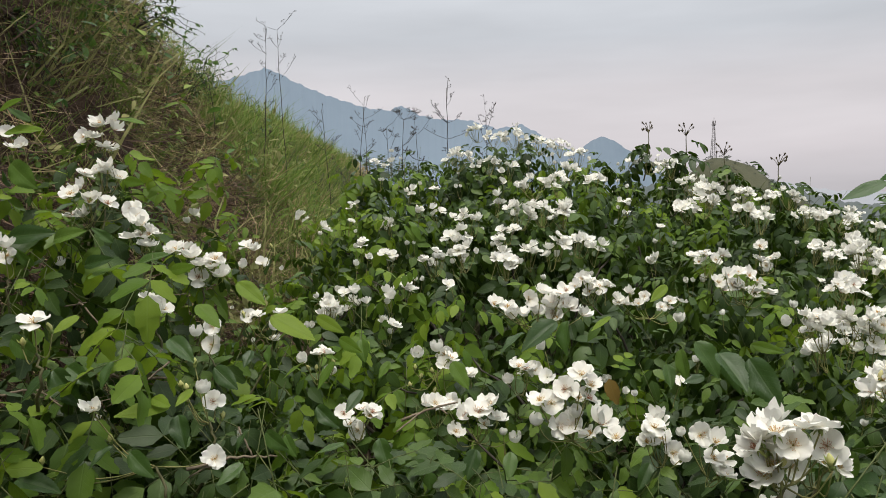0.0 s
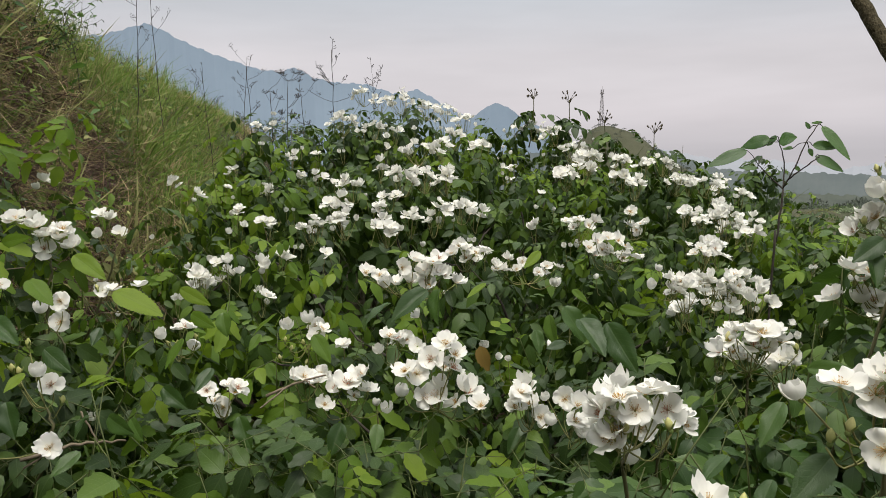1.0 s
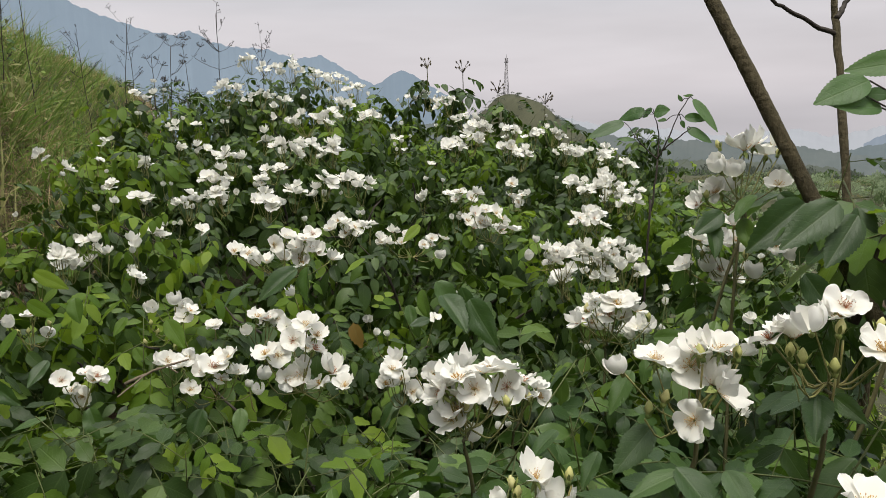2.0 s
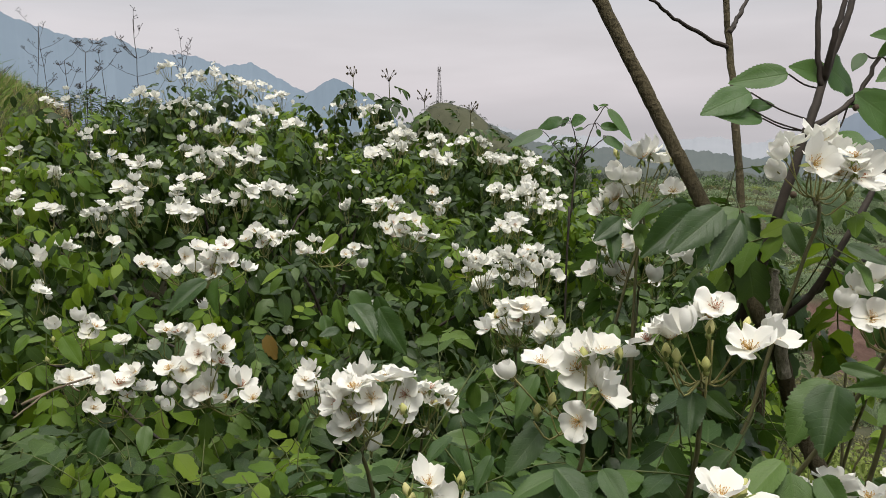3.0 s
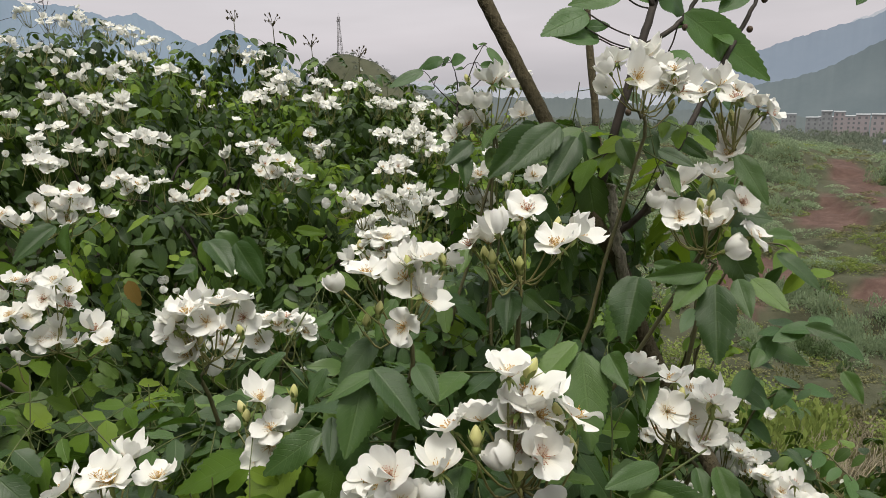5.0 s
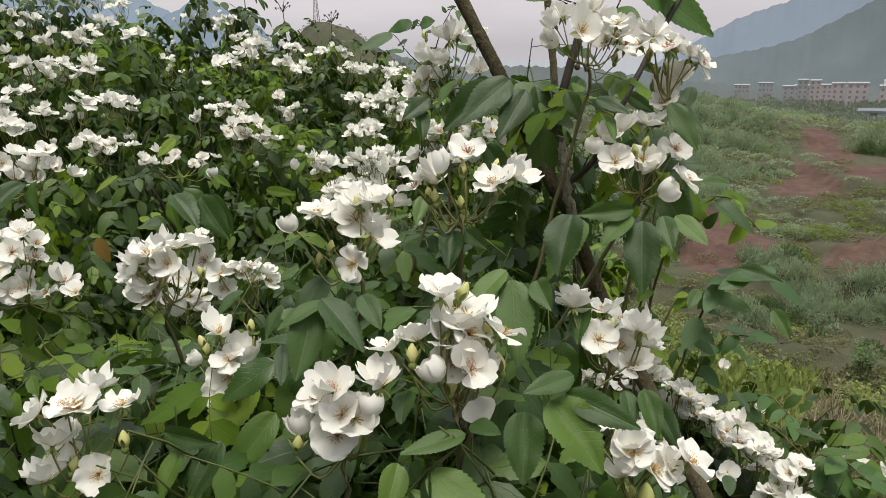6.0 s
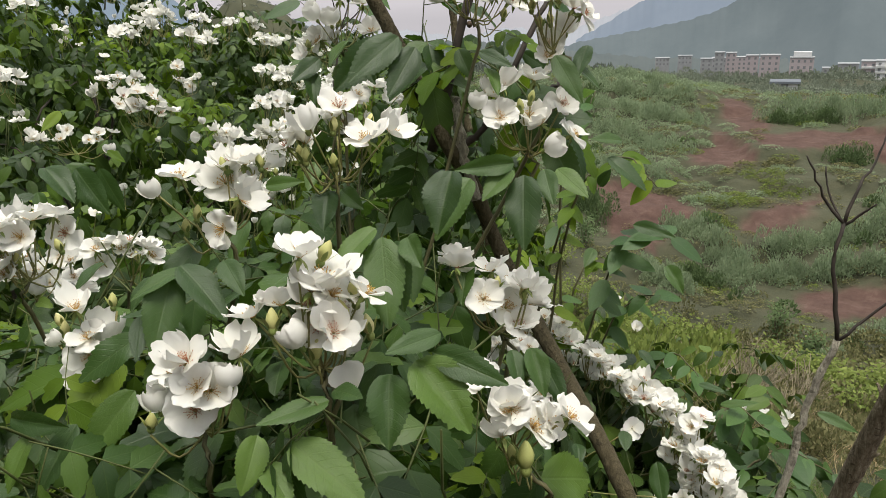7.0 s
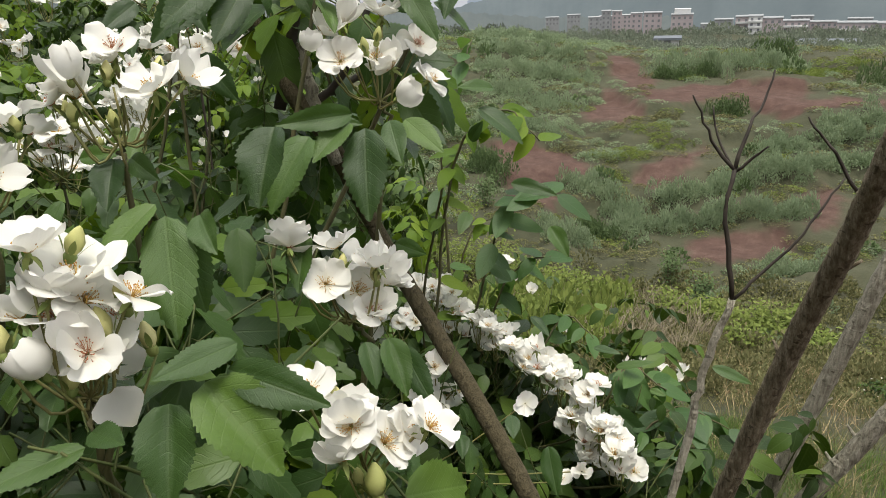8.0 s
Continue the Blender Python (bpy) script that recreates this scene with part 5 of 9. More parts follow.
cluster(main_bush, (-0.015, 1.443, 1.122), [(-0.054,1.424,1.174,0.01,-0.65,0.76,0.029,'b'), (-0.016,1.448,1.182,0.02,-0.16,0.99,0.030,'b'), (-0.000,1.470,1.155,0.00,-0.95,0.32,0.043,'o'), (0.009,1.428,1.157,0.60,-0.13,0.79,0.042,'o'), (-0.073,1.436,1.103,-0.22,-0.12,0.92,0.013,'g'), (-0.050,1.441,1.119,0.14,-0.12,0.91,0.013,'g'), (-0.027,1.446,1.129,-0.10,-0.12,0.92,0.013,'g'), (-0.062,1.451,1.135,0.26,-0.13,0.91,0.013,'g'), (-0.022,1.451,1.086,0.02,-0.12,0.91,0.013,'g')], 1)
cluster(main_bush, (0.141, 1.287, 1.120), [(0.115,1.267,1.159,0.01,-0.65,0.76,0.023,'b'), (0.148,1.291,1.166,0.02,-0.16,0.99,0.050,'o'), (0.167,1.314,1.160,0.00,-0.95,0.32,0.038,'o'), (0.134,1.274,1.176,0.60,-0.13,0.79,0.042,'o')], 1)
cluster(main_bush, (0.187, 1.024, 1.127), [(0.196,1.002,1.231,0.01,-0.65,0.76,0.042,'o'), (0.138,1.020,1.189,0.02,-0.16,0.99,0.043,'o'), (0.179,1.043,1.199,0.00,-0.95,0.32,0.044,'o'), (0.205,1.004,1.195,0.60,-0.13,0.79,0.042,'o'), (0.191,1.024,1.174,-0.57,-0.13,0.81,0.025,'b'), (0.234,1.043,1.144,0.01,-0.65,0.76,0.051,'o'), (0.246,1.005,1.136,0.02,-0.16,0.99,0.041,'o'), (0.168,1.028,1.148,0.00,-0.95,0.32,0.043,'o'), (0.137,1.050,1.154,0.60,-0.13,0.79,0.024,'b'), (0.210,1.011,1.140,-0.57,-0.13,0.81,0.041,'o'), (0.157,1.036,1.180,0.01,-0.65,0.76,0.043,'o')], 1)
cluster(main_bush, (0.364, 1.163, 1.030), [(0.341,1.140,1.105,0.01,-0.65,0.76,0.042,'o'), (0.336,1.160,1.071,0.02,-0.16,0.99,0.043,'o'), (0.385,1.180,1.046,0.00,-0.95,0.32,0.044,'o'), (0.394,1.142,1.057,0.60,-0.13,0.79,0.024,'b'), (0.357,1.169,1.107,-0.57,-0.13,0.81,0.043,'o'), (0.368,1.188,1.065,0.01,-0.65,0.76,0.044,'o')], 1)
cluster(main_bush, (0.399, 1.060, 1.053), [(0.404,1.042,1.113,0.01,-0.65,0.76,0.042,'o'), (0.424,1.061,1.079,0.02,-0.16,0.99,0.043,'o'), (0.398,1.085,1.111,0.00,-0.95,0.32,0.044,'o'), (0.409,1.043,1.062,0.60,-0.13,0.79,0.042,'o'), (0.362,1.070,1.124,-0.57,-0.13,0.81,0.017,'b')], 1)
cluster(main_bush, (0.202, 1.430, 1.216), [(0.100,1.403,1.270,0.01,-0.65,0.76,0.042,'o'), (0.136,1.425,1.251,0.02,-0.16,0.99,0.030,'b'), (0.174,1.451,1.272,0.00,-0.95,0.32,0.043,'o'), (0.197,1.411,1.290,0.60,-0.13,0.79,0.042,'o'), (0.217,1.432,1.263,-0.57,-0.13,0.81,0.043,'o'), (0.192,1.454,1.242,0.01,-0.65,0.76,0.044,'o'), (0.232,1.416,1.283,0.02,-0.16,0.99,0.042,'o'), (0.259,1.438,1.256,0.00,-0.95,0.32,0.043,'o'), (0.286,1.460,1.234,0.60,-0.13,0.79,0.044,'o'), (0.227,1.418,1.236,-0.57,-0.13,0.81,0.043,'o'), (0.249,1.446,1.289,0.01,-0.65,0.76,0.043,'o'), (0.156,1.401,1.246,0.02,-0.16,0.99,0.042,'o')], 1)
cluster(main_bush, (0.354, 1.700, 1.218), [(0.314,1.672,1.263,0.01,-0.65,0.76,0.042,'o'), (0.346,1.698,1.272,0.02,-0.16,0.99,0.043,'o'), (0.379,1.721,1.255,0.00,-0.95,0.32,0.043,'o'), (0.389,1.678,1.267,0.60,-0.13,0.79,0.042,'o'), (0.354,1.702,1.244,-0.57,-0.13,0.81,0.043,'o'), (0.339,1.729,1.275,0.01,-0.65,0.76,0.044,'o')], 1)
cluster(main_bush, (0.576, 1.976, 1.128), [(0.475,1.945,1.191,0.01,-0.65,0.76,0.039,'o'), (0.521,1.972,1.202,0.02,-0.16,0.99,0.040,'o'), (0.568,1.997,1.189,0.00,-0.95,0.32,0.040,'o'), (0.500,1.950,1.174,0.60,-0.13,0.79,0.039,'o'), (0.546,1.976,1.169,-0.57,-0.13,0.81,0.040,'o'), (0.641,2.002,1.171,0.01,-0.65,0.76,0.040,'o'), (0.650,1.954,1.139,0.02,-0.16,0.99,0.035,'b'), (0.611,1.982,1.159,0.00,-0.95,0.32,0.040,'o'), (0.676,2.009,1.169,0.60,-0.13,0.79,0.041,'o')], 1)
cluster(main_bush, (0.672, 1.584, 1.231), [(0.622,1.555,1.299,0.01,-0.65,0.76,0.041,'o'), (0.657,1.580,1.301,0.02,-0.16,0.99,0.042,'o'), (0.693,1.603,1.292,0.00,-0.95,0.32,0.042,'o'), (0.693,1.560,1.284,0.60,-0.13,0.79,0.041,'o'), (0.666,1.583,1.269,-0.57,-0.13,0.81,0.042,'o'), (0.708,1.606,1.252,0.01,-0.65,0.76,0.043,'o'), (0.720,1.564,1.258,0.02,-0.16,0.99,0.041,'o'), (0.649,1.590,1.275,0.00,-0.95,0.32,0.042,'o'), (0.639,1.613,1.259,0.60,-0.13,0.79,0.043,'o')], 1)
cluster(main_bush, (0.682, 1.834, 1.258), [(0.635,1.806,1.319,0.01,-0.65,0.76,0.039,'o'), (0.674,1.832,1.323,0.02,-0.16,0.99,0.040,'o'), (0.712,1.856,1.305,0.00,-0.95,0.32,0.040,'o'), (0.717,1.812,1.317,0.60,-0.13,0.79,0.039,'o'), (0.668,1.837,1.300,-0.57,-0.13,0.81,0.040,'o'), (0.684,1.859,1.257,0.01,-0.65,0.76,0.024,'b')], 1)
cluster(main_bush, (0.857, 1.878, 1.261), [(0.831,1.857,1.333,0.01,-0.65,0.76,0.039,'o'), (0.872,1.880,1.300,0.02,-0.16,0.99,0.040,'o'), (0.868,1.905,1.282,0.00,-0.95,0.32,0.040,'o'), (0.826,1.861,1.303,0.60,-0.13,0.79,0.039,'o'), (0.890,1.888,1.314,-0.57,-0.13,0.81,0.021,'b')], 1)
cluster(main_bush, (0.825, 1.604, 1.147), [(0.768,1.577,1.194,0.01,-0.65,0.76,0.028,'b'), (0.797,1.604,1.229,0.02,-0.16,0.99,0.021,'b'), (0.848,1.625,1.181,0.00,-0.95,0.32,0.040,'o'), (0.838,1.581,1.170,0.60,-0.13,0.79,0.039,'o'), (0.826,1.608,1.198,-0.57,-0.13,0.81,0.040,'o'), (0.871,1.631,1.179,0.01,-0.65,0.76,0.041,'o')], 1)
cluster(main_bush, (1.086, 1.925, 1.152), [(1.056,1.898,1.226,0.01,-0.65,0.76,0.039,'o'), (1.094,1.925,1.230,0.02,-0.16,0.99,0.040,'o'), (1.132,1.950,1.218,0.00,-0.95,0.32,0.040,'o'), (1.075,1.903,1.202,0.60,-0.13,0.79,0.039,'o'), (1.058,1.929,1.206,-0.57,-0.13,0.81,0.040,'o'), (1.102,1.946,1.100,0.01,-0.65,0.76,0.028,'b')], 1)
cluster(main_bush, (1.023, 1.665, 1.127), [(0.997,1.645,1.181,0.01,-0.65,0.76,0.042,'o'), (1.032,1.671,1.189,0.02,-0.16,0.99,0.043,'o'), (1.054,1.693,1.158,0.00,-0.95,0.32,0.043,'o'), (1.007,1.650,1.160,0.60,-0.13,0.79,0.042,'o')], 1)
cluster(main_bush, (0.714, 1.163, 1.111), [(0.689,1.145,1.161,0.01,-0.65,0.76,0.042,'o'), (0.721,1.169,1.173,0.02,-0.16,0.99,0.043,'o'), (0.744,1.189,1.147,0.00,-0.95,0.32,0.044,'o'), (0.701,1.149,1.145,0.60,-0.13,0.79,0.042,'o')], 1)

for row in [(0.20, 3.89, 1.81, 0.12, 7), (0.28, 3.84, 1.77, 0.12, 7), (0.40, 3.78, 1.76, 0.15, 9), (0.51, 3.73, 1.73, 0.15, 9), (0.60, 3.63, 1.71, 0.11, 6), (0.68, 3.53, 1.66, 0.11, 6), (0.08, 3.32, 1.64, 0.14, 9), (0.22, 3.32, 1.62, 0.09, 5), (0.31, 3.22, 1.59, 0.08, 4), (0.38, 2.91, 1.51, 0.14, 8), (0.47, 2.91, 1.52, 0.10, 7), (0.65, 3.01, 1.52, 0.11, 6), (0.56, 3.12, 1.57, 0.09, 5), (0.27, 2.50, 1.41, 0.12, 8), (0.35, 2.50, 1.42, 0.11, 8), (0.43, 2.50, 1.41, 0.10, 7), (0.10, 2.50, 1.39, 0.09, 6), (0.21, 2.70, 1.45, 0.05, 3)]:
    far_cluster(*row)
for row in [(0.22, 2.40, 1.37, 0.05, 3), (0.05, 2.29, 1.34, 0.08, 5), (-0.03, 2.19, 1.29, 0.07, 5), (0.07, 2.19, 1.30, 0.09, 7), (0.18, 2.29, 1.33, 0.05, 3), (0.19, 2.14, 1.28, 0.10, 8), (0.27, 2.19, 1.30, 0.05, 4), (0.37, 2.29, 1.32, 0.06, 4), (0.46, 2.39, 1.32, 0.08, 5), (0.49, 2.29, 1.30, 0.05, 3), (0.35, 2.29, 1.29, 0.05, 4), (1.02, 3.92, 1.63, 0.11, 6), (1.14, 3.92, 1.62, 0.14, 8), (1.23, 3.82, 1.59, 0.15, 8), (1.16, 3.31, 1.51, 0.12, 8), (1.09, 2.91, 1.46, 0.13, 9), (0.86, 2.50, 1.42, 0.09, 7), (0.92, 2.50, 1.44, 0.08, 6)]:
    far_cluster(*row)
for row in [(1.27, 3.01, 1.45, 0.12, 8), (1.12, 2.50, 1.38, 0.08, 6), (1.07, 2.50, 1.41, 0.07, 5), (1.56, 3.21, 1.44, 0.13, 9), (1.53, 3.00, 1.36, 0.12, 8), (1.42, 3.10, 1.43, 0.10, 6), (1.59, 3.00, 1.36, 0.10, 6), (1.95, 3.40, 1.34, 0.11, 5), (1.46, 2.79, 1.24, 0.07, 4), (1.54, 2.79, 1.24, 0.09, 6), (1.66, 2.89, 1.26, 0.08, 5), (1.54, 2.58, 1.20, 0.08, 6), (1.44, 2.59, 1.23, 0.07, 4), (-0.36, 3.93, 1.65, 0.06, 2), (-0.28, 3.82, 1.63, 0.07, 3), (-0.58, 3.00, 1.39, 0.07, 3), (-0.48, 2.80, 1.35, 0.05, 2), (-0.41, 3.31, 1.43, 0.06, 2)]:
    far_cluster(*row)
for row in [(-0.30, 2.59, 1.30, 0.04, 2), (-0.18, 2.39, 1.28, 0.04, 2), (-0.21, 2.80, 1.36, 0.05, 3), (-0.15, 3.21, 1.49, 0.05, 2), (-0.11, 3.00, 1.42, 0.04, 2), (0.01, 1.98, 1.23, 0.03, 1), (-0.31, 1.88, 1.19, 0.06, 5), (-0.23, 1.98, 1.18, 0.03, 1), (-0.14, 1.78, 1.17, 0.03, 1), (-0.28, 2.08, 1.21, 0.03, 2), (-0.15, 1.98, 1.20, 0.03, 2), (0.22, 1.48, 1.15, 0.03, 1), (0.97, 1.77, 1.08, 0.06, 4), (1.15, 1.97, 1.08, 0.06, 3), (1.02, 1.67, 1.10, 0.05, 3), (-0.11, 2.08, 1.21, 0.04, 2), (-0.03, 3.00, 1.40, 0.06, 3), (1.50, 2.46, 1.21, 0.09, 5)]:
    far_cluster(*row)
for row in [(1.25, 2.21, 1.19, 0.08, 5), (1.56, 2.67, 1.27, 0.09, 5), (1.32, 2.52, 1.26, 0.08, 4), (1.12, 2.02, 1.11, 0.07, 4), (0.98, 1.83, 1.06, 0.06, 4), (0.73, 2.45, 1.24, 0.05, 2), (1.83, 3.14, 1.34, 0.08, 4), (-0.25, 3.23, 1.33, 0.07, 3), (-0.20, 2.78, 1.23, 0.05, 2), (-0.35, 2.17, 1.13, 0.07, 5), (-0.29, 2.26, 1.13, 0.05, 3), (-0.18, 2.12, 1.09, 0.04, 2), (-0.18, 3.87, 1.49, 0.06, 2), (1.07, 1.73, 1.15, 0.13, 9), (1.24, 2.12, 1.18, 0.09, 5), (1.49, 2.35, 1.20, 0.09, 5), (1.54, 2.58, 1.26, 0.09, 5), (0.87, 1.61, 1.17, 0.07, 6)]:
    far_cluster(*row)
for row in [(1.67, 3.00, 1.35, 0.12, 7), (1.79, 2.93, 1.30, 0.09, 5), (1.66, 2.62, 1.22, 0.07, 4), (1.01, 1.73, 1.15, 0.08, 6), (0.98, 1.50, 1.17, 0.07, 6), (1.41, 2.40, 1.26, 0.10, 6), (0.74, 1.02, 1.16, 0.06, 4)]:
    far_cluster(*row)


# the mound of leaves
def canopy(x, y):
    base = np.interp(y, [0.3, 1.2, 1.5, 1.8, 2.3, 2.5, 3.15, 3.9, 4.3, 5.0], [1.04, 1.08, 1.11, 1.18, 1.28, 1.34, 1.55, 1.75, 1.72, 1.25])
    z = base - 0.17 * max(0.0, x - 0.3) - 0.5 * max(0.0, -0.25 - x) * float(np.interp(y, [2.0, 3.0, 4.0], [0.35, 1.4, 2.6]))
    right = np.interp(y, [0.3, 1.0, 1.8, 2.7, 4.0, 5.0], [0.55, 1.20, 2.05, 2.65, 2.7, 2.3])
    z -= 1.6 * max(0.0, x - right + 0.25) ** 1.5
    z += 0.075 * (math.sin(x * 6.1 + 1.3 * y) + math.sin(y * 7.3 - x * 3.1)) * 0.6
    # hollows between the leafy crowns
    hollow = math.sin(x * 11.3 + 1.7 * math.sin(y * 4.1)) * math.sin(y * 9.7 + 1.3 * math.sin(x * 5.3)) + 0.5 * math.sin(x * 19.0 - y * 14.0)
    return z - 0.17 * max(0.0, hollow - 0.05)


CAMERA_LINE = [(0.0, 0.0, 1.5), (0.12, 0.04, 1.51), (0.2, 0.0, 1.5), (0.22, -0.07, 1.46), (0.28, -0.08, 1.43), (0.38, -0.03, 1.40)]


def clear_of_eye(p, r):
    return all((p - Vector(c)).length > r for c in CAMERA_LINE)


# camera positions; leaves are thinned to fit the view from them
EYE_SPOTS = ((0.20, -0.02, 1.48), (0.30, -0.06, 1.43), (0.38, -0.03, 1.40))
# leaves are kept off the camera's sightlines to this trunk too
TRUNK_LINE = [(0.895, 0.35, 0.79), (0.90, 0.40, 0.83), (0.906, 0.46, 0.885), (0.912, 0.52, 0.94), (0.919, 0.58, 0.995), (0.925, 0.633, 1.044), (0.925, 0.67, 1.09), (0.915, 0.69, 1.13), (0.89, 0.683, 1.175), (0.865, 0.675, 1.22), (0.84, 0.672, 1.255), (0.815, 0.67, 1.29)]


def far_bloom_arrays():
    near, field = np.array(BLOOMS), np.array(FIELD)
    # flowers and trunk points, each with a camera spot that must see them
    return [(near, s, 1.0) for s in EYE_SPOTS] + [(np.array(TRUNK_LINE), s, 1.8) for s in EYE_SPOTS] + [(field, s, 1.0) for s in ((0.02, 0.01, 1.50), (0.16, 0.02, 1.51))]


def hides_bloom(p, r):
    """Whether a leaf at p would hide a flower or the trunk from the camera's spots."""
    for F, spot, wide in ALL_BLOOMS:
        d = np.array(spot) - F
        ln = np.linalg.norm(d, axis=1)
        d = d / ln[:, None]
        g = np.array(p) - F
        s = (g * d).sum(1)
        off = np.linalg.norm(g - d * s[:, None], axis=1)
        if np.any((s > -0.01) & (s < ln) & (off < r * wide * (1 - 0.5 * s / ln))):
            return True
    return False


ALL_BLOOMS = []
# bearings, by height angle, where near leaves stop to fit the last camera view
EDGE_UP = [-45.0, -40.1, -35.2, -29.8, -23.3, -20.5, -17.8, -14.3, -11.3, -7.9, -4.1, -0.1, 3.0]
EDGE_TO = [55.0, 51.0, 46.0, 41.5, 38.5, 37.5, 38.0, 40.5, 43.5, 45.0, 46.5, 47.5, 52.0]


def inside_view_edge(p):
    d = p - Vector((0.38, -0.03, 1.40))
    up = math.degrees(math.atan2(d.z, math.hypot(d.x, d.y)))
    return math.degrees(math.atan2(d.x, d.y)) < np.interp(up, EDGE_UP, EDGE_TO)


def leaf_pose(p, out, rr, size):
    """A leaf that reaches out and droops."""
    d = Vector((out[0], out[1], 0)).normalized()
    a = rr.uniform(-1.3, 1.3)
    d = Vector((d.x * math.cos(a) - d.y * math.sin(a), d.x * math.sin(a) + d.y * math.cos(a), rr.uniform(-0.95, 0.25)))
    up = Vector((rr.uniform(-.55, .55), rr.uniform(-.6, .4) - 0.2, 1))
    return along(p, p + d, up, rr.uniform(-.4, .4), size)


def leafy_shoot(p, lean, r, size):
    """A short leafy stem from p: its twig, and leaves set round it, the upper ones rising, the lower ones drooping."""
    lean = Vector(lean).normalized()
    length = r.uniform(0.10, 0.19) * size
    tip = p + lean * length
    side = lean.cross(Vector((r.uniform(-1, 1), r.uniform(-1, 1), 0.2))).normalized()
    twist = lean.cross(side)
    turn = r.uniform(0, 6.28)
    leaves = []
    n = r.choice((4, 5, 5, 6))
    for k in range(n):
        t = (k + 0.5) / n
        turn += 2.2 + r.uniform(-0.5, 0.5)
        out = side * math.cos(turn) + twist * math.sin(turn)
        d = (out + lean * (-0.45 + 0.80 * t) + Vector((0, 0, -0.60 + 0.35 * t + r.uniform(-.4, .15)))).normalized()
        at = p.lerp(tip, t)
        up = lean + Vector((r.uniform(-.35, .35), r.uniform(-.45, .25), 0.5))
        leaves.append((at, d, along(at, at + d, up, r.uniform(-.3, .3), size * r.uniform(0.72, 1.1) * (1.0 - 0.25 * (t > 0.8)))))
    return tube([p, p.lerp(tip, 0.5) + side * 0.006, tip], [0.0012, 0.0010, 0.0007], 4, 1), leaves


def scatter_mound(shoots, x0, x1, y0, y1, templates, seed, depth, keep, fresh):
    """Leafy shoots over the mound; a share of those on the outside is fresh growth. Gives grown and fresh leaves."""
    r = random.Random(seed)
    grown, young = [], []
    done = 0
    while done < shoots:
        x, y = r.uniform(x0, x1), r.uniform(y0, y1)
        if not keep(x, y):
            continue
        z, g = canopy(x, y), gz(x, y)
        if z - 0.1 < g:
            continue
        done += 1
        deep = r.random() ** 1.5 * depth
        p = Vector((x, y, max(g + 0.05, z - 0.10 - deep)))
        lean = (r.uniform(-.8, .8) + 0.25 * (x - 0.4), r.uniform(-.9, .5) - 0.15, 1.0)
        size = r.uniform(0.85, 1.22)
        patch = math.sin(x * 3.7 + 1.1 * y) + math.sin(y * 4.3 - 1.9 * x)
        is_young = deep < 0.10 and r.random() < fresh * (1.0 + 0.9 * patch)
        twig, leaves = leafy_shoot(p, lean, r, size)
        out = young if is_young else grown
        kept = []
        for at, d, m in leaves:
            c = at + d * 0.07
            # skip leaves that block the camera's view of flowers or slope
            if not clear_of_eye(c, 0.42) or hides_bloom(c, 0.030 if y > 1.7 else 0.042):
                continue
            if y < 1.7 and x > 0.1 and not inside_view_edge(c) and (c - Vector((0.38, -0.03, 1.4))).length < 1.15:
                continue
            kept.append((r.choice(templates), m))
        if len(kept) > 2:
            out += [(twig, None)] + kept
    return grown, young


def in_mound(x, y):
    right = np.interp(y, [0.3, 1.0, 1.8, 2.7, 4.0, 5.0], [0.55, 1.20, 2.05, 2.65, 2.7, 2.3])
    left = np.interp(y, [0.3, 1.0, 2.0, 3.0, 4.0, 5.0], [-0.7, -0.85, -0.95, -0.62, -0.3, -0.1])
    return left < x < right


# single small flowers and buds dotted over the mound
q = random.Random(77)
for _ in range(150):
    x, y = q.uniform(-0.8, 1.8), q.uniform(1.2, 4.2)
    if not in_mound(x, y):
        continue
    z = canopy(x, y) + q.uniform(0.0, 0.05)
    kind = q.choice("obb")
    cluster(main_bush, (x, y, z - 0.06), [(x + q.uniform(-.02, .02), y, z, q.uniform(-.5, .5), q.uniform(-.9, .2), 0.8, q.uniform(0.03, 0.042) if kind == "o" else q.uniform(0.016, 0.024), kind) for _ in range(q.choice((1, 1, 2)))], 0)

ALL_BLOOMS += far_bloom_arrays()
for shoots, area, templates, seed, depth, fresh in ((1750, (-1.0, 2.7, 1.45, 4.9), LEAF_LO, 21, 0.50, 0.24), (640, (-0.95, 1.1, 0.35, 1.6), LEAF_MID, 23, 0.42, 0.13)):
    for name, mat, placed in zip(("foliage", "young_foliage"), (LEAF, LEAF_YOUNG), scatter_mound(shoots, *area, templates, seed, depth, in_mound, fresh)):
        tagged(under(part(name, mesh_of(name, placed, [mat, STALK]), None), main_bush, Matrix.Identity(4)), kind="stuff")


# leaves of the near rose, each a part of its own
def leaf_part(p, out, rr, size, young=False):
    m = leaf_pose(p, out, rr, size)
    me = rr.choice(LEAF_HI_YOUNG if young else LEAF_HI_MESH)
    under(new("leaf", me), near_bush, m)


rr = random.Random(31)
feet = CLUSTERS[near_bush.name]
for k, foot in enumerate(feet):
    for j in range(13):
        a = rr.uniform(0, 6.28)
        q = rr.uniform(0.0, 0.055)
        p = foot + Vector((math.cos(a) * q, math.sin(a) * q, -0.03 - 0.17 * (j / 13) - rr.uniform(0, 0.02)))
        mid_p = p + Vector((math.cos(a), math.sin(a), -0.2)) * 0.08
        if clear_of_eye(p, 0.36) and inside_view_edge(p + (mid_p - p) * 1.5) and not hides_bloom(mid_p, 0.055):
            leaf_part(p, (math.cos(a), math.sin(a) - 0.15), rr, rr.uniform(0.75, 1.2), rr.random() < 0.07)

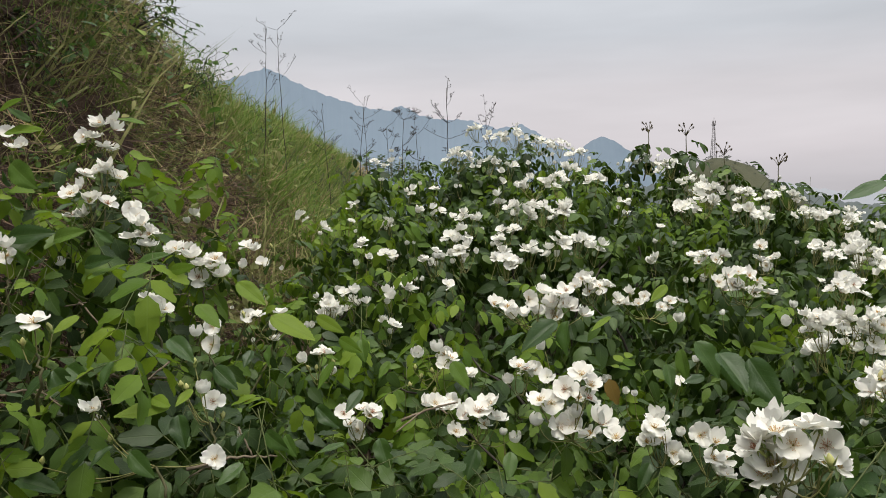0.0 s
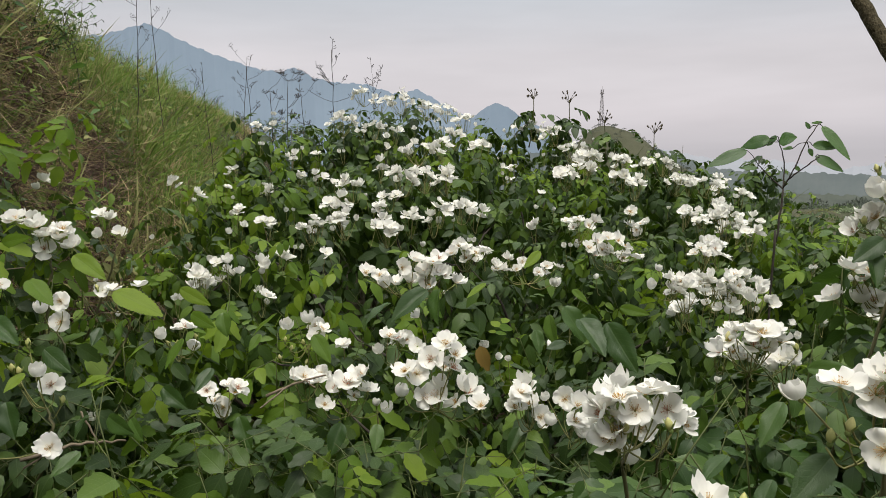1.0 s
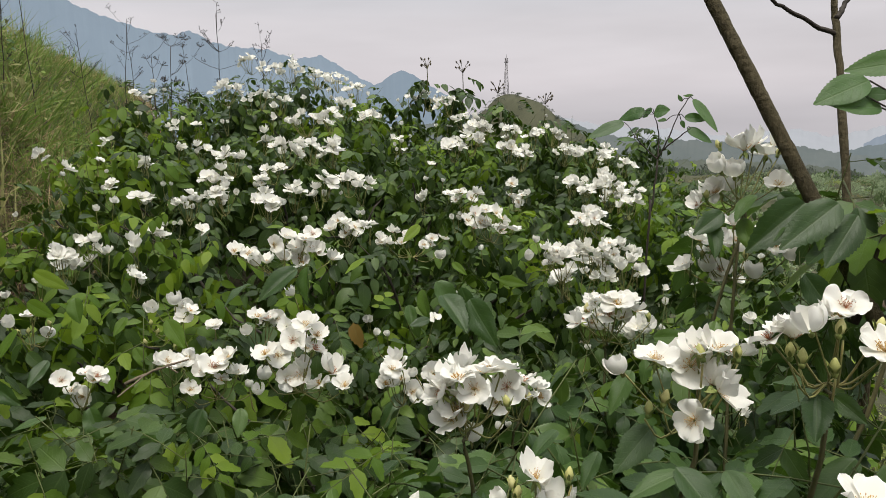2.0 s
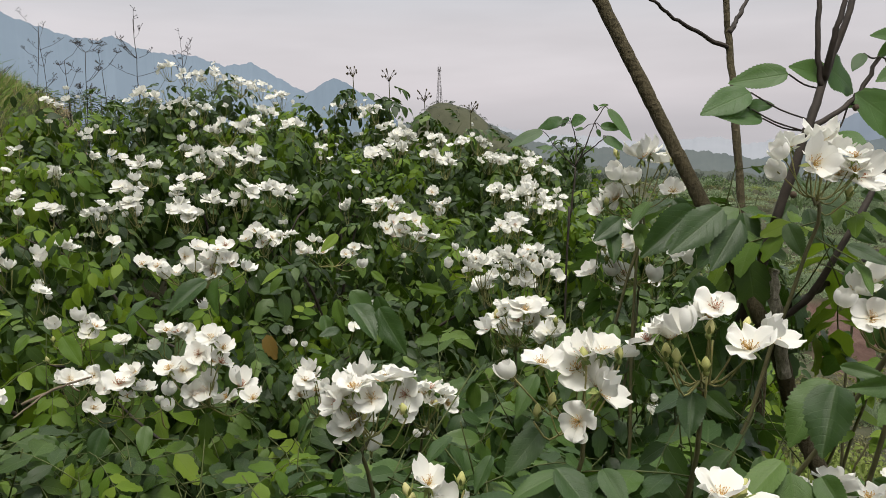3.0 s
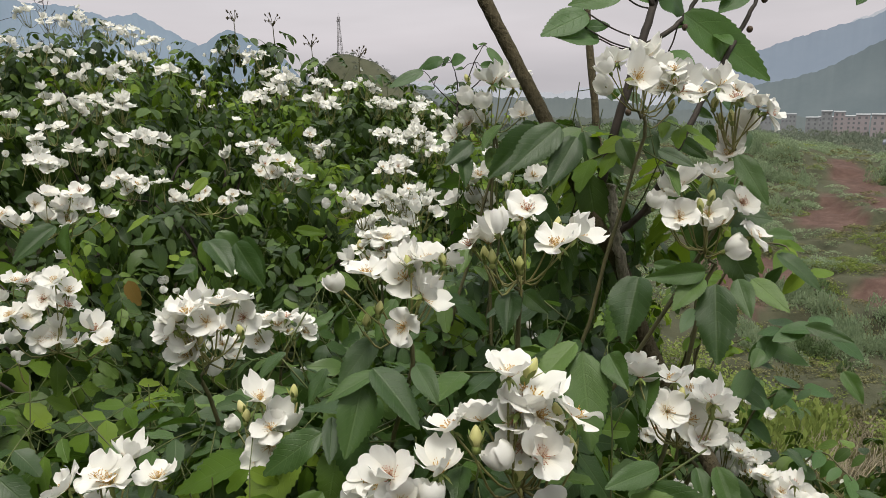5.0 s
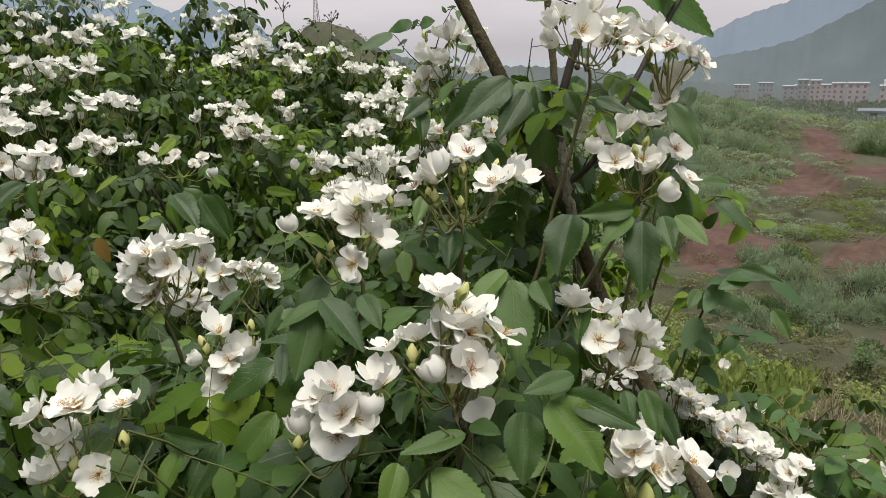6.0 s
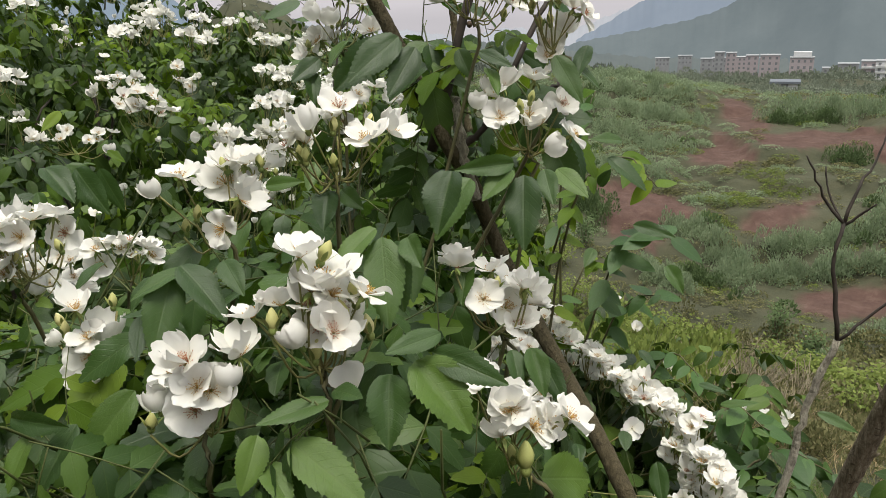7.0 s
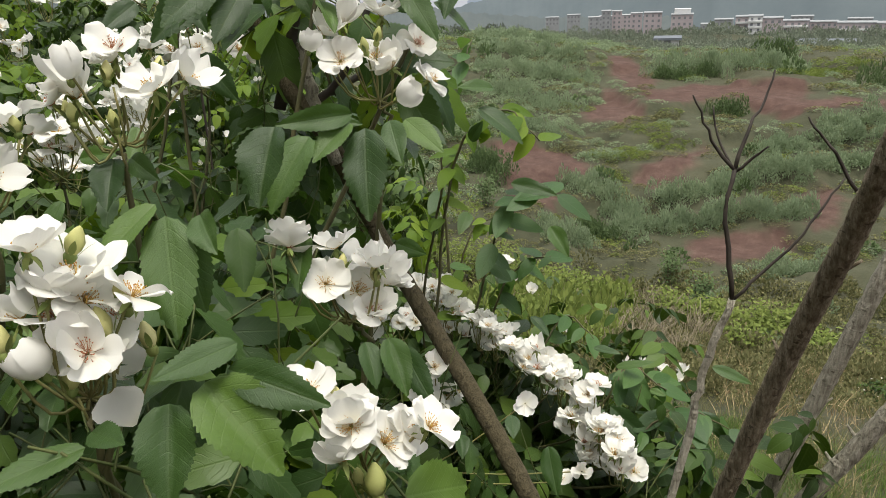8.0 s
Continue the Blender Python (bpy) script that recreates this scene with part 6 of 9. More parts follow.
BLADES = [mesh_of("leaflet", [(leaflet(30, 1.0, f, d, 0.045, wave=w, cols=3), None)], [LEAF_NEAR]) for f, d, w in ((0.18, 0.35, 0.08), (0.38, 0.55, 0.12), (0.10, 0.2, 0.06), (0.5, 0.4, 0.1), (0.28, 0.7, 0.06))]


BLADES_YOUNG = [mesh_of("leaflet", [(leaflet(30, 1.0, f, d, 0.045, wave=w, cols=3), None)], [LEAF_YOUNG]) for f, d, w in ((0.12, 0.25, 0.05), (0.2, 0.15, 0.08))]


def blade(bx, by, bz, tx, ty, tz, width, young=0):
    """One large leaflet from its stalk to its tip, turned half up and half to the camera."""
    m = along((bx, by, bz), (tx, ty, tz), (-0.45, -0.65, 0.75), rr.uniform(-.6, .6))
    m = m @ Matrix.Diagonal((width * 0.92, 1, width * 0.92, 1))
    home = right_bush if bx > 0.95 and bz < 1.15 else left_bush if bx < -0.25 else main_bush if by > 0.9 else near_bush
    under(new("leaflet", rr.choice(BLADES_YOUNG if young else BLADES)), home, m)


for row in [(0.630, 0.401, 1.311, 0.594, 0.380, 1.266, 0.62), (0.679, 0.364, 1.306, 0.651, 0.334, 1.250, 0.50), (0.674, 0.371, 1.316, 0.618, 0.383, 1.316, 0.34), (0.703, 0.349, 1.310, 0.704, 0.312, 1.292, 0.50), (0.694, 0.355, 1.310, 0.679, 0.328, 1.287, 0.50), (0.541, 0.459, 1.298, 0.520, 0.435, 1.272, 0.60), (0.550, 0.453, 1.298, 0.550, 0.420, 1.289, 0.50), (0.671, 0.371, 1.311, 0.631, 0.365, 1.294, 0.50), (0.521, 0.340, 1.288, 0.501, 0.304, 1.233, 0.46), (0.519, 0.345, 1.294, 0.472, 0.340, 1.270, 0.40), (0.536, 0.330, 1.287, 0.527, 0.302, 1.274, 0.60), (0.525, 0.336, 1.284, 0.528, 0.323, 1.230, 0.45), (0.478, 0.267, 1.223, 0.458, 0.240, 1.188, 0.60)]:
    blade(*row)
for row in [(0.493, 0.260, 1.230, 0.503, 0.212, 1.197, 0.62), (0.503, 0.255, 1.235, 0.527, 0.205, 1.224, 0.40), (0.510, 0.255, 1.246, 0.468, 0.255, 1.245, 0.40), (0.403, 0.308, 1.188, 0.381, 0.285, 1.164, 0.55), (0.419, 0.294, 1.183, 0.443, 0.239, 1.158, 0.50), (0.444, 0.286, 1.208, 0.396, 0.292, 1.206, 0.35), (0.403, 0.301, 1.171, 0.406, 0.266, 1.159, 0.55), (0.448, 0.286, 1.214, 0.452, 0.257, 1.221, 0.50), (0.359, 0.438, 1.179, 0.309, 0.429, 1.137, 0.45), (0.319, 0.458, 1.156, 0.279, 0.442, 1.117, 0.50), (0.290, 0.476, 1.149, 0.260, 0.457, 1.120, 0.50), (0.398, 0.443, 1.259, 0.370, 0.415, 1.212, 0.52), (0.408, 0.437, 1.263, 0.361, 0.438, 1.253, 0.40)]:
    blade(*row)
for row in [(0.405, 0.441, 1.266, 0.422, 0.388, 1.237, 0.45), (0.432, 0.422, 1.269, 0.432, 0.387, 1.253, 0.50), (0.280, 0.488, 1.162, 0.311, 0.439, 1.164, 0.35), (0.374, 0.449, 1.231, 0.360, 0.421, 1.209, 0.40), (0.391, 1.002, 1.260, 0.413, 0.943, 1.222, 0.55), (0.425, 0.978, 1.258, 0.443, 0.914, 1.202, 0.50), (0.372, 1.003, 1.226, 0.340, 0.995, 1.221, 0.50), (0.627, 0.822, 1.228, 0.660, 0.775, 1.240, 0.40), (0.599, 0.825, 1.185, 0.555, 0.807, 1.135, 0.45), (0.666, 0.340, 1.156, 0.655, 0.307, 1.124, 0.50), (0.672, 0.332, 1.149, 0.667, 0.295, 1.116, 0.45), (0.638, 0.390, 1.232, 0.610, 0.370, 1.202, 0.50), (0.652, 0.349, 1.155, 0.640, 0.321, 1.132, 0.50)]:
    blade(*row)
for row in [(0.612, 0.346, 1.074, 0.585, 0.327, 1.051, 0.50), (0.652, 0.323, 1.087, 0.648, 0.287, 1.062, 0.50), (0.801, 0.488, 1.156, 0.806, 0.449, 1.152, 0.50), (0.794, 0.399, 0.975, 0.777, 0.379, 0.966, 0.60), (0.836, 0.368, 0.991, 0.817, 0.349, 0.983, 0.60), (0.853, 0.335, 0.961, 0.831, 0.307, 0.928, 0.50), (0.774, 0.739, 1.408, 0.693, 0.739, 1.351, 0.50), (0.790, 0.731, 1.405, 0.775, 0.704, 1.354, 0.55), (0.828, 0.714, 1.403, 0.821, 0.684, 1.354, 0.55), (0.749, 0.745, 1.385, 0.706, 0.734, 1.357, 0.50), (0.806, 0.716, 1.359, 0.815, 0.683, 1.334, 0.50), (0.841, 0.705, 1.383, 0.838, 0.675, 1.348, 0.50), (0.672, 0.756, 1.264, 0.648, 0.736, 1.232, 0.50)]:
    blade(*row)
for row in [(0.789, 0.441, 1.398, 0.792, 0.403, 1.353, 0.42), (0.697, 0.462, 1.285, 0.638, 0.455, 1.237, 0.55), (0.705, 0.460, 1.298, 0.725, 0.424, 1.296, 0.35), (0.781, 0.417, 1.286, 0.783, 0.388, 1.274, 0.40), (0.726, 0.472, 1.389, 0.722, 0.443, 1.366, 0.50), (0.723, 0.478, 1.404, 0.736, 0.442, 1.391, 0.40), (0.599, 0.472, 1.230, 0.550, 0.463, 1.202, 0.50), (0.622, 0.461, 1.227, 0.607, 0.435, 1.184, 0.50), (0.449, 0.540, 1.249, 0.405, 0.529, 1.216, 0.50), (0.406, 0.554, 1.225, 0.380, 0.537, 1.202, 0.50), (0.375, 0.571, 1.241, 0.340, 0.559, 1.227, 0.50), (0.931, 0.493, 1.270, 0.950, 0.438, 1.238, 0.40), (0.940, 0.456, 1.192, 0.963, 0.407, 1.183, 0.35)]:
    blade(*row)
for row in [(0.916, 0.491, 1.238, 0.914, 0.473, 1.261, 0.50), (0.949, 0.487, 1.289, 0.904, 0.496, 1.300, 0.40), (0.963, 0.420, 1.144, 0.955, 0.388, 1.119, 0.50), (0.895, 0.477, 1.166, 0.867, 0.464, 1.154, 0.50), (1.253, 0.551, 0.828, 1.266, 0.506, 0.829, 0.40), (1.270, 0.518, 0.797, 1.301, 0.466, 0.814, 0.30), (1.299, 0.471, 0.760, 1.299, 0.441, 0.762, 0.50), (1.246, 0.510, 0.737, 1.264, 0.429, 0.679, 0.35), (1.304, 0.416, 0.663, 1.310, 0.357, 0.625, 0.40), (1.348, 0.405, 0.722, 1.354, 0.346, 0.682, 0.40), (1.382, 0.409, 0.790, 1.407, 0.344, 0.773, 0.30), (1.194, 0.633, 0.880, 1.193, 0.592, 0.859, 0.50), (-0.560, 0.993, 1.255, -0.593, 0.965, 1.217, 0.50)]:
    blade(*row)
for row in [(-0.556, 0.993, 1.255, -0.506, 0.964, 1.205, 0.55), (-0.535, 0.993, 1.259, -0.490, 0.967, 1.239, 0.50), (-0.380, 0.988, 1.188, -0.364, 0.959, 1.147, 0.60), (-0.228, 0.985, 1.157, -0.212, 0.958, 1.133, 0.60), (-0.280, 0.986, 1.165, -0.296, 0.959, 1.142, 0.50), (-0.256, 0.985, 1.162, -0.223, 0.959, 1.142, 0.60), (-0.577, 0.987, 1.183, -0.571, 0.959, 1.148, 0.50), (-0.505, 0.984, 1.146, -0.549, 0.955, 1.101, 0.40), (-0.390, 0.989, 1.202, -0.462, 0.963, 1.196, 0.42, 1), (-0.416, 0.990, 1.213, -0.382, 0.964, 1.208, 0.50, 1), (-0.538, 0.981, 1.111, -0.572, 0.956, 1.109, 0.35, 1), (-0.522, 0.982, 1.118, -0.478, 0.955, 1.092, 0.40, 1), (-0.158, 0.994, 1.260, -0.179, 0.966, 1.227, 0.40, 1)]:
    blade(*row)
for row in [(-0.031, 1.081, 1.102, -0.025, 1.051, 1.040, 0.60), (-0.104, 1.082, 1.116, -0.087, 1.053, 1.071, 0.55), (0.046, 1.080, 1.096, 0.027, 1.052, 1.054, 0.55), (0.101, 1.080, 1.091, 0.094, 1.052, 1.057, 0.55), (-0.159, 1.081, 1.109, -0.198, 1.056, 1.105, 0.50), (0.126, 1.095, 1.275, 0.080, 1.068, 1.255, 0.50), (0.454, 1.271, 1.218, 0.496, 1.241, 1.155, 0.55), (0.503, 1.270, 1.204, 0.526, 1.238, 1.125, 0.45), (0.224, 1.274, 1.260, 0.212, 1.244, 1.200, 0.60), (0.204, 1.274, 1.258, 0.131, 1.245, 1.212, 0.45), (0.428, 1.270, 1.205, 0.426, 1.240, 1.147, 0.50), (0.402, 1.268, 1.178, 0.403, 1.239, 1.139, 0.50), (0.368, 1.253, 1.000, 0.340, 1.224, 0.960, 0.50)]:
    blade(*row)
for row in [(0.394, 1.252, 0.989, 0.405, 1.224, 0.949, 0.50), (-0.150, 1.272, 1.233, -0.146, 1.244, 1.197, 0.70), (-0.350, 1.271, 1.216, -0.359, 1.244, 1.192, 0.60), (-0.314, 1.272, 1.226, -0.319, 1.244, 1.192, 0.60), (0.580, 1.589, 1.186, 0.608, 1.562, 1.159, 0.40, 1), (0.505, 1.597, 1.276, 0.459, 1.569, 1.243, 0.40, 1), (0.376, 1.591, 1.208, 0.325, 1.564, 1.182, 0.40, 1), (0.694, 1.586, 1.139, 0.759, 1.559, 1.125, 0.40, 1), (-0.125, 1.584, 1.115, -0.149, 1.556, 1.084, 0.50, 1), (-0.113, 1.578, 1.051, -0.087, 1.550, 1.008, 0.50, 1), (-0.289, 1.592, 1.220, -0.222, 1.564, 1.186, 0.40, 1), (-0.341, 1.590, 1.195, -0.374, 1.564, 1.176, 0.40, 1), (-0.058, 1.596, 1.267, -0.039, 1.569, 1.245, 0.50, 1)]:
    blade(*row)
for row in [(-0.580, 0.932, 1.120, -0.506, 0.906, 1.115, 0.40), (-0.557, 0.935, 1.165, -0.572, 0.909, 1.145, 0.50), (-0.450, 0.935, 1.163, -0.476, 0.909, 1.143, 0.45), (-0.427, 0.935, 1.155, -0.387, 0.907, 1.127, 0.50), (-0.585, 0.948, 1.310, -0.533, 0.920, 1.285, 0.50), (-0.371, 0.947, 1.306, -0.329, 0.920, 1.281, 0.50), (-0.311, 0.944, 1.267, -0.273, 0.917, 1.243, 0.50), (-0.448, 0.945, 1.277, -0.459, 0.917, 1.246, 0.50), (-0.174, 0.939, 1.212, -0.141, 0.912, 1.189, 0.50), (-0.113, 0.941, 1.233, -0.133, 0.914, 1.211, 0.50), (-0.275, 0.933, 1.137, -0.305, 0.906, 1.118, 0.50), (-0.377, 1.040, 1.210, -0.394, 1.013, 1.193, 0.50, 1), (-0.258, 1.048, 1.317, -0.186, 1.021, 1.287, 0.45, 1)]:
    blade(*row)
for row in [(-0.157, 1.046, 1.282, -0.121, 1.019, 1.266, 0.45, 1), (-0.208, 1.043, 1.249, -0.237, 1.016, 1.231, 0.50, 1), (-0.074, 1.043, 1.247, -0.038, 1.021, 1.285, 0.45, 1), (0.011, 1.042, 1.245, 0.034, 1.014, 1.210, 0.50, 1), (-0.367, 1.050, 1.336, -0.326, 1.022, 1.306, 0.50, 1), (-0.307, 1.053, 1.368, -0.259, 1.025, 1.338, 0.45, 1), (-0.544, 1.049, 1.322, -0.573, 1.022, 1.302, 0.50, 1), (-0.762, 1.269, 1.560, -0.706, 1.240, 1.514, 0.60), (-0.725, 1.275, 1.634, -0.753, 1.252, 1.656, 0.40), (-0.769, 1.259, 1.430, -0.675, 1.234, 1.442, 0.40), (-0.689, 1.258, 1.424, -0.621, 1.235, 1.444, 0.40), (-0.725, 1.254, 1.379, -0.749, 1.232, 1.412, 0.50), (-0.635, 1.254, 1.378, -0.573, 1.230, 1.394, 0.40)]:
    blade(*row)
for row in [(-0.584, 1.257, 1.417, -0.611, 1.235, 1.448, 0.40), (-0.545, 1.254, 1.376, -0.475, 1.232, 1.407, 0.40), (-0.762, 1.266, 1.520, -0.766, 1.243, 1.549, 0.50), (-0.653, 1.263, 1.488, -0.679, 1.237, 1.474, 0.40), (-0.771, 1.274, 1.615, -0.689, 1.249, 1.618, 0.40, 1), (-0.780, 1.277, 1.655, -0.727, 1.254, 1.673, 0.40, 1), (-0.562, 1.267, 1.526, -0.517, 1.241, 1.520, 0.40, 1), (-0.662, 1.267, 1.538, -0.673, 1.243, 1.547, 0.40, 1), (-0.570, 1.276, 1.636, -0.510, 1.250, 1.625, 0.40, 1), (-0.485, 1.253, 1.365, -0.431, 1.229, 1.377, 0.40, 1), (0.749, 0.663, 1.417, 0.672, 0.660, 1.371, 0.50), (0.766, 0.653, 1.404, 0.714, 0.638, 1.351, 0.50), (0.712, 0.664, 1.340, 0.724, 0.623, 1.294, 0.50)]:
    blade(*row)
for row in [(0.814, 0.631, 1.400, 0.809, 0.599, 1.365, 0.50), (0.723, 0.823, 1.389, 0.673, 0.813, 1.363, 0.50), (0.744, 0.813, 1.381, 0.740, 0.779, 1.339, 0.50), (0.708, 0.827, 1.374, 0.698, 0.796, 1.333, 0.50), (0.773, 0.802, 1.392, 0.775, 0.767, 1.354, 0.50), (0.761, 0.811, 1.411, 0.716, 0.798, 1.384, 0.50), (0.789, 0.800, 1.414, 0.799, 0.763, 1.387, 0.50), (0.907, 0.715, 1.411, 0.864, 0.698, 1.371, 0.50), (0.927, 0.705, 1.404, 0.916, 0.673, 1.356, 0.50), (0.967, 0.685, 1.388, 0.983, 0.645, 1.362, 0.45), (0.931, 0.697, 1.374, 0.960, 0.647, 1.320, 0.45), (1.027, 0.656, 1.373, 1.055, 0.610, 1.340, 0.40), (1.002, 0.672, 1.403, 1.004, 0.638, 1.376, 0.50)]:
    blade(*row)
for row in [(0.962, 0.692, 1.418, 0.925, 0.674, 1.385, 0.50), (1.056, 0.647, 1.394, 1.016, 0.629, 1.355, 0.50), (0.990, 0.681, 1.425, 0.994, 0.650, 1.416, 0.50)]:
    blade(*row)

# canes from the ground up to each flower head
def canes(bush, rootstock, radius, seed):
    q = random.Random(seed)
    for foot in CLUSTERS[bush.name]:
        r0 = Vector(rootstock) + Vector((q.uniform(-.12, .12), q.uniform(-.12, .12), 0))
        r0.z = gz(r0.x, r0.y) - 0.03
        reach = foot - r0
        mid_p = r0 + reach * 0.55 + Vector((q.uniform(-.06, .06), q.uniform(-.06, .06), 0.10 * reach.length - 0.1))
        if (mid_p.z > foot.z - 0.08):
            mid_p.z = foot.z - 0.12
        line = bend([r0, mid_p, foot - Vector((0, 0, 0.06)), foot], 6, 0.003, q)
        under(part("cane", mesh_of("cane", [(tube(line, taper(len(line), radius, 0.0017), 5), None)], [CANE]), None), bush, Matrix.Identity(4))


canes(near_bush, (0.50, 0.70, 0), 0.0034, 41)
canes(left_bush, (-0.85, 1.55, 0), 0.004, 42)

# inner leaves of the near, left and right roses
def scatter_round(bush, spots, each, spread, drop, templates, seed, mats=(LEAF, STALK), clear=0.34, name="foliage"):
    q = random.Random(seed)
    placed = []
    for s in spots:
        for _ in range(max(1, round(each / 4.2))):
            p = Vector(s) + Vector((q.gauss(0, spread), q.gauss(0, spread), -0.06 - abs(q.gauss(0, drop))))
            if p.z < gz(p.x, p.y) + 0.04 or not clear_of_eye(p, clear):
                continue
            twig, leaves = leafy_shoot(p, (q.uniform(-.8, .8), q.uniform(-.9, .5), 0.9), q, q.uniform(0.75, 1.1))
            kept = []
            for at, d, m in leaves:
                c = at + d * 0.07
                if not clear_of_eye(c, clear) or (bush is near_bush and not inside_view_edge(at + d * 0.12)) or hides_bloom(c, 0.042):
                    continue
                kept.append((q.choice(templates), m))
            if len(kept) > 2:
                placed += [(twig, None)] + kept
    if placed:
        tagged(under(part(name, mesh_of(name, placed, list(mats)), None), bush, Matrix.Identity(4)), kind="stuff")


scatter_round(near_bush, feet, 42, 0.085, 0.16, LEAF_MID, 51, (LEAF_NEAR, STALK))
scatter_round(near_bush, [f - Vector((0, 0, 0.25)) for f in feet], 45, 0.12, 0.18, LEAF_MID, 52, (LEAF_NEAR, STALK))
scatter_round(near_bush, [(0.87, 0.66, 1.26), (0.88, 0.85, 1.28), (0.82, 0.55, 1.16), (0.72, 0.40, 1.05), (0.9, 0.62, 1.05), (0.80, 0.80, 1.26), (0.75, 0.72, 1.22), (0.85, 0.9, 1.24), (0.72, 0.85, 1.2)], 15, 0.07, 0.12, LEAF_MID, 53, (LEAF_NEAR, STALK))
scatter_round(near_bush, [(0.774, 0.867, 1.39), (0.78, 0.90, 1.36), (0.80, 0.93, 1.40), (0.82, 0.66, 1.39), (0.80, 0.70, 1.36), (0.84, 0.52, 1.37), (0.75, 0.44, 1.28), (0.57, 0.45, 1.27), (0.66, 0.97, 1.16)], 8, 0.045, 0.05, LEAF_MID, 59, (LEAF_NEAR, STALK))
scatter_round(near_bush, feet, 7, 0.10, 0.12, LEAF_MID, 60, (LEAF_YOUNG, STALK), name="young_foliage")
scatter_round(left_bush, CLUSTERS[left_bush.name], 26, 0.11, 0.16, LEAF_MID, 54)
scatter_round(left_bush, CLUSTERS[left_bush.name], 7, 0.10, 0.02, LEAF_MID, 55, (LEAF_YOUNG, STALK), name="young_foliage")
scatter_round(left_bush, [(-0.5, 0.95, 1.05), (-0.62, 1.15, 1.08), (-0.4, 0.85, 1.0), (-0.55, 1.3, 1.12), (-0.35, 1.05, 1.05), (-0.75, 1.1, 1.05), (-0.2, 0.9, 1.02)], 90, 0.13, 0.12, LEAF_MID, 56)
scatter_round(right_bush, CLUSTERS[right_bush.name], 42, 0.10, 0.14, LEAF_LO, 57)
scatter_round(right_bush, [f - Vector((0, 0, 0.22)) for f in CLUSTERS[right_bush.name]], 30, 0.14, 0.16, LEAF_LO, 58)

# the arching cane that carries the garland
run = sorted(CLUSTERS[right_bush.name], key=lambda v: v.y)
r0 = Vector((1.05, 0.75, gz(1.05, 0.75) - 0.02))
for foot in run:
    line = bend([r0, r0.lerp(foot, 0.5) + Vector((0.05, 0.05, 0.12)), foot], 7, 0.004, rr)
    under(part("cane", mesh_of("cane", [(tube(line, taper(len(line), 0.0055, 0.0016), 5), None)], [CANE]), None), right_bush, Matrix.Identity(4))

# a yellowed leaf in the mound
under(new("yellowed_leaf", mesh_of("yellowed_leaf", [(leaflet(12, 0.55, 0.2, 0.3, 0.04), None)], [LEAF_OLD])), main_bush, along((0.30, 1.28, 1.15), (0.31, 1.26, 1.105), (-0.6, -1, 0.3)))

# dark stems inside the mound
q = random.Random(43)
for k in range(60):
    x, y = q.uniform(-0.7, 1.2), q.uniform(0.8, 4.2)
    if not in_mound(x + 0.25, y):
        continue
    top = Vector((x, y, canopy(x, y) - q.uniform(0.06, 0.2)))
    r0 = Vector((x * 0.6 + 0.15 + q.uniform(-.2, .2), y + q.uniform(-.4, .4), 0))
    r0.z = gz(r0.x, r0.y) - 0.03
    line = bend([r0, r0.lerp(top, 0.6) + Vector((q.uniform(-.15, .15), q.uniform(-.15, .15), 0.12)), top], 6, 0.006, q)
    under(part("cane", mesh_of("cane", [(tube(line, taper(len(line), 0.007, 0.002), 5), None)], [TWIG_DARK]), None), main_bush, Matrix.Identity(4))

# ---- small trees among the roses ----
TRUNK = [(0.87, 0.02, -0.05), (0.88, 0.20, 0.55), (0.900, 0.398, 0.834), (0.925, 0.633, 1.044), (0.915, 0.69, 1.13), (0.865, 0.675, 1.22), (0.815, 0.67, 1.29), (0.812, 0.761, 1.40), (0.748, 0.850, 1.60), (0.684, 0.939, 1.80), (0.626, 1.018, 1.98)]
STEM_B = [(0.808, 0.687, 1.269), (0.826, 0.680, 1.334), (0.855, 0.675, 1.432), (0.888, 0.677, 1.517), (0.930, 0.693, 1.584), (0.970, 0.701, 1.663), (1.008, 0.723, 1.746)]
STEM_C = [(0.911, 0.685, 1.555), (0.911, 0.696, 1.618), (0.930, 0.716, 1.704)]
STEM_D = [(0.914, 0.685, 1.566), (0.912, 0.673, 1.616), (0.931, 0.675, 1.670), (0.940, 0.679, 1.711)]
STEM_E = [(0.839, 0.673, 1.268), (0.870, 0.644, 1.304), (0.905, 0.623, 1.388), (0.972, 0.631, 1.470), (1.028, 0.641, 1.532), (1.059, 0.646, 1.570), (1.079, 0.655, 1.605)]
STEM_F = [(0.880, 0.677, 1.504), (0.948, 0.676, 1.536), (1.007, 0.684, 1.596), (1.031, 0.688, 1.615)]
STEM_G = [(0.834, 0.675, 1.268), (0.926, 0.695, 1.291), (1.002, 0.700, 1.314), (1.057, 0.703, 1.341)]
SIDE_STEM = [(1.074, 0.904, 1.121), (1.059, 0.934, 1.253), (1.058, 0.956, 1.375), (1.072, 1.001, 1.535), (1.094, 1.045, 1.645), (1.102, 1.069, 1.733), (1.131, 1.096, 1.827)]
SIDE_TWIG = [(1.094, 1.045, 1.645), (1.041, 1.058, 1.670), (0.985, 1.061, 1.694), (0.942, 1.060, 1.719), (0.908, 1.076, 1.734)]
SIDE_TWIG_B = [(1.095, 1.049, 1.673), (1.129, 1.065, 1.705), (1.176, 1.088, 1.750)]
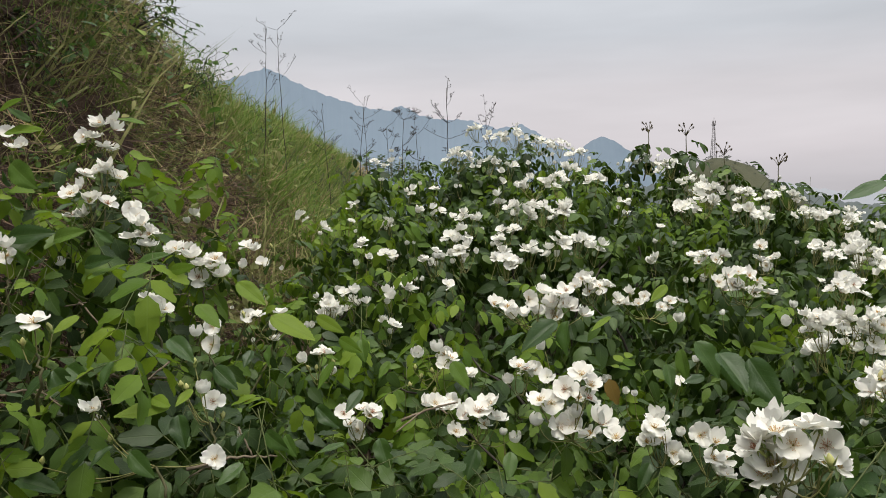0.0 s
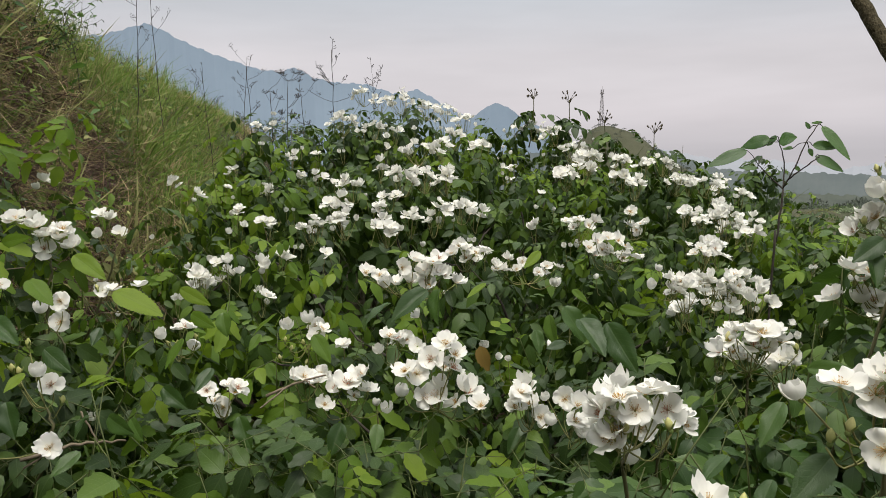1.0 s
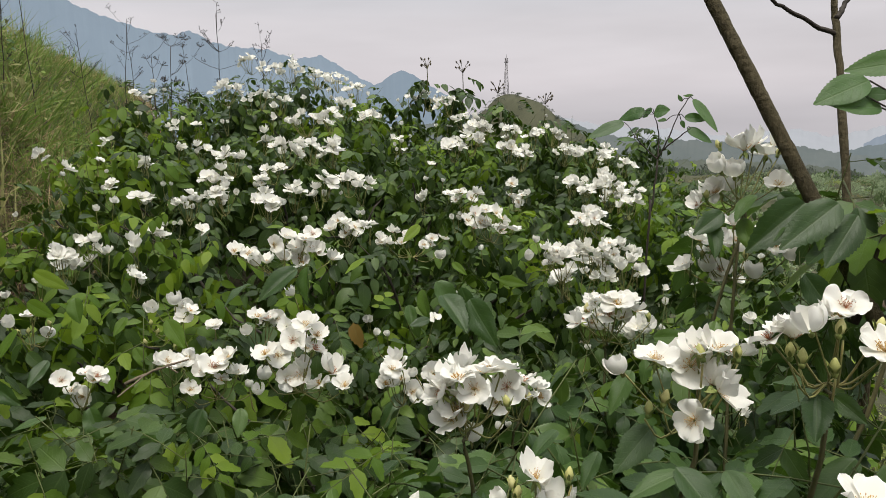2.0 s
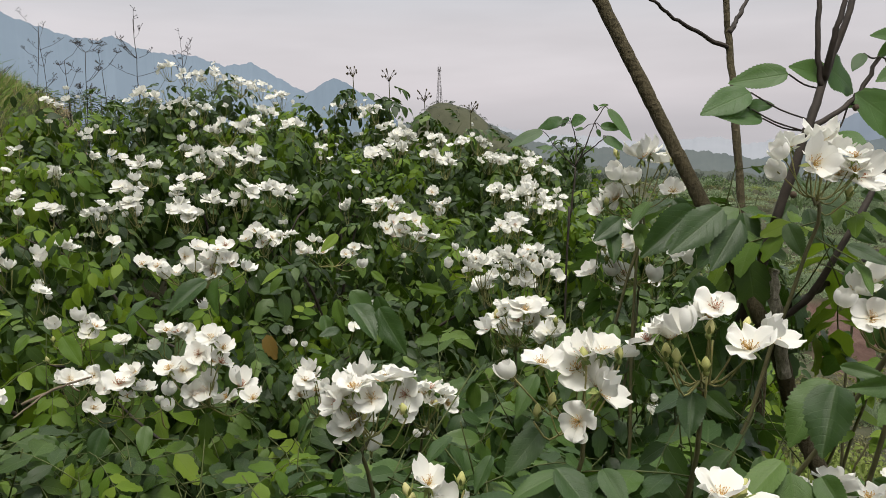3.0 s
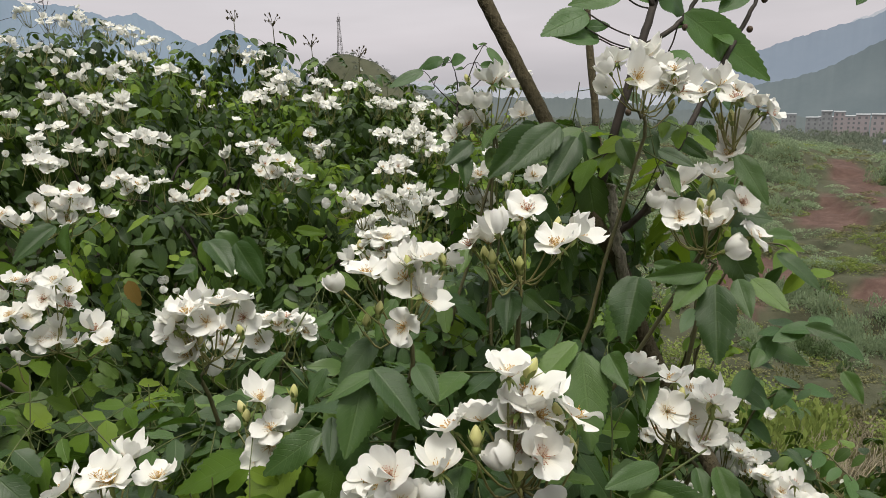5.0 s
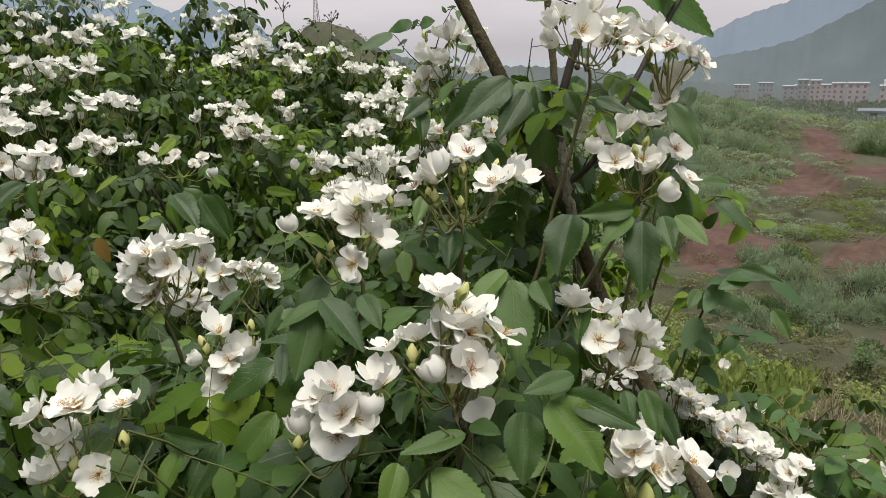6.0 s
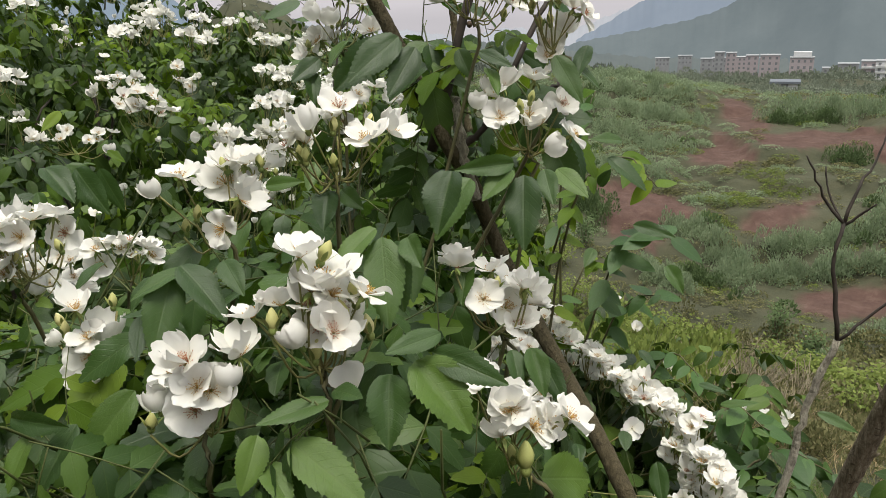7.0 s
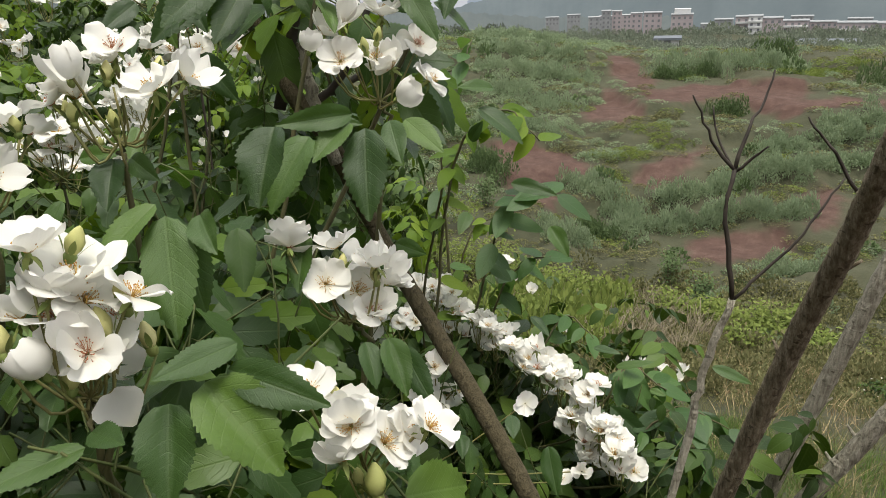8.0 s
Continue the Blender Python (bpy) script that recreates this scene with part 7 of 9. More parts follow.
TREE_LEAVES = [(0.884, 0.711, 1.574, 0.829, 0.755, 1.565, 0.50), (0.840, 0.726, 1.552, 0.774, 0.739, 1.526, 0.55), (0.851, 0.715, 1.520, 0.790, 0.732, 1.526, 0.50), (0.834, 0.725, 1.535, 0.860, 0.703, 1.537, 0.50), (0.930, 0.691, 1.571, 0.877, 0.705, 1.583, 0.55), (0.924, 0.696, 1.584, 0.986, 0.686, 1.556, 0.80), (0.972, 0.667, 1.545, 0.955, 0.695, 1.532, 0.40), (0.956, 0.675, 1.550, 1.050, 0.607, 1.461, 0.36), (0.933, 0.676, 1.502, 0.931, 0.628, 1.478, 0.55), (1.022, 0.660, 1.620, 0.969, 0.672, 1.619, 0.40), (1.013, 0.663, 1.615, 1.001, 0.686, 1.594, 0.55), (1.026, 0.657, 1.617, 1.040, 0.640, 1.613, 0.50), (1.019, 0.654, 1.582, 0.971, 0.660, 1.563, 0.50)]
TREE_LEAVES_B = [(1.036, 0.645, 1.575, 0.990, 0.649, 1.549, 0.60), (1.038, 0.648, 1.593, 1.043, 0.639, 1.616, 0.50), (0.996, 0.653, 1.523, 0.978, 0.614, 1.509, 0.50), (0.969, 0.678, 1.598, 0.946, 0.673, 1.576, 0.50), (1.008, 0.630, 1.428, 0.953, 0.614, 1.452, 0.50), (1.168, 0.613, 1.588, 1.127, 0.608, 1.576, 0.50), (1.204, 0.592, 1.584, 1.170, 0.580, 1.556, 0.50)]
SAP_STEM = [(1.316, 1.982, 0.1), (1.336, 1.982, 1.099), (1.355, 1.997, 1.225), (1.381, 2.015, 1.384)]
SAP_A = [(1.381, 2.015, 1.384), (1.353, 2.033, 1.415), (1.310, 2.038, 1.457)]
SAP_B = [(1.381, 2.016, 1.387), (1.399, 2.044, 1.459), (1.390, 2.060, 1.525)]
SAP_C = [(1.381, 2.016, 1.387), (1.404, 1.996, 1.451), (1.435, 1.996, 1.522), (1.464, 1.992, 1.570)]
SAP_D = [(1.390, 2.006, 1.413), (1.433, 1.974, 1.459), (1.460, 1.966, 1.480)]
SAP_LEAVES = [(1.293, 2.075, 1.501, 1.173, 2.096, 1.452, 0.34), (1.355, 2.055, 1.536, 1.283, 2.104, 1.512, 0.50), (1.379, 2.043, 1.528, 1.406, 2.000, 1.540, 0.90), (1.374, 2.048, 1.541, 1.356, 2.084, 1.515, 0.60), (1.489, 2.003, 1.570, 1.529, 1.923, 1.467, 0.24), (1.462, 2.004, 1.513, 1.532, 1.973, 1.508, 0.42), (1.468, 1.996, 1.480, 1.525, 1.941, 1.436, 0.42), (1.319, 2.054, 1.446, 1.266, 2.078, 1.451, 0.34), (1.458, 2.016, 1.563, 1.448, 2.024, 1.585, 0.50), (1.411, 2.025, 1.504, 1.402, 2.062, 1.505, 0.50), (1.453, 2.007, 1.504, 1.463, 1.998, 1.480, 0.60), (1.333, 2.054, 1.479, 1.320, 2.113, 1.469, 0.40), (1.415, 2.013, 1.450, 1.431, 2.004, 1.437, 0.60)]
SAP_LEAVES_B = [(1.490, 2.005, 1.581, 1.471, 2.036, 1.582, 0.30), (1.336, 2.059, 1.511, 1.314, 2.113, 1.515, 0.30)]
BARE_STEM = [(0.860, 0.060, 0.000), (0.935, 0.241, 0.900), (0.961, 0.232, 1.043), (0.975, 0.220, 1.114), (0.977, 0.229, 1.161), (0.979, 0.237, 1.197), (0.995, 0.239, 1.229)]
BARE_A = [(0.995, 0.239, 1.229), (0.989, 0.255, 1.248), (0.983, 0.266, 1.272), (0.978, 0.276, 1.295)]
BARE_B = [(0.995, 0.239, 1.229), (1.015, 0.239, 1.265), (1.041, 0.239, 1.283), (1.056, 0.238, 1.310)]
BARE_C = [(0.995, 0.239, 1.227), (1.002, 0.226, 1.243), (1.003, 0.215, 1.252)]
BARE_D = [(0.994, 0.243, 1.234), (1.003, 0.261, 1.256), (1.007, 0.270, 1.281)]
BARE_E = [(0.976, 0.219, 1.114), (0.995, 0.205, 1.137), (1.022, 0.183, 1.171), (1.045, 0.175, 1.198), (1.064, 0.168, 1.218)]
BARE_F = [(1.026, 0.145, 1.217), (1.021, 0.166, 1.249), (1.016, 0.180, 1.266), (1.014, 0.189, 1.279)]
LEAN_A = [(1.02, 0.28, 0.1), (1.080, 0.252, 0.789), (1.044, 0.185, 1.045), (1.005, 0.142, 1.174), (0.971, 0.115, 1.258), (0.951, 0.097, 1.328), (0.942, 0.082, 1.395)]
LEAN_B = [(1.15, 0.10, 0.1), (1.328, 0.283, 0.623), (1.340, 0.234, 0.831), (1.348, 0.185, 1.031), (1.372, 0.157, 1.163), (1.394, 0.131, 1.293)]
LEAN_C = [(1.18, 0.02, 0.1), (1.326, 0.228, 0.656), (1.344, 0.186, 0.748), (1.357, 0.148, 0.838), (1.391, 0.099, 0.947)]


def stem(name, points, r0, r1, parent, mat, sides=9, wobble=0.0025, steps=7, knots=0):
    line = bend(points, steps if sides < 14 else 26, wobble if sides < 14 else 0.0004, rr)
    rad = taper(len(line), r0, r1)
    rough = 1.0 if sides < 12 else 0.3
    rad = [r * (1 + rough * (0.05 * math.sin(i * (0.9 if sides < 12 else 0.35)) + rr.uniform(-.03, .03))) for i, r in enumerate(rad)]
    body = tube(line, rad, sides)
    if sides >= 12:
        mid_line = np.array([tuple(p) for p in line])
        for i, v in enumerate(body.V):
            c = mid_line[min(i // sides, len(line) - 1)]
            k = 0.06 * noise.noise(Vector((v[0] * 120, v[1] * 120, v[2] * 60))) + 0.09 * noise.noise(Vector(v) * 380)
            body.V[i] = c + (v - c) * (1 + k)
    bits = [(body, None)]
    for _ in range(knots):
        i = rr.randrange(2, len(line) - 1)
        d = Vector((rr.uniform(-1, 1), rr.uniform(-1, 1), rr.uniform(-.3, 1))).normalized()
        bits.append((ball(rad[i] * 0.22, rad[i] * 0.15, 6, 4), Matrix.Translation(line[i] + d * rad[i] * 0.85)))
    return under(part(name, mesh_of(name, bits, [mat]), None), parent, Matrix.Identity(4))


TREE_BLADE = [mesh_of("leaf", [(leaflet(32, 1.0, f, d, 0.03, wave=w, cols=2), None)], [LEAF_TREE]) for f, d, w in ((0.15, 0.2, 0.05), (0.05, 0.45, 0.1), (0.25, 0.1, 0.04))]


def tree_leaf(parent, row, name="leaf"):
    b, t = Vector(row[:3]), Vector(row[3:6])
    m = along(b, t, (-0.5, -0.8, 0.55), rr.uniform(-.3, .3)) @ Matrix.Diagonal((row[6], 1, row[6], 1))
    under(new(name, rr.choice(TREE_BLADE)), parent, m)
    return b


tree = thing("small_tree", "slender olive-barked young tree leaning through the roses with broad toothed leaves", "tree", at=(0.87, 0.02, gz(0.87, 0.02)))
stem("trunk", TRUNK, 0.0122, 0.0084, tree, BARK_SMOOTH, 14, 0.002, 8, 40)
stem("limb", STEM_B, 0.0070, 0.0034, tree, TWIG_DARK, 9, 0.0008, 7, 14)
for line in (STEM_C, STEM_D):
    stem("branch", line, 0.0040, 0.0026, tree, TWIG_DARK, 7, 0.0008, knots=6)
stem("branch", STEM_E, 0.0048, 0.0022, tree, TWIG_DARK, 7, 0.0008, knots=10)
stem("branch", STEM_F, 0.004, 0.002, tree, TWIG_DARK, 7, knots=6)
stem("branch", STEM_G, 0.005, 0.003, tree, TWIG_DARK, 7, knots=6)
stem("shoot", [(0.86, 0.66, 1.20), (0.835, 0.655, 1.27), (0.83, 0.66, 1.34)], 0.008, 0.007, tree, BARK_GREY, 8)
for row in TREE_LEAVES + TREE_LEAVES_B:
    b = tree_leaf(tree, row)
    near = min((Vector(p) for p in STEM_B + STEM_E + STEM_F + STEM_C), key=lambda q: (q - b).length)
    line = bend([near, near.lerp(b, 0.5) - Vector((0, 0, 0.004)), b], 3)
    under(part("leaf_stalk", mesh_of("leaf_stalk", [(tube(line, 0.0011, 5), None)], [TWIG_DARK]), None), tree, Matrix.Identity(4))
GALL = mesh_of("fruit", [(ball(0.0042, 0.0045, 9, 7), None)], [plain("brown_fruit", [(0.2, (0.05, 0.035, 0.025)), (0.8, (0.13, 0.09, 0.06))], 300.0, 0.8, 0.6, 0.001)])
for p in (STEM_E[4], STEM_E[5], STEM_F[1], STEM_F[2], STEM_B[2]):
    q = Vector(p) + Vector((0.006, -0.006, -0.004))
    under(new("fruit", GALL), tree, Matrix.Translation(q))

side_tree = thing("small_tree", "thin grey-brown upright stem with bare forked twigs", "tree", at=(SIDE_STEM[0][0], SIDE_STEM[0][1], gz(SIDE_STEM[0][0], SIDE_STEM[0][1])))
stem("trunk", [(SIDE_STEM[0][0], SIDE_STEM[0][1], gz(SIDE_STEM[0][0], SIDE_STEM[0][1]) - 0.03)] + SIDE_STEM, 0.0085, 0.0050, side_tree, BARK_SMOOTH, 9, 0.0015, 6, 10)
stem("branch", SIDE_TWIG, 0.0042, 0.002, side_tree, TWIG_DARK, 7, 0.0015, 6, 6)
stem("branch", SIDE_TWIG_B, 0.005, 0.003, side_tree, TWIG_DARK, 7, 0.0015)

sapling = thing("sapling", "dark-stemmed sapling with drooping pointed green leaves", "sapling", at=(SAP_STEM[0][0], SAP_STEM[0][1], gz(SAP_STEM[0][0], SAP_STEM[0][1])))
stem("trunk", [(SAP_STEM[0][0], SAP_STEM[0][1], gz(SAP_STEM[0][0], SAP_STEM[0][1]) - 0.03)] + SAP_STEM[1:], 0.0042, 0.0028, sapling, TWIG_DARK, 8, 0.002, 6, 6)
for line in (SAP_A, SAP_B, SAP_C, SAP_D):
    stem("branch", line, 0.0024, 0.0014, sapling, TWIG_DARK, 7, 0.001)
for row in SAP_LEAVES + SAP_LEAVES_B:
    b = tree_leaf(sapling, row)
    near = min((Vector(p) for p in SAP_A[1:] + SAP_B[1:] + SAP_C[1:] + SAP_D[1:]), key=lambda q: (q - b).length)
    line = bend([near, near.lerp(b, 0.5) + Vector((0, 0, 0.006)), b], 3)
    under(part("leaf_stalk", mesh_of("leaf_stalk", [(tube(line, 0.0012, 5), None)], [TWIG_DARK]), None), sapling, Matrix.Identity(4))

p1, p2 = Vector(BARE_STEM[1]), Vector(BARE_STEM[2])
BARE_FOOT = p1 + (p1 - p2).normalized() * 0.6
for _ in range(6):
    BARE_FOOT += (p1 - p2).normalized() * ((BARE_FOOT.z - gz(BARE_FOOT.x, BARE_FOOT.y)) * 0.6)
bare_shrub = thing("bare_shrub", "leafless dark twigs forking from a thin grey stem", "shrub", at=(BARE_FOOT.x, BARE_FOOT.y, gz(BARE_FOOT.x, BARE_FOOT.y)))
stem("stem", [BARE_FOOT] + BARE_STEM[1:4], 0.0046, 0.0034, bare_shrub, BARK_GREY, 9, 0.002, 7, 10)
stem("stem", BARE_STEM[3:], 0.0024, 0.0019, bare_shrub, TWIG_DARK, 8, 0.0012, 3, 12)
for line, r in ((BARE_A, 0.0021), (BARE_B, 0.0022), (BARE_C, 0.0018), (BARE_D, 0.0014), (BARE_E, 0.0019)):
    stem("twig", line, r * 0.9, 0.0008, bare_shrub, TWIG_DARK, 7, 0.0013, 3, 10)

for line, r, mat, label, twig in ((LEAN_A, 0.0108, BARK, "leaning brown trunk with flaking knotted bark", BARE_F), (LEAN_B, 0.0115, BARK_GREY, "leaning pale grey trunk with cracked bark", None), (LEAN_C, 0.0125, BARK_GREY, "low leaning grey trunk with rough bark", None)):
    p1, p2 = Vector(line[1]), Vector(line[2])
    foot = p1 + (p1 - p2).normalized() * 0.5
    for _ in range(6):
        foot += (p1 - p2).normalized() * ((foot.z - gz(foot.x, foot.y)) * 0.6)
    base = (foot.x, foot.y, gz(foot.x, foot.y))
    lean = thing("leaning_tree", label, "tree", "leaning trunks on the slope", at=base)
    stem("trunk", [(base[0], base[1], base[2] - 0.04)] + line[1:], r * 1.1, r * 0.86, lean, mat, 22, 0.0012, 9, 70)
    body = bend([base] + line[1:], 12)
    for k in range(7):
        i = 3 + (k * 5) % (len(body) - 5)
        a = rr.uniform(0, 6.28)
        out = Vector((math.cos(a), math.sin(a), 0.45)).normalized()
        stem("twig_stub", [body[i], body[i] + out * r * 1.1, body[i] + out * r * rr.uniform(1.5, 2.1) + Vector((0, 0, r * 0.4))], r * 0.3, r * 0.14, lean, mat, 6, 0.0004, 3)
    if twig:
        stem("twig", twig, 0.0017, 0.0008, lean, TWIG_DARK, 7, 0.0012, 3, 6)

# ---- the earth bank: straw, roots and grass ----
def grass_blade(length, width, droop, seg=2):
    s = Shape()
    for i in range(seg + 1):
        t = i / seg
        w = width * (1 - t) ** 0.7 * 0.5
        x = droop * t * t
        z = length * (t - 0.35 * min(1.2, droop / max(length, 1e-3)) * t * t)
        s.v += [(x, -w, z), (x, w, z)]
    for i in range(seg):
        s.face((2 * i, 2 * i + 1, 2 * i + 3, 2 * i + 2))
    return s.done()


def tuft(q, n, length, width, spread):
    bits = []
    for _ in range(n):
        ln = length * q.uniform(0.5, 1.15)
        b = grass_blade(ln, width * q.uniform(0.7, 1.3), ln * q.uniform(0.15, 0.85))
        m = Matrix.Translation((q.gauss(0, spread), q.gauss(0, spread), 0)) @ Matrix.Rotation(q.uniform(0, 6.28), 4, "Z") @ Matrix.Rotation(q.uniform(-0.3, 0.3), 4, "X")
        bits.append((b, m))
    return joined(bits)


q = random.Random(61)
TUFTS = [tuft(q, 10, 0.26, 0.0058, 0.05) for _ in range(8)]


def sow(name, label, category, count, area, mat, templates, size, seed, keep=None, hang=False):
    """Tufts strewn over the ground within area x0, x1, y0, y1."""
    r = random.Random(seed)
    placed = []
    tries = 0
    while len(placed) < count and tries < count * 20:
        tries += 1
        x, y = r.uniform(*area[:2]), r.uniform(*area[2:])
        if keep and not keep(x, y, r):
            continue
        z = gz(x, y)
        e = 0.05
        nrm = Vector((-(gz(x + e, y) - z) / e, -(gz(x, y + e) - z) / e, 1)).normalized()
        up = (nrm * 0.45 + Vector((r.uniform(-.5, .5), r.uniform(-.5, .5), 0.6))).normalized() if not hang else (nrm * 0.7 + Vector((r.uniform(-.5, .8), r.uniform(-.9, .6), r.uniform(-1.3, 0.1)))).normalized()
        placed.append((r.choice(templates), face_to((x, y, z - 0.01), up, size * r.uniform(0.6, 1.35), r.uniform(0, 6.28))))
    me = mesh_of(name, placed, [mat], smooth=False)
    return thing(name, label, category, kind="stuff", data=me)


def on_green(x, y, r):
    return y > 4.3 + 0.5 * math.sin(x * 3) or r.random() < 0.04


sow("grass", "tall green grass on the bank", "grass", 3300, (-3.2, -0.55, 3.6, 16), GRASS_TALL, TUFTS, 1.0, 71, on_green)
sow("dry_grass", "dry brown grass stalks on the bank", "grass", 1500, (-3.2, -0.5, 3.2, 20), STRAW, TUFTS, 1.0, 72, lambda x, y, r: y > 8 or x > -1.3 or r.random() < 0.4)
sow("grass", "olive grass hanging over the top of the bank", "grass", 2300, (-3.2, -1.0, 1.0, 6.0), OLIVE_PALE, TUFTS, 0.85, 75, lambda x, y, r: gz(x, y) > 1.9 + r.uniform(-0.5, 0.5))
sow("grass", "sprigs of green grass on the bank", "grass", 1500, (-3.0, -0.8, 1.0, 5.0), GRASS_TALL, TUFTS, 0.7, 76, lambda x, y, r: math.sin(x * 5 + y * 3) > 0.2)
HANGING = [tuft(q, 9, 0.21, 0.0030, 0.06) for _ in range(8)]
sow("hanging_straw", "matted dry straw hanging over the earth bank", "straw", 2300, (-3.0, -0.75, 0.9, 4.9), STRAW, HANGING, 0.95, 73, None, True)
sow("dead_roots", "tangle of dark dead roots and stems on the bank", "roots", 3600, (-2.8, -0.65, 0.9, 4.8), ROOT, HANGING, 1.0, 74, None, True)


def rosette(r, n, size):
    bits = []
    for _ in range(n):
        a = r.uniform(0, 6.28)
        p = Vector((r.gauss(0, 0.035), r.gauss(0, 0.035), r.uniform(0.0, 0.07)))
        d = Vector((math.cos(a), math.sin(a), r.uniform(-0.5, 0.5))).normalized()
        bits.append((leaflet(3, 0.5, 0.2, 0.4), along(p, p + d, (0, 0, 1), r.uniform(-.5, .5), size * r.uniform(0.6, 1.3))))
    return joined(bits)


def herb(r, height, leaf):
    """A leafy stalk: a thin stem with leaves set alternately up it."""
    top = Vector((r.uniform(-.25, .25) * height, r.uniform(-.25, .25) * height, height))
    line = bend([(0, 0, 0), top * 0.5 + Vector((r.uniform(-.03, .03), r.uniform(-.03, .03), 0)), top], 4)
    bits = [(tube(line, taper(len(line), 0.0026, 0.0010), 4), None)]
    for k in range(13):
        p = line[1 + k * (len(line) - 2) // 12]
        a = 2.4 * k + r.uniform(-.4, .4)
        d = Vector((math.cos(a), math.sin(a), r.uniform(-0.5, 0.5))).normalized()
        bits.append((leaflet(4, r.uniform(0.3, 0.5), 0.2, 0.5), along(p, p + d, (0, 0, 1), r.uniform(-.4, .4), leaf * r.uniform(0.6, 1.2))))
    return joined(bits)


COARSE = [tuft(q, 8, 0.40, 0.0105, 0.05) for _ in range(6)]
HERBS = [herb(q, 0.30, 0.060) for _ in range(7)]
sow("coarse_grass", "broad-bladed bright grass on the bank", "grass", 620, (-3.0, -0.6, 3.4, 12), GRASS_TALL, COARSE, 1.0, 111, on_green)
sow("coarse_grass", "broad-bladed olive grass on the bank", "grass", 380, (-3.0, -0.6, 2.0, 10), OLIVE_PALE, COARSE, 1.0, 112, lambda x, y, r: r.random() < 0.7)
for h_mat, h_seed, h_count in ((GRASS_TALL, 113, 170), (LEAF_TREE, 114, 150), (OLIVE_PALE, 115, 130)):
    sow("bank_herbs", "leafy stalks of weeds standing on the bank", "weeds", h_count, (-2.8, -0.65, 1.6, 8), h_mat, HERBS, 1.0, h_seed, lambda x, y, r: math.sin(x * 3.1 + y * 1.7) + math.sin(y * 2.9) > r.uniform(-1.2, 1.0))

ROSETTES = [rosette(q, 9, 0.044) for _ in range(6)]
for w_mat, w_seed, w_count in ((GRASS_TALL, 77, 520), (LEAF_YOUNG, 78, 240), (OLIVE_PALE, 79, 620)):
    sow("bank_weeds", "small leafy weeds rooted in the earth bank", "weeds", w_count, (-3.0, -0.7, 1.0, 5.5), w_mat, ROSETTES, 1.0, w_seed, lambda x, y, r: math.sin(x * 4.3 + 2 * y) + math.sin(y * 5.1 - x * 2.2) > r.uniform(-1.0, 0.9))

# thin bare weeds standing against the sky
def weed(x, y, height, seed, label, umbel=False):
    r = random.Random(seed)
    z = gz(x, y)
    ob = thing("dry_weed", label, "weed", "dry weeds against the sky", at=(x, y, z))
    top = Vector((x + r.uniform(-.06, .06) * height, y, z + height))
    line = bend([(x, y, z - 0.02), Vector((x, y, z)).lerp(top, 0.5) + Vector((r.uniform(-.03, .03), 0, 0)), top], 6, 0.004, r)
    under(part("stalk", mesh_of("stalk", [(tube(line, taper(len(line), 0.0036, 0.0016), 5), None)], [TWIG_DARK]), None), ob, Matrix.Identity(4))
    seeds = []
    for k in range(15):
        i = r.randrange(len(line) // 3, len(line))
        a, ln = r.uniform(0, 6.28), height * r.uniform(0.05, 0.15)
        d = Vector((math.cos(a) * 0.8, math.sin(a) * 0.5, r.uniform(0.3, 1.0))).normalized()
        tip = line[i] + d * ln
        bits = [(tube(bend([line[i], line[i].lerp(tip, 0.5) - Vector((0, 0, 0.01)), tip], 3, 0.002, r), 0.0011, 4), None)]
        for _ in range(5 if not umbel else 9):
            e = line[i].lerp(tip, r.uniform(0.5, 1.0)) if not umbel else tip
            dd = Vector((r.uniform(-1, 1), r.uniform(-1, 1), r.uniform(0, 1))).normalized() * (0.02 if not umbel else 0.03)
            seeds.append((tube([e, e + dd], 0.0011, 3), None))
            seeds.append((ball(0.0024, 0.0032, 5, 3), Matrix.Translation(e + dd)))
        under(part("twig", mesh_of("twig", bits, [TWIG_DARK]), None), ob, Matrix.Identity(4))
    tagged(under(part("seed_spray", mesh_of("seed_spray", seeds, [TWIG_DARK]), None), ob, Matrix.Identity(4)), kind="stuff")


weed(-1.13, 5.33, 1.46, 503, 'thin bare weed stalk with fine side twigs')
weed(-1.28, 5.12, 1.14, 455, 'thin bare weed stalk with fine side twigs')
weed(0.05, 4.21, 1.19, 795, 'thin bare weed stalk with fine side twigs')
weed(-0.33, 4.65, 0.97, 690, 'dry dark umbel weed with seed heads', True)
weed(-0.24, 4.65, 1.03, 715, 'dry dark umbel weed with seed heads', True)
weed(-0.67, 5.58, 1.39, 625, 'thin bare weed stalk with fine side twigs')
weed(-0.60, 5.88, 1.41, 650, 'thin bare weed stalk with fine side twigs')
weed(0.28, 4.25, 1.03, 865, 'thin bare weed stalk with fine side twigs')
weed(-0.13, 4.65, 0.94, 745, 'dry dark umbel weed with seed heads', True)
weed(-0.87, 5.67, 1.28, 585, 'thin bare weed stalk with fine side twigs')
weed(-1.59, 4.29, 0.30, 300, 'thin bare weed stalk with fine side twigs')
weed(-1.42, 4.50, 0.61, 370, 'thin bare weed stalk with fine side twigs')
weed(-1.63, 4.10, 0.30, 265, 'thin bare weed stalk with fine side twigs')
weed(-1.62, 3.90, 0.30, 240, 'thin bare weed stalk with fine side twigs')

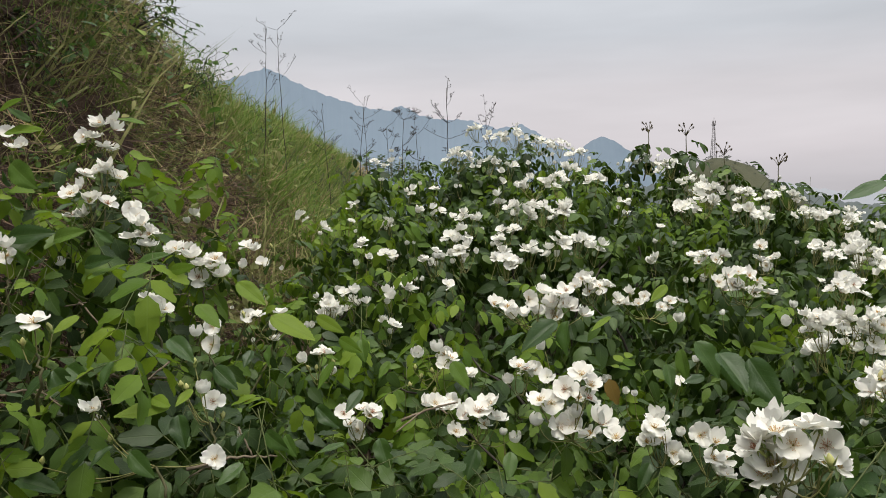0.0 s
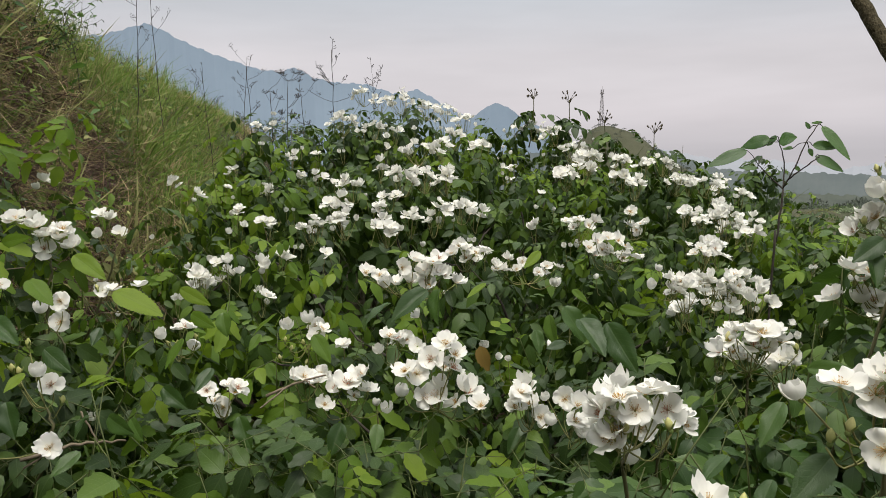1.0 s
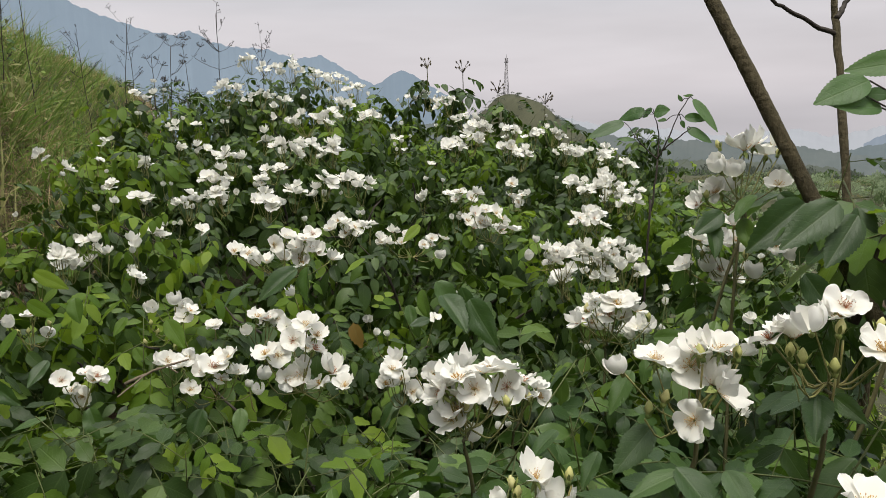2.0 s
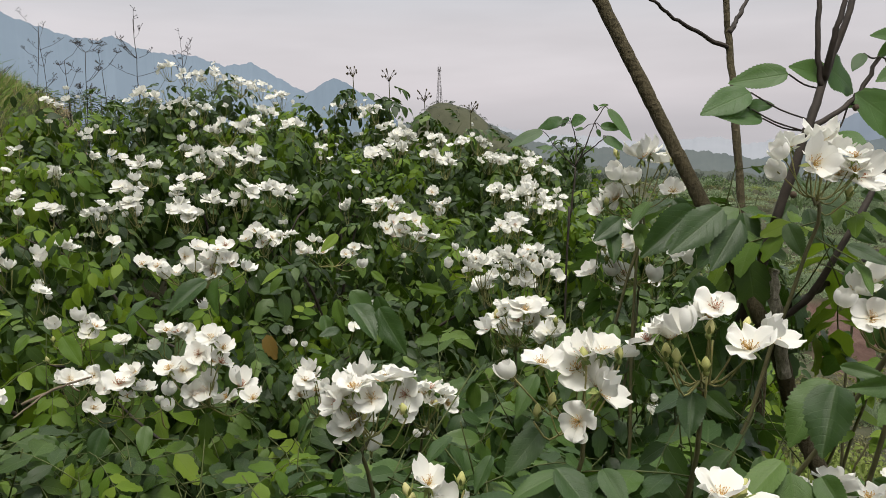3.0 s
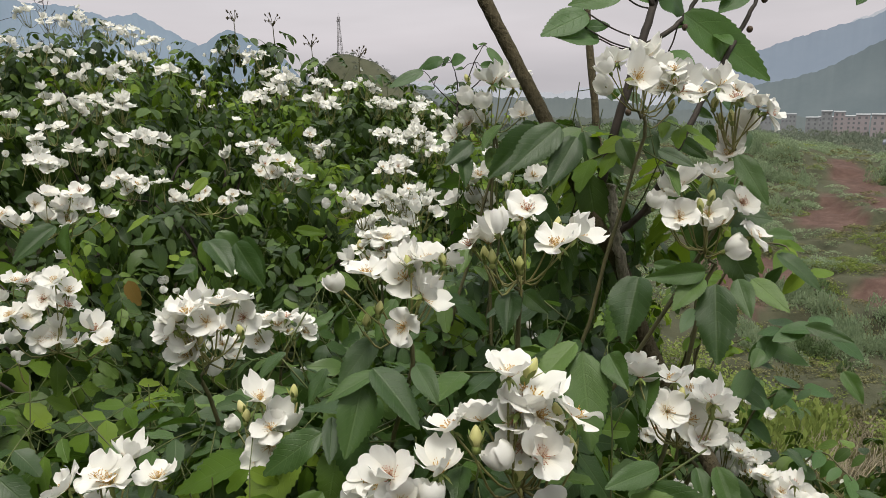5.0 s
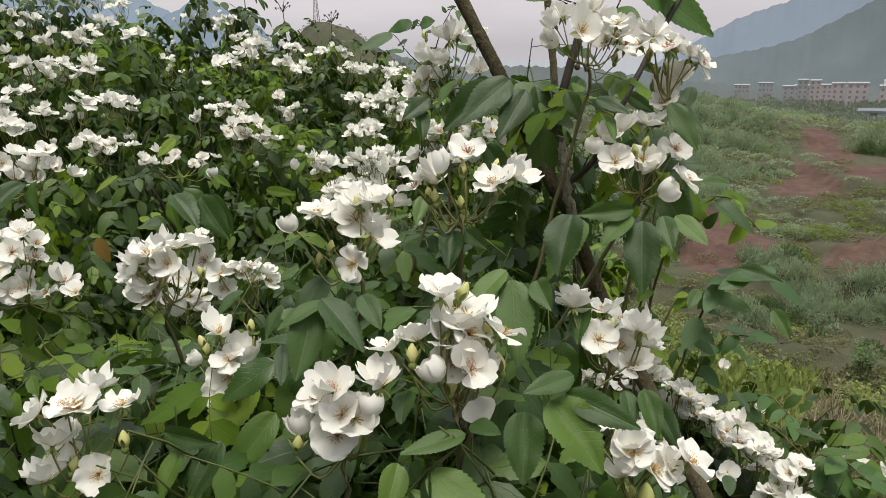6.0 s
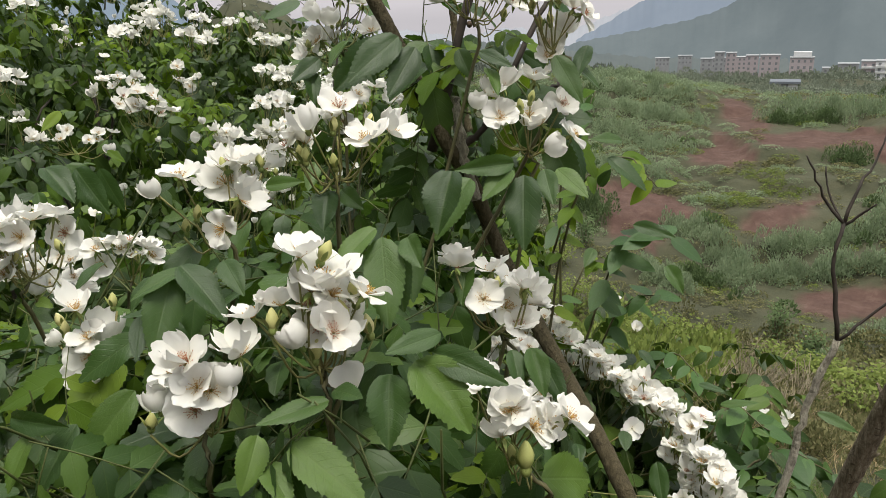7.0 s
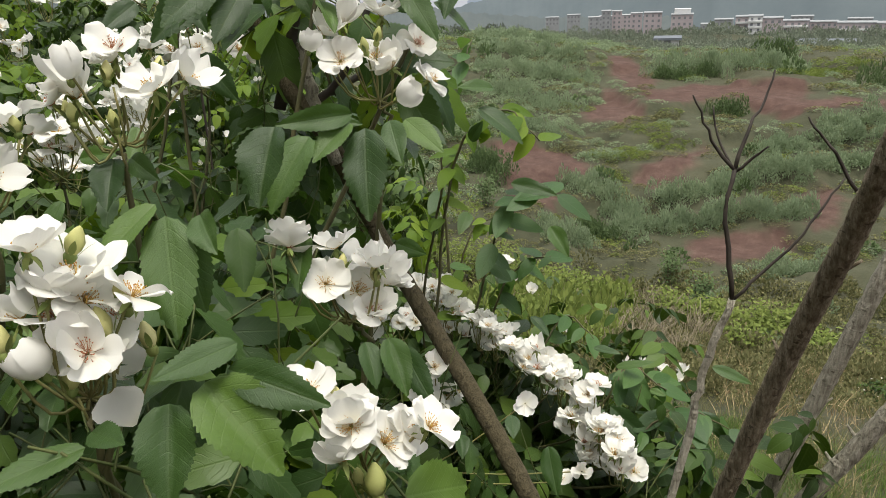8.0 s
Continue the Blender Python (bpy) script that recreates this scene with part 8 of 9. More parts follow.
# ---- scrub and terraces across the gully ----
def clump(q, n, leaf, flat=0.8, seg=2):
    """A rough dome of many small leaves, one unit wide."""
    s = Shape()
    for _ in range(n):
        a, u = q.uniform(0, 6.28), q.random()
        el = math.asin(u)
        rad = 0.5 * q.uniform(0.72, 1.08)
        c = Vector((math.cos(a) * math.cos(el) * rad, math.sin(a) * math.cos(el) * rad, flat * math.sin(el) * rad))
        d = (c.normalized() + Vector((q.uniform(-.9, .9), q.uniform(-.9, .9), q.uniform(-.4, .9)))).normalized()
        side = d.cross(Vector((q.uniform(-1, 1), q.uniform(-1, 1), q.uniform(-1, 1)))).normalized() * leaf * 0.33
        b = len(s.v)
        tip = c + d * leaf
        mid_p = c + d * leaf * 0.5
        s.v += [tuple(c), tuple(mid_p + side), tuple(tip), tuple(mid_p - side)]
        s.face((b, b + 1, b + 2, b + 3))
    return s.done()


q = random.Random(81)
CLUMPS = [clump(q, 130, 0.15) for _ in range(5)]
BRUSH = [joined([(tube([(q.uniform(-.2, .2), q.uniform(-.2, .2), 0), (q.uniform(-.5, .5), q.uniform(-.5, .5), q.uniform(.25, .55))], 0.006, 3), None) for _ in range(60)]) for _ in range(3)]
WOOD_CLUMPS = [clump(q, 76, 0.15, 0.9) for _ in range(4)]
FINE_CLUMPS = [clump(q, 160, 0.108, 0.95) for _ in range(4)]


def place_clumps(spots, templates, seed):
    r = random.Random(seed)
    out = []
    for x, y, w, h in spots:
        m = Matrix.Translation((x, y, gz(x, y) - 0.05 * h)) @ Matrix.Rotation(r.uniform(0, 6.28), 4, "Z") @ Matrix.Diagonal((w, w, h * 2.0, 1))
        out.append((r.choice(templates), m))
    return out


HEDGE_MATS = {"p": (SHRUB, "row of pale green scrub along a terrace edge"), "d": (SHRUB_DARK, "dark green bushes on the far slope"), "y": (SHRUB_YELLOW, "yellow-green weeds on the broken slope")}


def hedge(kind, height, width, line):
    """A thick row of scrub along a terrace, its top uneven."""
    r = random.Random(int(line[0][0] * 10))
    mat, label = HEDGE_MATS[kind]
    spots = []
    for (x0, y0), (x1, y1) in zip(line, line[1:]):
        far = math.hypot(x0, y0) / 40.0
        for k in range(max(6, int(math.hypot(x1 - x0, y1 - y0) * 8.5 / far))):
            t = r.random()
            spots.append((x0 + (x1 - x0) * t + r.gauss(0, width * 0.5), y0 + (y1 - y0) * t + r.gauss(0, width * 0.5), r.uniform(0.6, 1.1) * far ** 0.6, height * r.uniform(0.45, 1.0)))
    me = mesh_of("scrub", place_clumps(spots, FINE_CLUMPS, len(spots)), [mat])
    thing("scrub", label, "bushes", kind="stuff", data=me)


hedge("p", 1.20, 0.56, [(30.7, 17.1), (32.6, 15.7), (33.6, 14.2), (34.0, 12.4), (35.6, 11.4)])
hedge("p", 1.14, 0.62, [(33.7, 18.4), (34.9, 17.0), (38.2, 15.9), (39.9, 13.9), (42.6, 12.5), (43.5, 10.8)])
hedge("p", 1.14, 0.69, [(42.2, 16.9), (45.4, 15.3), (46.4, 13.5), (47.5, 11.7)])
hedge("p", 1.20, 0.75, [(47.7, 15.1), (49.7, 14.1), (50.1, 12.5)])
hedge("p", 1.32, 1.12, [(32.6, 22.8), (32.0, 20.0), (31.1, 18.2), (29.0, 17.6)])
hedge("p", 1.08, 0.88, [(26.6, 20.4), (25.8, 18.6), (25.6, 17.3)])
hedge("p", 1.44, 1.38, [(55.4, 50.2), (56.3, 45.2), (57.5, 40.0)])
hedge("p", 1.44, 1.38, [(49.6, 45.4), (51.8, 41.6), (52.7, 35.7)])
hedge("p", 1.32, 1.38, [(45.8, 41.1), (44.9, 36.0), (43.8, 31.7)])
hedge("p", 1.08, 0.88, [(36.4, 34.1), (37.2, 31.5), (37.0, 27.9)])
hedge("p", 1.44, 1.75, [(68.6, 63.6), (66.4, 55.8), (62.9, 48.4)])
hedge("p", 1.92, 1.62, [(59.0, 32.1), (59.5, 28.7), (61.9, 26.3), (65.8, 24.8)])
hedge("p", 0.84, 0.62, [(28.7, 10.8), (29.7, 9.7), (30.1, 8.8)])
hedge("d", 1.3, 0.6, [(56.9, 32.5), (57.5, 29.8), (59.2, 27.8)])
hedge("d", 1.5, 0.7, [(48.2, 22.6), (49.2, 21.1)])
hedge("d", 2.2, 0.6, [(60.7, 16.4), (61.1, 15.8)])
hedge("d", 2.2, 0.9, [(68.3, 28.0), (68.5, 25.2)])
hedge("d", 1.5, 0.7, [(29.9, 28.2), (30.0, 25.9)])
hedge("d", 0.9, 0.5, [(28.6, 19.4), (28.6, 17.6)])
hedge("y", 0.45, 1.0, [(41.6, 24.0), (41.1, 22.5), (41.5, 21.6)])
hedge("y", 0.4, 1.0, [(36.6, 24.6), (36.8, 23.2), (38.5, 22.9)])
hedge("y", 0.4, 0.7, [(35.1, 22.4), (35.4, 21.8)])
hedge("y", 0.6, 1.4, [(58.5, 21.4), (65.9, 21.0), (66.4, 18.4)])


def strew(name, label, count, near, far, az0, az1, mat, size, tall, seed, templates, keep_mud=False):
    r = random.Random(seed)
    spots = []
    while len(spots) < count:
        d = math.exp(r.uniform(math.log(near), math.log(far)))
        a = radians(r.uniform(az0, az1))
        x, y = d * math.sin(a), d * math.cos(a)
        if not keep_mud and float(mud_share(np.array([x]), np.array([y]))[0]) > 0.3 and r.random() < 0.96:
            continue
        k = size(d)
        spots.append((x, y, k * r.uniform(0.6, 1.4), k * tall * r.uniform(0.5, 1.2)))
    thing(name, label, "bushes", kind="stuff", data=mesh_of(name, place_clumps(spots, templates, seed), [mat]))


strew("scrub", "low green scrub on the gully slope", 70, 14, 85, 26, 92, SHRUB, lambda d: 0.25 + d * 0.018, 0.6, 91, CLUMPS)
strew("scrub", "dark bushes in the gully", 40, 16, 80, 26, 92, SHRUB_DARK, lambda d: 0.3 + d * 0.02, 0.8, 92, CLUMPS)
strew("scrub", "olive and yellow-green shrubs on the near slope", 380, 9, 29, 42, 80, OLIVE, lambda d: 0.25 + d * 0.027, 0.75, 93, FINE_CLUMPS)
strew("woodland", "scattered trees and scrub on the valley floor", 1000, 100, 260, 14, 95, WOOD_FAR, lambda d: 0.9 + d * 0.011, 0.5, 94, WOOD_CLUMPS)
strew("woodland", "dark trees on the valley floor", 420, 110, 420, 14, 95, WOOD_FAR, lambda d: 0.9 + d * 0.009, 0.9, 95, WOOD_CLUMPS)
strew("woodland", "dark green scrub over the terraces", 420, 40, 120, 18, 48, SHRUB_DARK, lambda d: 0.5 + d * 0.016, 0.5, 105, WOOD_CLUMPS)
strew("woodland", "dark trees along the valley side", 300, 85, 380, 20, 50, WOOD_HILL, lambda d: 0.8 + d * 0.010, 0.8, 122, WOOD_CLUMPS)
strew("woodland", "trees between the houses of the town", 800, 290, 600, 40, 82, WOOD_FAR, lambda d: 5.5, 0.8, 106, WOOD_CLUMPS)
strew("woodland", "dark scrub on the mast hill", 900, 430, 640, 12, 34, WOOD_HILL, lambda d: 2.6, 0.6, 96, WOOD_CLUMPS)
strew("scrub", "dark tangled scrub beside the rose mound", 210, 4.5, 24, 22, 46, SHRUB_DARK, lambda d: 0.22 + d * 0.035, 0.8, 117, FINE_CLUMPS)
strew("scrub", "olive weeds beside the rose mound", 260, 4, 30, 20, 46, OLIVE, lambda d: 0.2 + d * 0.03, 0.6, 118, FINE_CLUMPS)
strew("scrub", "leafless brushwood beside the rose mound", 60, 4, 16, 22, 46, BRUSHWOOD, lambda d: 0.25 + d * 0.04, 0.8, 119, BRUSH)
strew("scrub", "pale green scrub covering the terraces", 420, 38, 105, 38, 51, SHRUB, lambda d: 0.4 + d * 0.017, 0.36, 107, FINE_CLUMPS)
strew("scrub", "pale green scrub covering the terraces", 170, 40, 105, 50, 58, SHRUB, lambda d: 0.4 + d * 0.015, 0.36, 120, FINE_CLUMPS)
strew("scrub", "pale green scrub covering the terraces", 130, 42, 100, 57, 78, SHRUB, lambda d: 0.4 + d * 0.014, 0.36, 121, FINE_CLUMPS)
strew("scrub", "low olive weeds over the far slope", 1000, 20, 95, 26, 92, OLIVE, lambda d: 0.35 + d * 0.020, 0.24, 97, FINE_CLUMPS)
strew("scrub", "low yellow-green weeds over the far slope", 420, 20, 90, 26, 92, SHRUB_YELLOW, lambda d: 0.3 + d * 0.018, 0.25, 98, FINE_CLUMPS)
strew("scrub", "fresh yellow-green bushes rising from the gully", 90, 12, 24, 44, 60, SHRUB_YELLOW, lambda d: 0.5 + d * 0.05, 0.8, 99, FINE_CLUMPS)
strew("scrub", "grey-brown leafless brushwood on the slope", 40, 12, 23, 54, 66, BRUSHWOOD, lambda d: 0.3 + d * 0.05, 0.7, 104, BRUSH)


# leafy green shrubs rising from the gully
SHRUB_LEAF = leaflet(3, 0.5, 0.2, 0.3)


def gully_shrub(x, y, w, h, seed, mat):
    r = random.Random(seed)
    z = gz(x, y)
    ob = thing("shrub", "leafy yellow-green shrub rising from the gully" if mat is SHRUB_YELLOW else "dark green leafy shrub in the gully", "shrub", "shrubs in the gully", at=(x, y, z))
    leaves = []
    for k in range(7):
        a = r.uniform(0, 6.28)
        tip = Vector((x + math.cos(a) * w * r.uniform(0.1, 0.45), y + math.sin(a) * w * r.uniform(0.1, 0.45), z + h * r.uniform(0.6, 1.0)))
        line = bend([(x, y, z - 0.05), Vector((x, y, z)).lerp(tip, 0.5) + Vector((0, 0, 0.12 * h)), tip], 5, 0.02, r)
        under(part("stem", mesh_of("stem", [(tube(line, taper(len(line), 0.02, 0.006), 5), None)], [BRUSHWOOD]), None), ob, Matrix.Identity(4))
        for _ in range(75):
            c = line[r.randrange(2, len(line))] + Vector((r.gauss(0, 0.13 * w), r.gauss(0, 0.13 * w), r.gauss(0, 0.11 * h)))
            d = Vector((r.uniform(-1, 1), r.uniform(-1, 1), r.uniform(-0.7, 0.6))).normalized()
            leaves.append((SHRUB_LEAF, along(c, c + d, (-0.5, -0.3, 1), r.uniform(-.6, .6), r.uniform(0.07, 0.14) * max(0.6, min(1.3, w)))))
    tagged(under(part("foliage", mesh_of("foliage", leaves, [mat]), None), ob, Matrix.Identity(4)), kind="stuff")


for row in [(20.24, 21.42, 1.48, 1.97, 300, SHRUB_YELLOW), (20.25, 20.21, 1.80, 2.04, 301, SHRUB_YELLOW), (20.67, 19.30, 2.02, 1.91, 302, SHRUB_YELLOW), (20.87, 18.37, 1.76, 1.95, 303, SHRUB_YELLOW), (19.24, 15.92, 1.80, 1.91, 304, SHRUB_YELLOW), (19.13, 14.89, 1.55, 1.76, 305, SHRUB_YELLOW), (18.15, 13.50, 1.65, 1.61, 306, SHRUB_YELLOW), (18.39, 12.87, 1.44, 1.46, 307, SHRUB_YELLOW), (18.13, 11.91, 1.40, 1.25, 308, SHRUB_YELLOW), (18.19, 11.21, 1.19, 1.10, 309, SHRUB_YELLOW), (19.06, 9.54, 1.37, 1.14, 310, SHRUB_YELLOW), (21.40, 9.81, 1.21, 1.65, 311, SHRUB_DARK), (19.47, 9.16, 1.39, 1.00, 312, SHRUB_YELLOW)]:
    gully_shrub(*row)
for row in [(19.99, 8.69, 1.21, 0.99, 313, SHRUB_YELLOW), (19.47, 7.97, 1.17, 0.72, 314, SHRUB_YELLOW), (19.78, 7.26, 1.35, 0.96, 315, SHRUB_YELLOW), (19.60, 6.38, 1.42, 1.06, 316, SHRUB_YELLOW), (17.81, 4.93, 1.44, 0.88, 317, SHRUB_YELLOW), (16.00, 13.78, 1.73, 1.04, 318, SHRUB_YELLOW), (15.02, 11.72, 1.41, 0.96, 319, SHRUB_YELLOW), (15.63, 11.07, 1.33, 1.05, 320, SHRUB_DARK), (15.43, 5.78, 1.08, 0.72, 321, SHRUB_YELLOW), (25.41, 13.04, 1.09, 1.45, 322, SHRUB_DARK), (26.66, 24.28, 1.77, 1.92, 323, SHRUB_DARK), (23.86, 23.20, 1.92, 1.65, 324, SHRUB_YELLOW)]:
    gully_shrub(*row)

SLOPE_TUFTS = [tuft(q, 22, 0.30, 0.006, 0.10) for _ in range(5)]


def on_slope(lo, hi):
    def keep(x, y, r):
        d, a = math.hypot(x, y), math.degrees(math.atan2(x, y))
        return lo < d < hi and 28 < a < 100 and not (d < 2.2)
    return keep


sow("grass", "rough green grass on the slope below the roses", "grass", 1500, (1.6, 9, -1.5, 9), GRASS, SLOPE_TUFTS, 0.7, 101, on_slope(2.2, 8))
sow("dry_grass", "thin dry brown stalks on the slope", "grass", 760, (2.5, 22, -1.5, 16), STRAW, SLOPE_TUFTS, 1.2, 103, on_slope(5, 20))
sow("grass", "faded olive grass on the slope below the roses", "grass", 3000, (2.5, 26, -1.5, 18), OLIVE, SLOPE_TUFTS, 1.0, 102, on_slope(4, 20))

# dark conifers beyond the end of the bank
def conifer(x, y, height, seed):
    r = random.Random(seed)
    z = gz(x, y)
    ob = thing("conifer", "dark narrow conifer far off beyond the bank", "tree", "conifers beyond the bank", at=(x, y, z))
    part("trunk", mesh_of("trunk", [(tube([(0, 0, -0.3), (0, 0, height * 0.97)], [0.16, 0.03], 6), None)], [BRUSHWOOD]), ob)
    s = Shape()
    for _ in range(520):
        t = r.random() ** 0.8
        a, reach = r.uniform(0, 6.28), height * 0.17 * (1.04 - t) * r.uniform(0.35, 1.0) * (1 + 0.25 * math.sin(t * 40))
        c = Vector((math.cos(a) * reach, math.sin(a) * reach, height * (0.12 + 0.88 * t)))
        d = Vector((math.cos(a), math.sin(a), r.uniform(-0.5, 0.25))).normalized() * r.uniform(0.25, 0.55)
        w = Vector((-d.y, d.x, r.uniform(-.1, .1))) * 0.3
        b = len(s.v)
        s.v += [tuple(c), tuple(c + d * 0.5 + w), tuple(c + d), tuple(c + d * 0.5 - w)]
        s.face((b, b + 1, b + 2, b + 3))
    tagged(part("crown", mesh_of("crown", [(s.done(), None)], [SHRUB_DARK]), ob), kind="stuff")


q = random.Random(83)
for k in range(17):
    a, d = radians(-9.6 + 0.5 * k + q.uniform(-.2, .2)), q.uniform(58, 70)
    x, y = d * math.sin(a), d * math.cos(a)
    conifer(x, y, 1.5 + d * math.tan(radians(q.uniform(2.7, 3.8) - 0.07 * k)) - gz(x, y), 830 + k)

# ---- the town in the valley ----
# pink brick, greyed and lightened to include the haze over the town
BRICK = plain("hazed_brick_wall", [(0.2, (0.34, 0.295, 0.305)), (0.8, (0.41, 0.36, 0.365))], 0.35, 0.9, 0)
WHITE_WALL = plain("white_rendered_wall", [(0.2, (0.48, 0.48, 0.48)), (0.8, (0.66, 0.66, 0.66))], 0.3, 0.8, 0)
GREY_WALL = plain("grey_rendered_wall", [(0.2, (0.22, 0.225, 0.235)), (0.8, (0.33, 0.335, 0.34))], 0.3, 0.85, 0)
ROOF = plain("grey_roof", [(0.2, (0.20, 0.21, 0.22)), (0.8, (0.32, 0.33, 0.34))], 0.4, 0.7, 0)
ROOF_BLUE = plain("blue_grey_sheet_roof", [(0.2, (0.11, 0.125, 0.145)), (0.8, (0.16, 0.175, 0.195))], 0.3, 0.7, 0)
# dark panes, lightened by the same painted-in haze
PANE = plain("hazed_window", [(0.2, (0.16, 0.165, 0.18)), (0.8, (0.22, 0.225, 0.24))], 1.0, 0.15, 0, spec=0.5)


def box(w, d, h, mat=0):
    s = Shape()
    for z in (0, h):
        s.v += [(-w / 2, -d / 2, z), (w / 2, -d / 2, z), (w / 2, d / 2, z), (-w / 2, d / 2, z)]
    for f in ((0, 3, 2, 1), (4, 5, 6, 7), (0, 1, 5, 4), (1, 2, 6, 5), (2, 3, 7, 6), (3, 0, 4, 7)):
        s.face(f, mat)
    return s.done()


WINDOW = mesh_of("window", [(box(1.2, 0.16, 1.3), None)], [PANE], False)


def building(x, y, z, w, d, h, turn, style):
    """A block with storeys of windows, a roof slab and, where it has them, balconies."""
    wall = {"brick": BRICK, "tall": BRICK, "grey": GREY_WALL, "balcony": BRICK, "white": WHITE_WALL, "factory": GREY_WALL, "shed": WHITE_WALL}[style]
    words = {"brick": "pink brick apartment block with dark windows", "tall": "pink brick block with a white rooftop house", "grey": "low grey building with a flat roof", "balcony": "apartment block with white balconies", "white": "white rendered apartment block", "factory": "long low hall with a blue-grey sheet roof", "shed": "small white hut with a flat overhanging roof"}[style]
    drop = 15.0
    ob = thing("building", words, "building", "buildings of the town", at=(x, y, z))
    ob.rotation_euler.z = radians(turn)
    part("wall", mesh_of("wall", [(box(w, d, h + drop), Matrix.Translation((0, 0, -drop)))], [wall], False), ob)
    over = 0.5 if style not in ("factory", "shed") else 0.9
    part("roof", mesh_of("roof", [(box(w + over, d + over, 0.45 if style != "factory" else 0.35), Matrix.Translation((0, 0, h)))], [ROOF_BLUE if style in ("factory", "shed") else ROOF], False), ob)
    if style == "tall":
        part("roof_house", mesh_of("roof_house", [(box(w * 0.75, d * 0.6, 2.6), Matrix.Translation((0, 0, h + 0.45)))], [WHITE_WALL], False), ob)
    storeys = max(1, int(h / 2.7))
    across = max(1, int(w / 2.6))
    for s in range(storeys):
        zz = (s + 0.32) * h / storeys
        for k in range(across):
            part("window", WINDOW, ob, m=Matrix.Translation(((k + 0.5) * w / across - w / 2, -d / 2, zz)))
        if style in ("balcony", "white"):
            part("balcony", mesh_of("balcony", [(box(w * 0.94, 1.1, 0.9), Matrix.Translation((0, -d / 2 - 0.55, zz - 0.95)))], [WHITE_WALL], False), ob)


building(386.2, 223.6, -36.9, 9.9, 12.0, 14.2, -59.9, 'brick')
building(385.2, 204.9, -36.3, 11.5, 12.0, 12.8, -62.0, 'tall')
building(431.2, 202.3, -36.9, 10.3, 12.0, 7.7, -64.8, 'grey')
building(389.8, 172.7, -34.4, 6.8, 12.0, 9.7, -66.1, 'balcony')
building(383.1, 163.0, -34.7, 6.6, 12.0, 10.8, -66.9, 'white')
building(388.1, 156.2, -35.0, 9.4, 12.0, 9.9, -68.1, 'brick')
building(408.8, 152.3, -36.9, 12.3, 12.0, 9.1, -69.5, 'balcony')
building(422.8, 143.1, -37.8, 13.0, 12.0, 8.6, -71.3, 'brick')
building(389.1, 116.8, -37.3, 16.2, 12.0, 10.3, -73.3, 'balcony')
building(387.8, 103.4, -38.3, 8.2, 12.0, 11.4, -75.1, 'brick')
building(422.3, 279.0, -35.3, 5.8, 12.0, 11.3, -56.5, 'grey')
building(430.3, 275.8, -35.6, 6.1, 12.0, 11.0, -57.3, 'brick')
building(407.1, 246.9, -36.1, 6.7, 12.0, 11.7, -58.7, 'brick')
building(394.6, 228.8, -37.4, 9.8, 12.0, 12.6, -59.9, 'brick')
building(481.3, 368.5, -38.6, 10.6, 12.0, 6.0, -52.5, 'grey')
building(507.6, 366.7, -38.8, 10.7, 12.0, 6.6, -54.1, 'grey')
building(472.0, 232.9, -40.8, 7.7, 12.0, 5.7, -63.7, 'grey')
building(531.9, 194.5, -39.2, 13.8, 12.0, 5.5, -69.9, 'grey')
building(523.6, 155.8, -39.1, 14.0, 12.0, 4.8, -73.4, 'grey')
building(472.4, 312.2, -37.9, 10.1, 12.0, 7.1, -56.5, 'grey')
building(463.7, 288.8, -37.6, 11.5, 12.0, 8.4, -58.1, 'brick')
building(451.0, 308.0, -38.3, 7.7, 12.0, 8.2, -55.6, 'grey')
building(211.5, 69.8, -21.2, 15.2, 25.0, 1.5, -71.7, 'factory')
building(200.2, 53.9, -21.3, 7.0, 14.0, 1.3, -74.9, 'factory')
building(133.8, 73.8, -13.7, 4.4, 5.0, 1.8, -61.1, 'shed')

# the lattice mast on its hill
mast_at = Vector((212.0, 558.5, 0))
mast_at.z = gz(mast_at.x, mast_at.y)
mast = thing("radio_mast", "slim grey steel lattice mast on the hilltop", "mast", at=tuple(mast_at))
M_TOP = 54.0 - mast_at.z
for cx, cy in ((-1, -1), (1, -1), (1, 1), (-1, 1)):
    part("leg", mesh_of("leg", [(tube([(cx * 1.9, cy * 1.9, -1), (cx * 0.45, cy * 0.45, M_TOP * 0.86)], [0.20, 0.15], 5), None)], [STEEL]), mast)
for k in range(9):
    z0, z1 = M_TOP * 0.86 * k / 9, M_TOP * 0.86 * (k + 1) / 9
    a, b = 1.9 - 1.45 * k / 9, 1.9 - 1.45 * (k + 1) / 9
    bits = []
    for cx, cy, ex, ey in ((-1, -1, 1, -1), (1, -1, 1, 1), (1, 1, -1, 1), (-1, 1, -1, -1)):
        bits.append((tube([(cx * a, cy * a, z0), (ex * b, ey * b, z1)], 0.055, 4), None))
        bits.append((tube([(ex * a, ey * a, z0), (cx * b, cy * b, z1)], 0.055, 4), None))
    part("brace", mesh_of("brace", bits, [STEEL]), mast)
part("platform", mesh_of("platform", [(box(2.6, 2.6, 0.8), Matrix.Translation((0, 0, M_TOP * 0.8)))], [STEEL], False), mast)
part("antenna", mesh_of("antenna", [(tube([(0, 0, M_TOP * 0.8), (0, 0, M_TOP)], 0.14, 5), None)], [STEEL]), mast)
for k in range(3):
    part("aerial", mesh_of("aerial", [(box(0.5, 0.4, 2.4), Matrix.Translation((math.cos(k * 2.1) * 1.1, math.sin(k * 2.1) * 1.1, M_TOP * 0.84)))], [STEEL], False), mast)

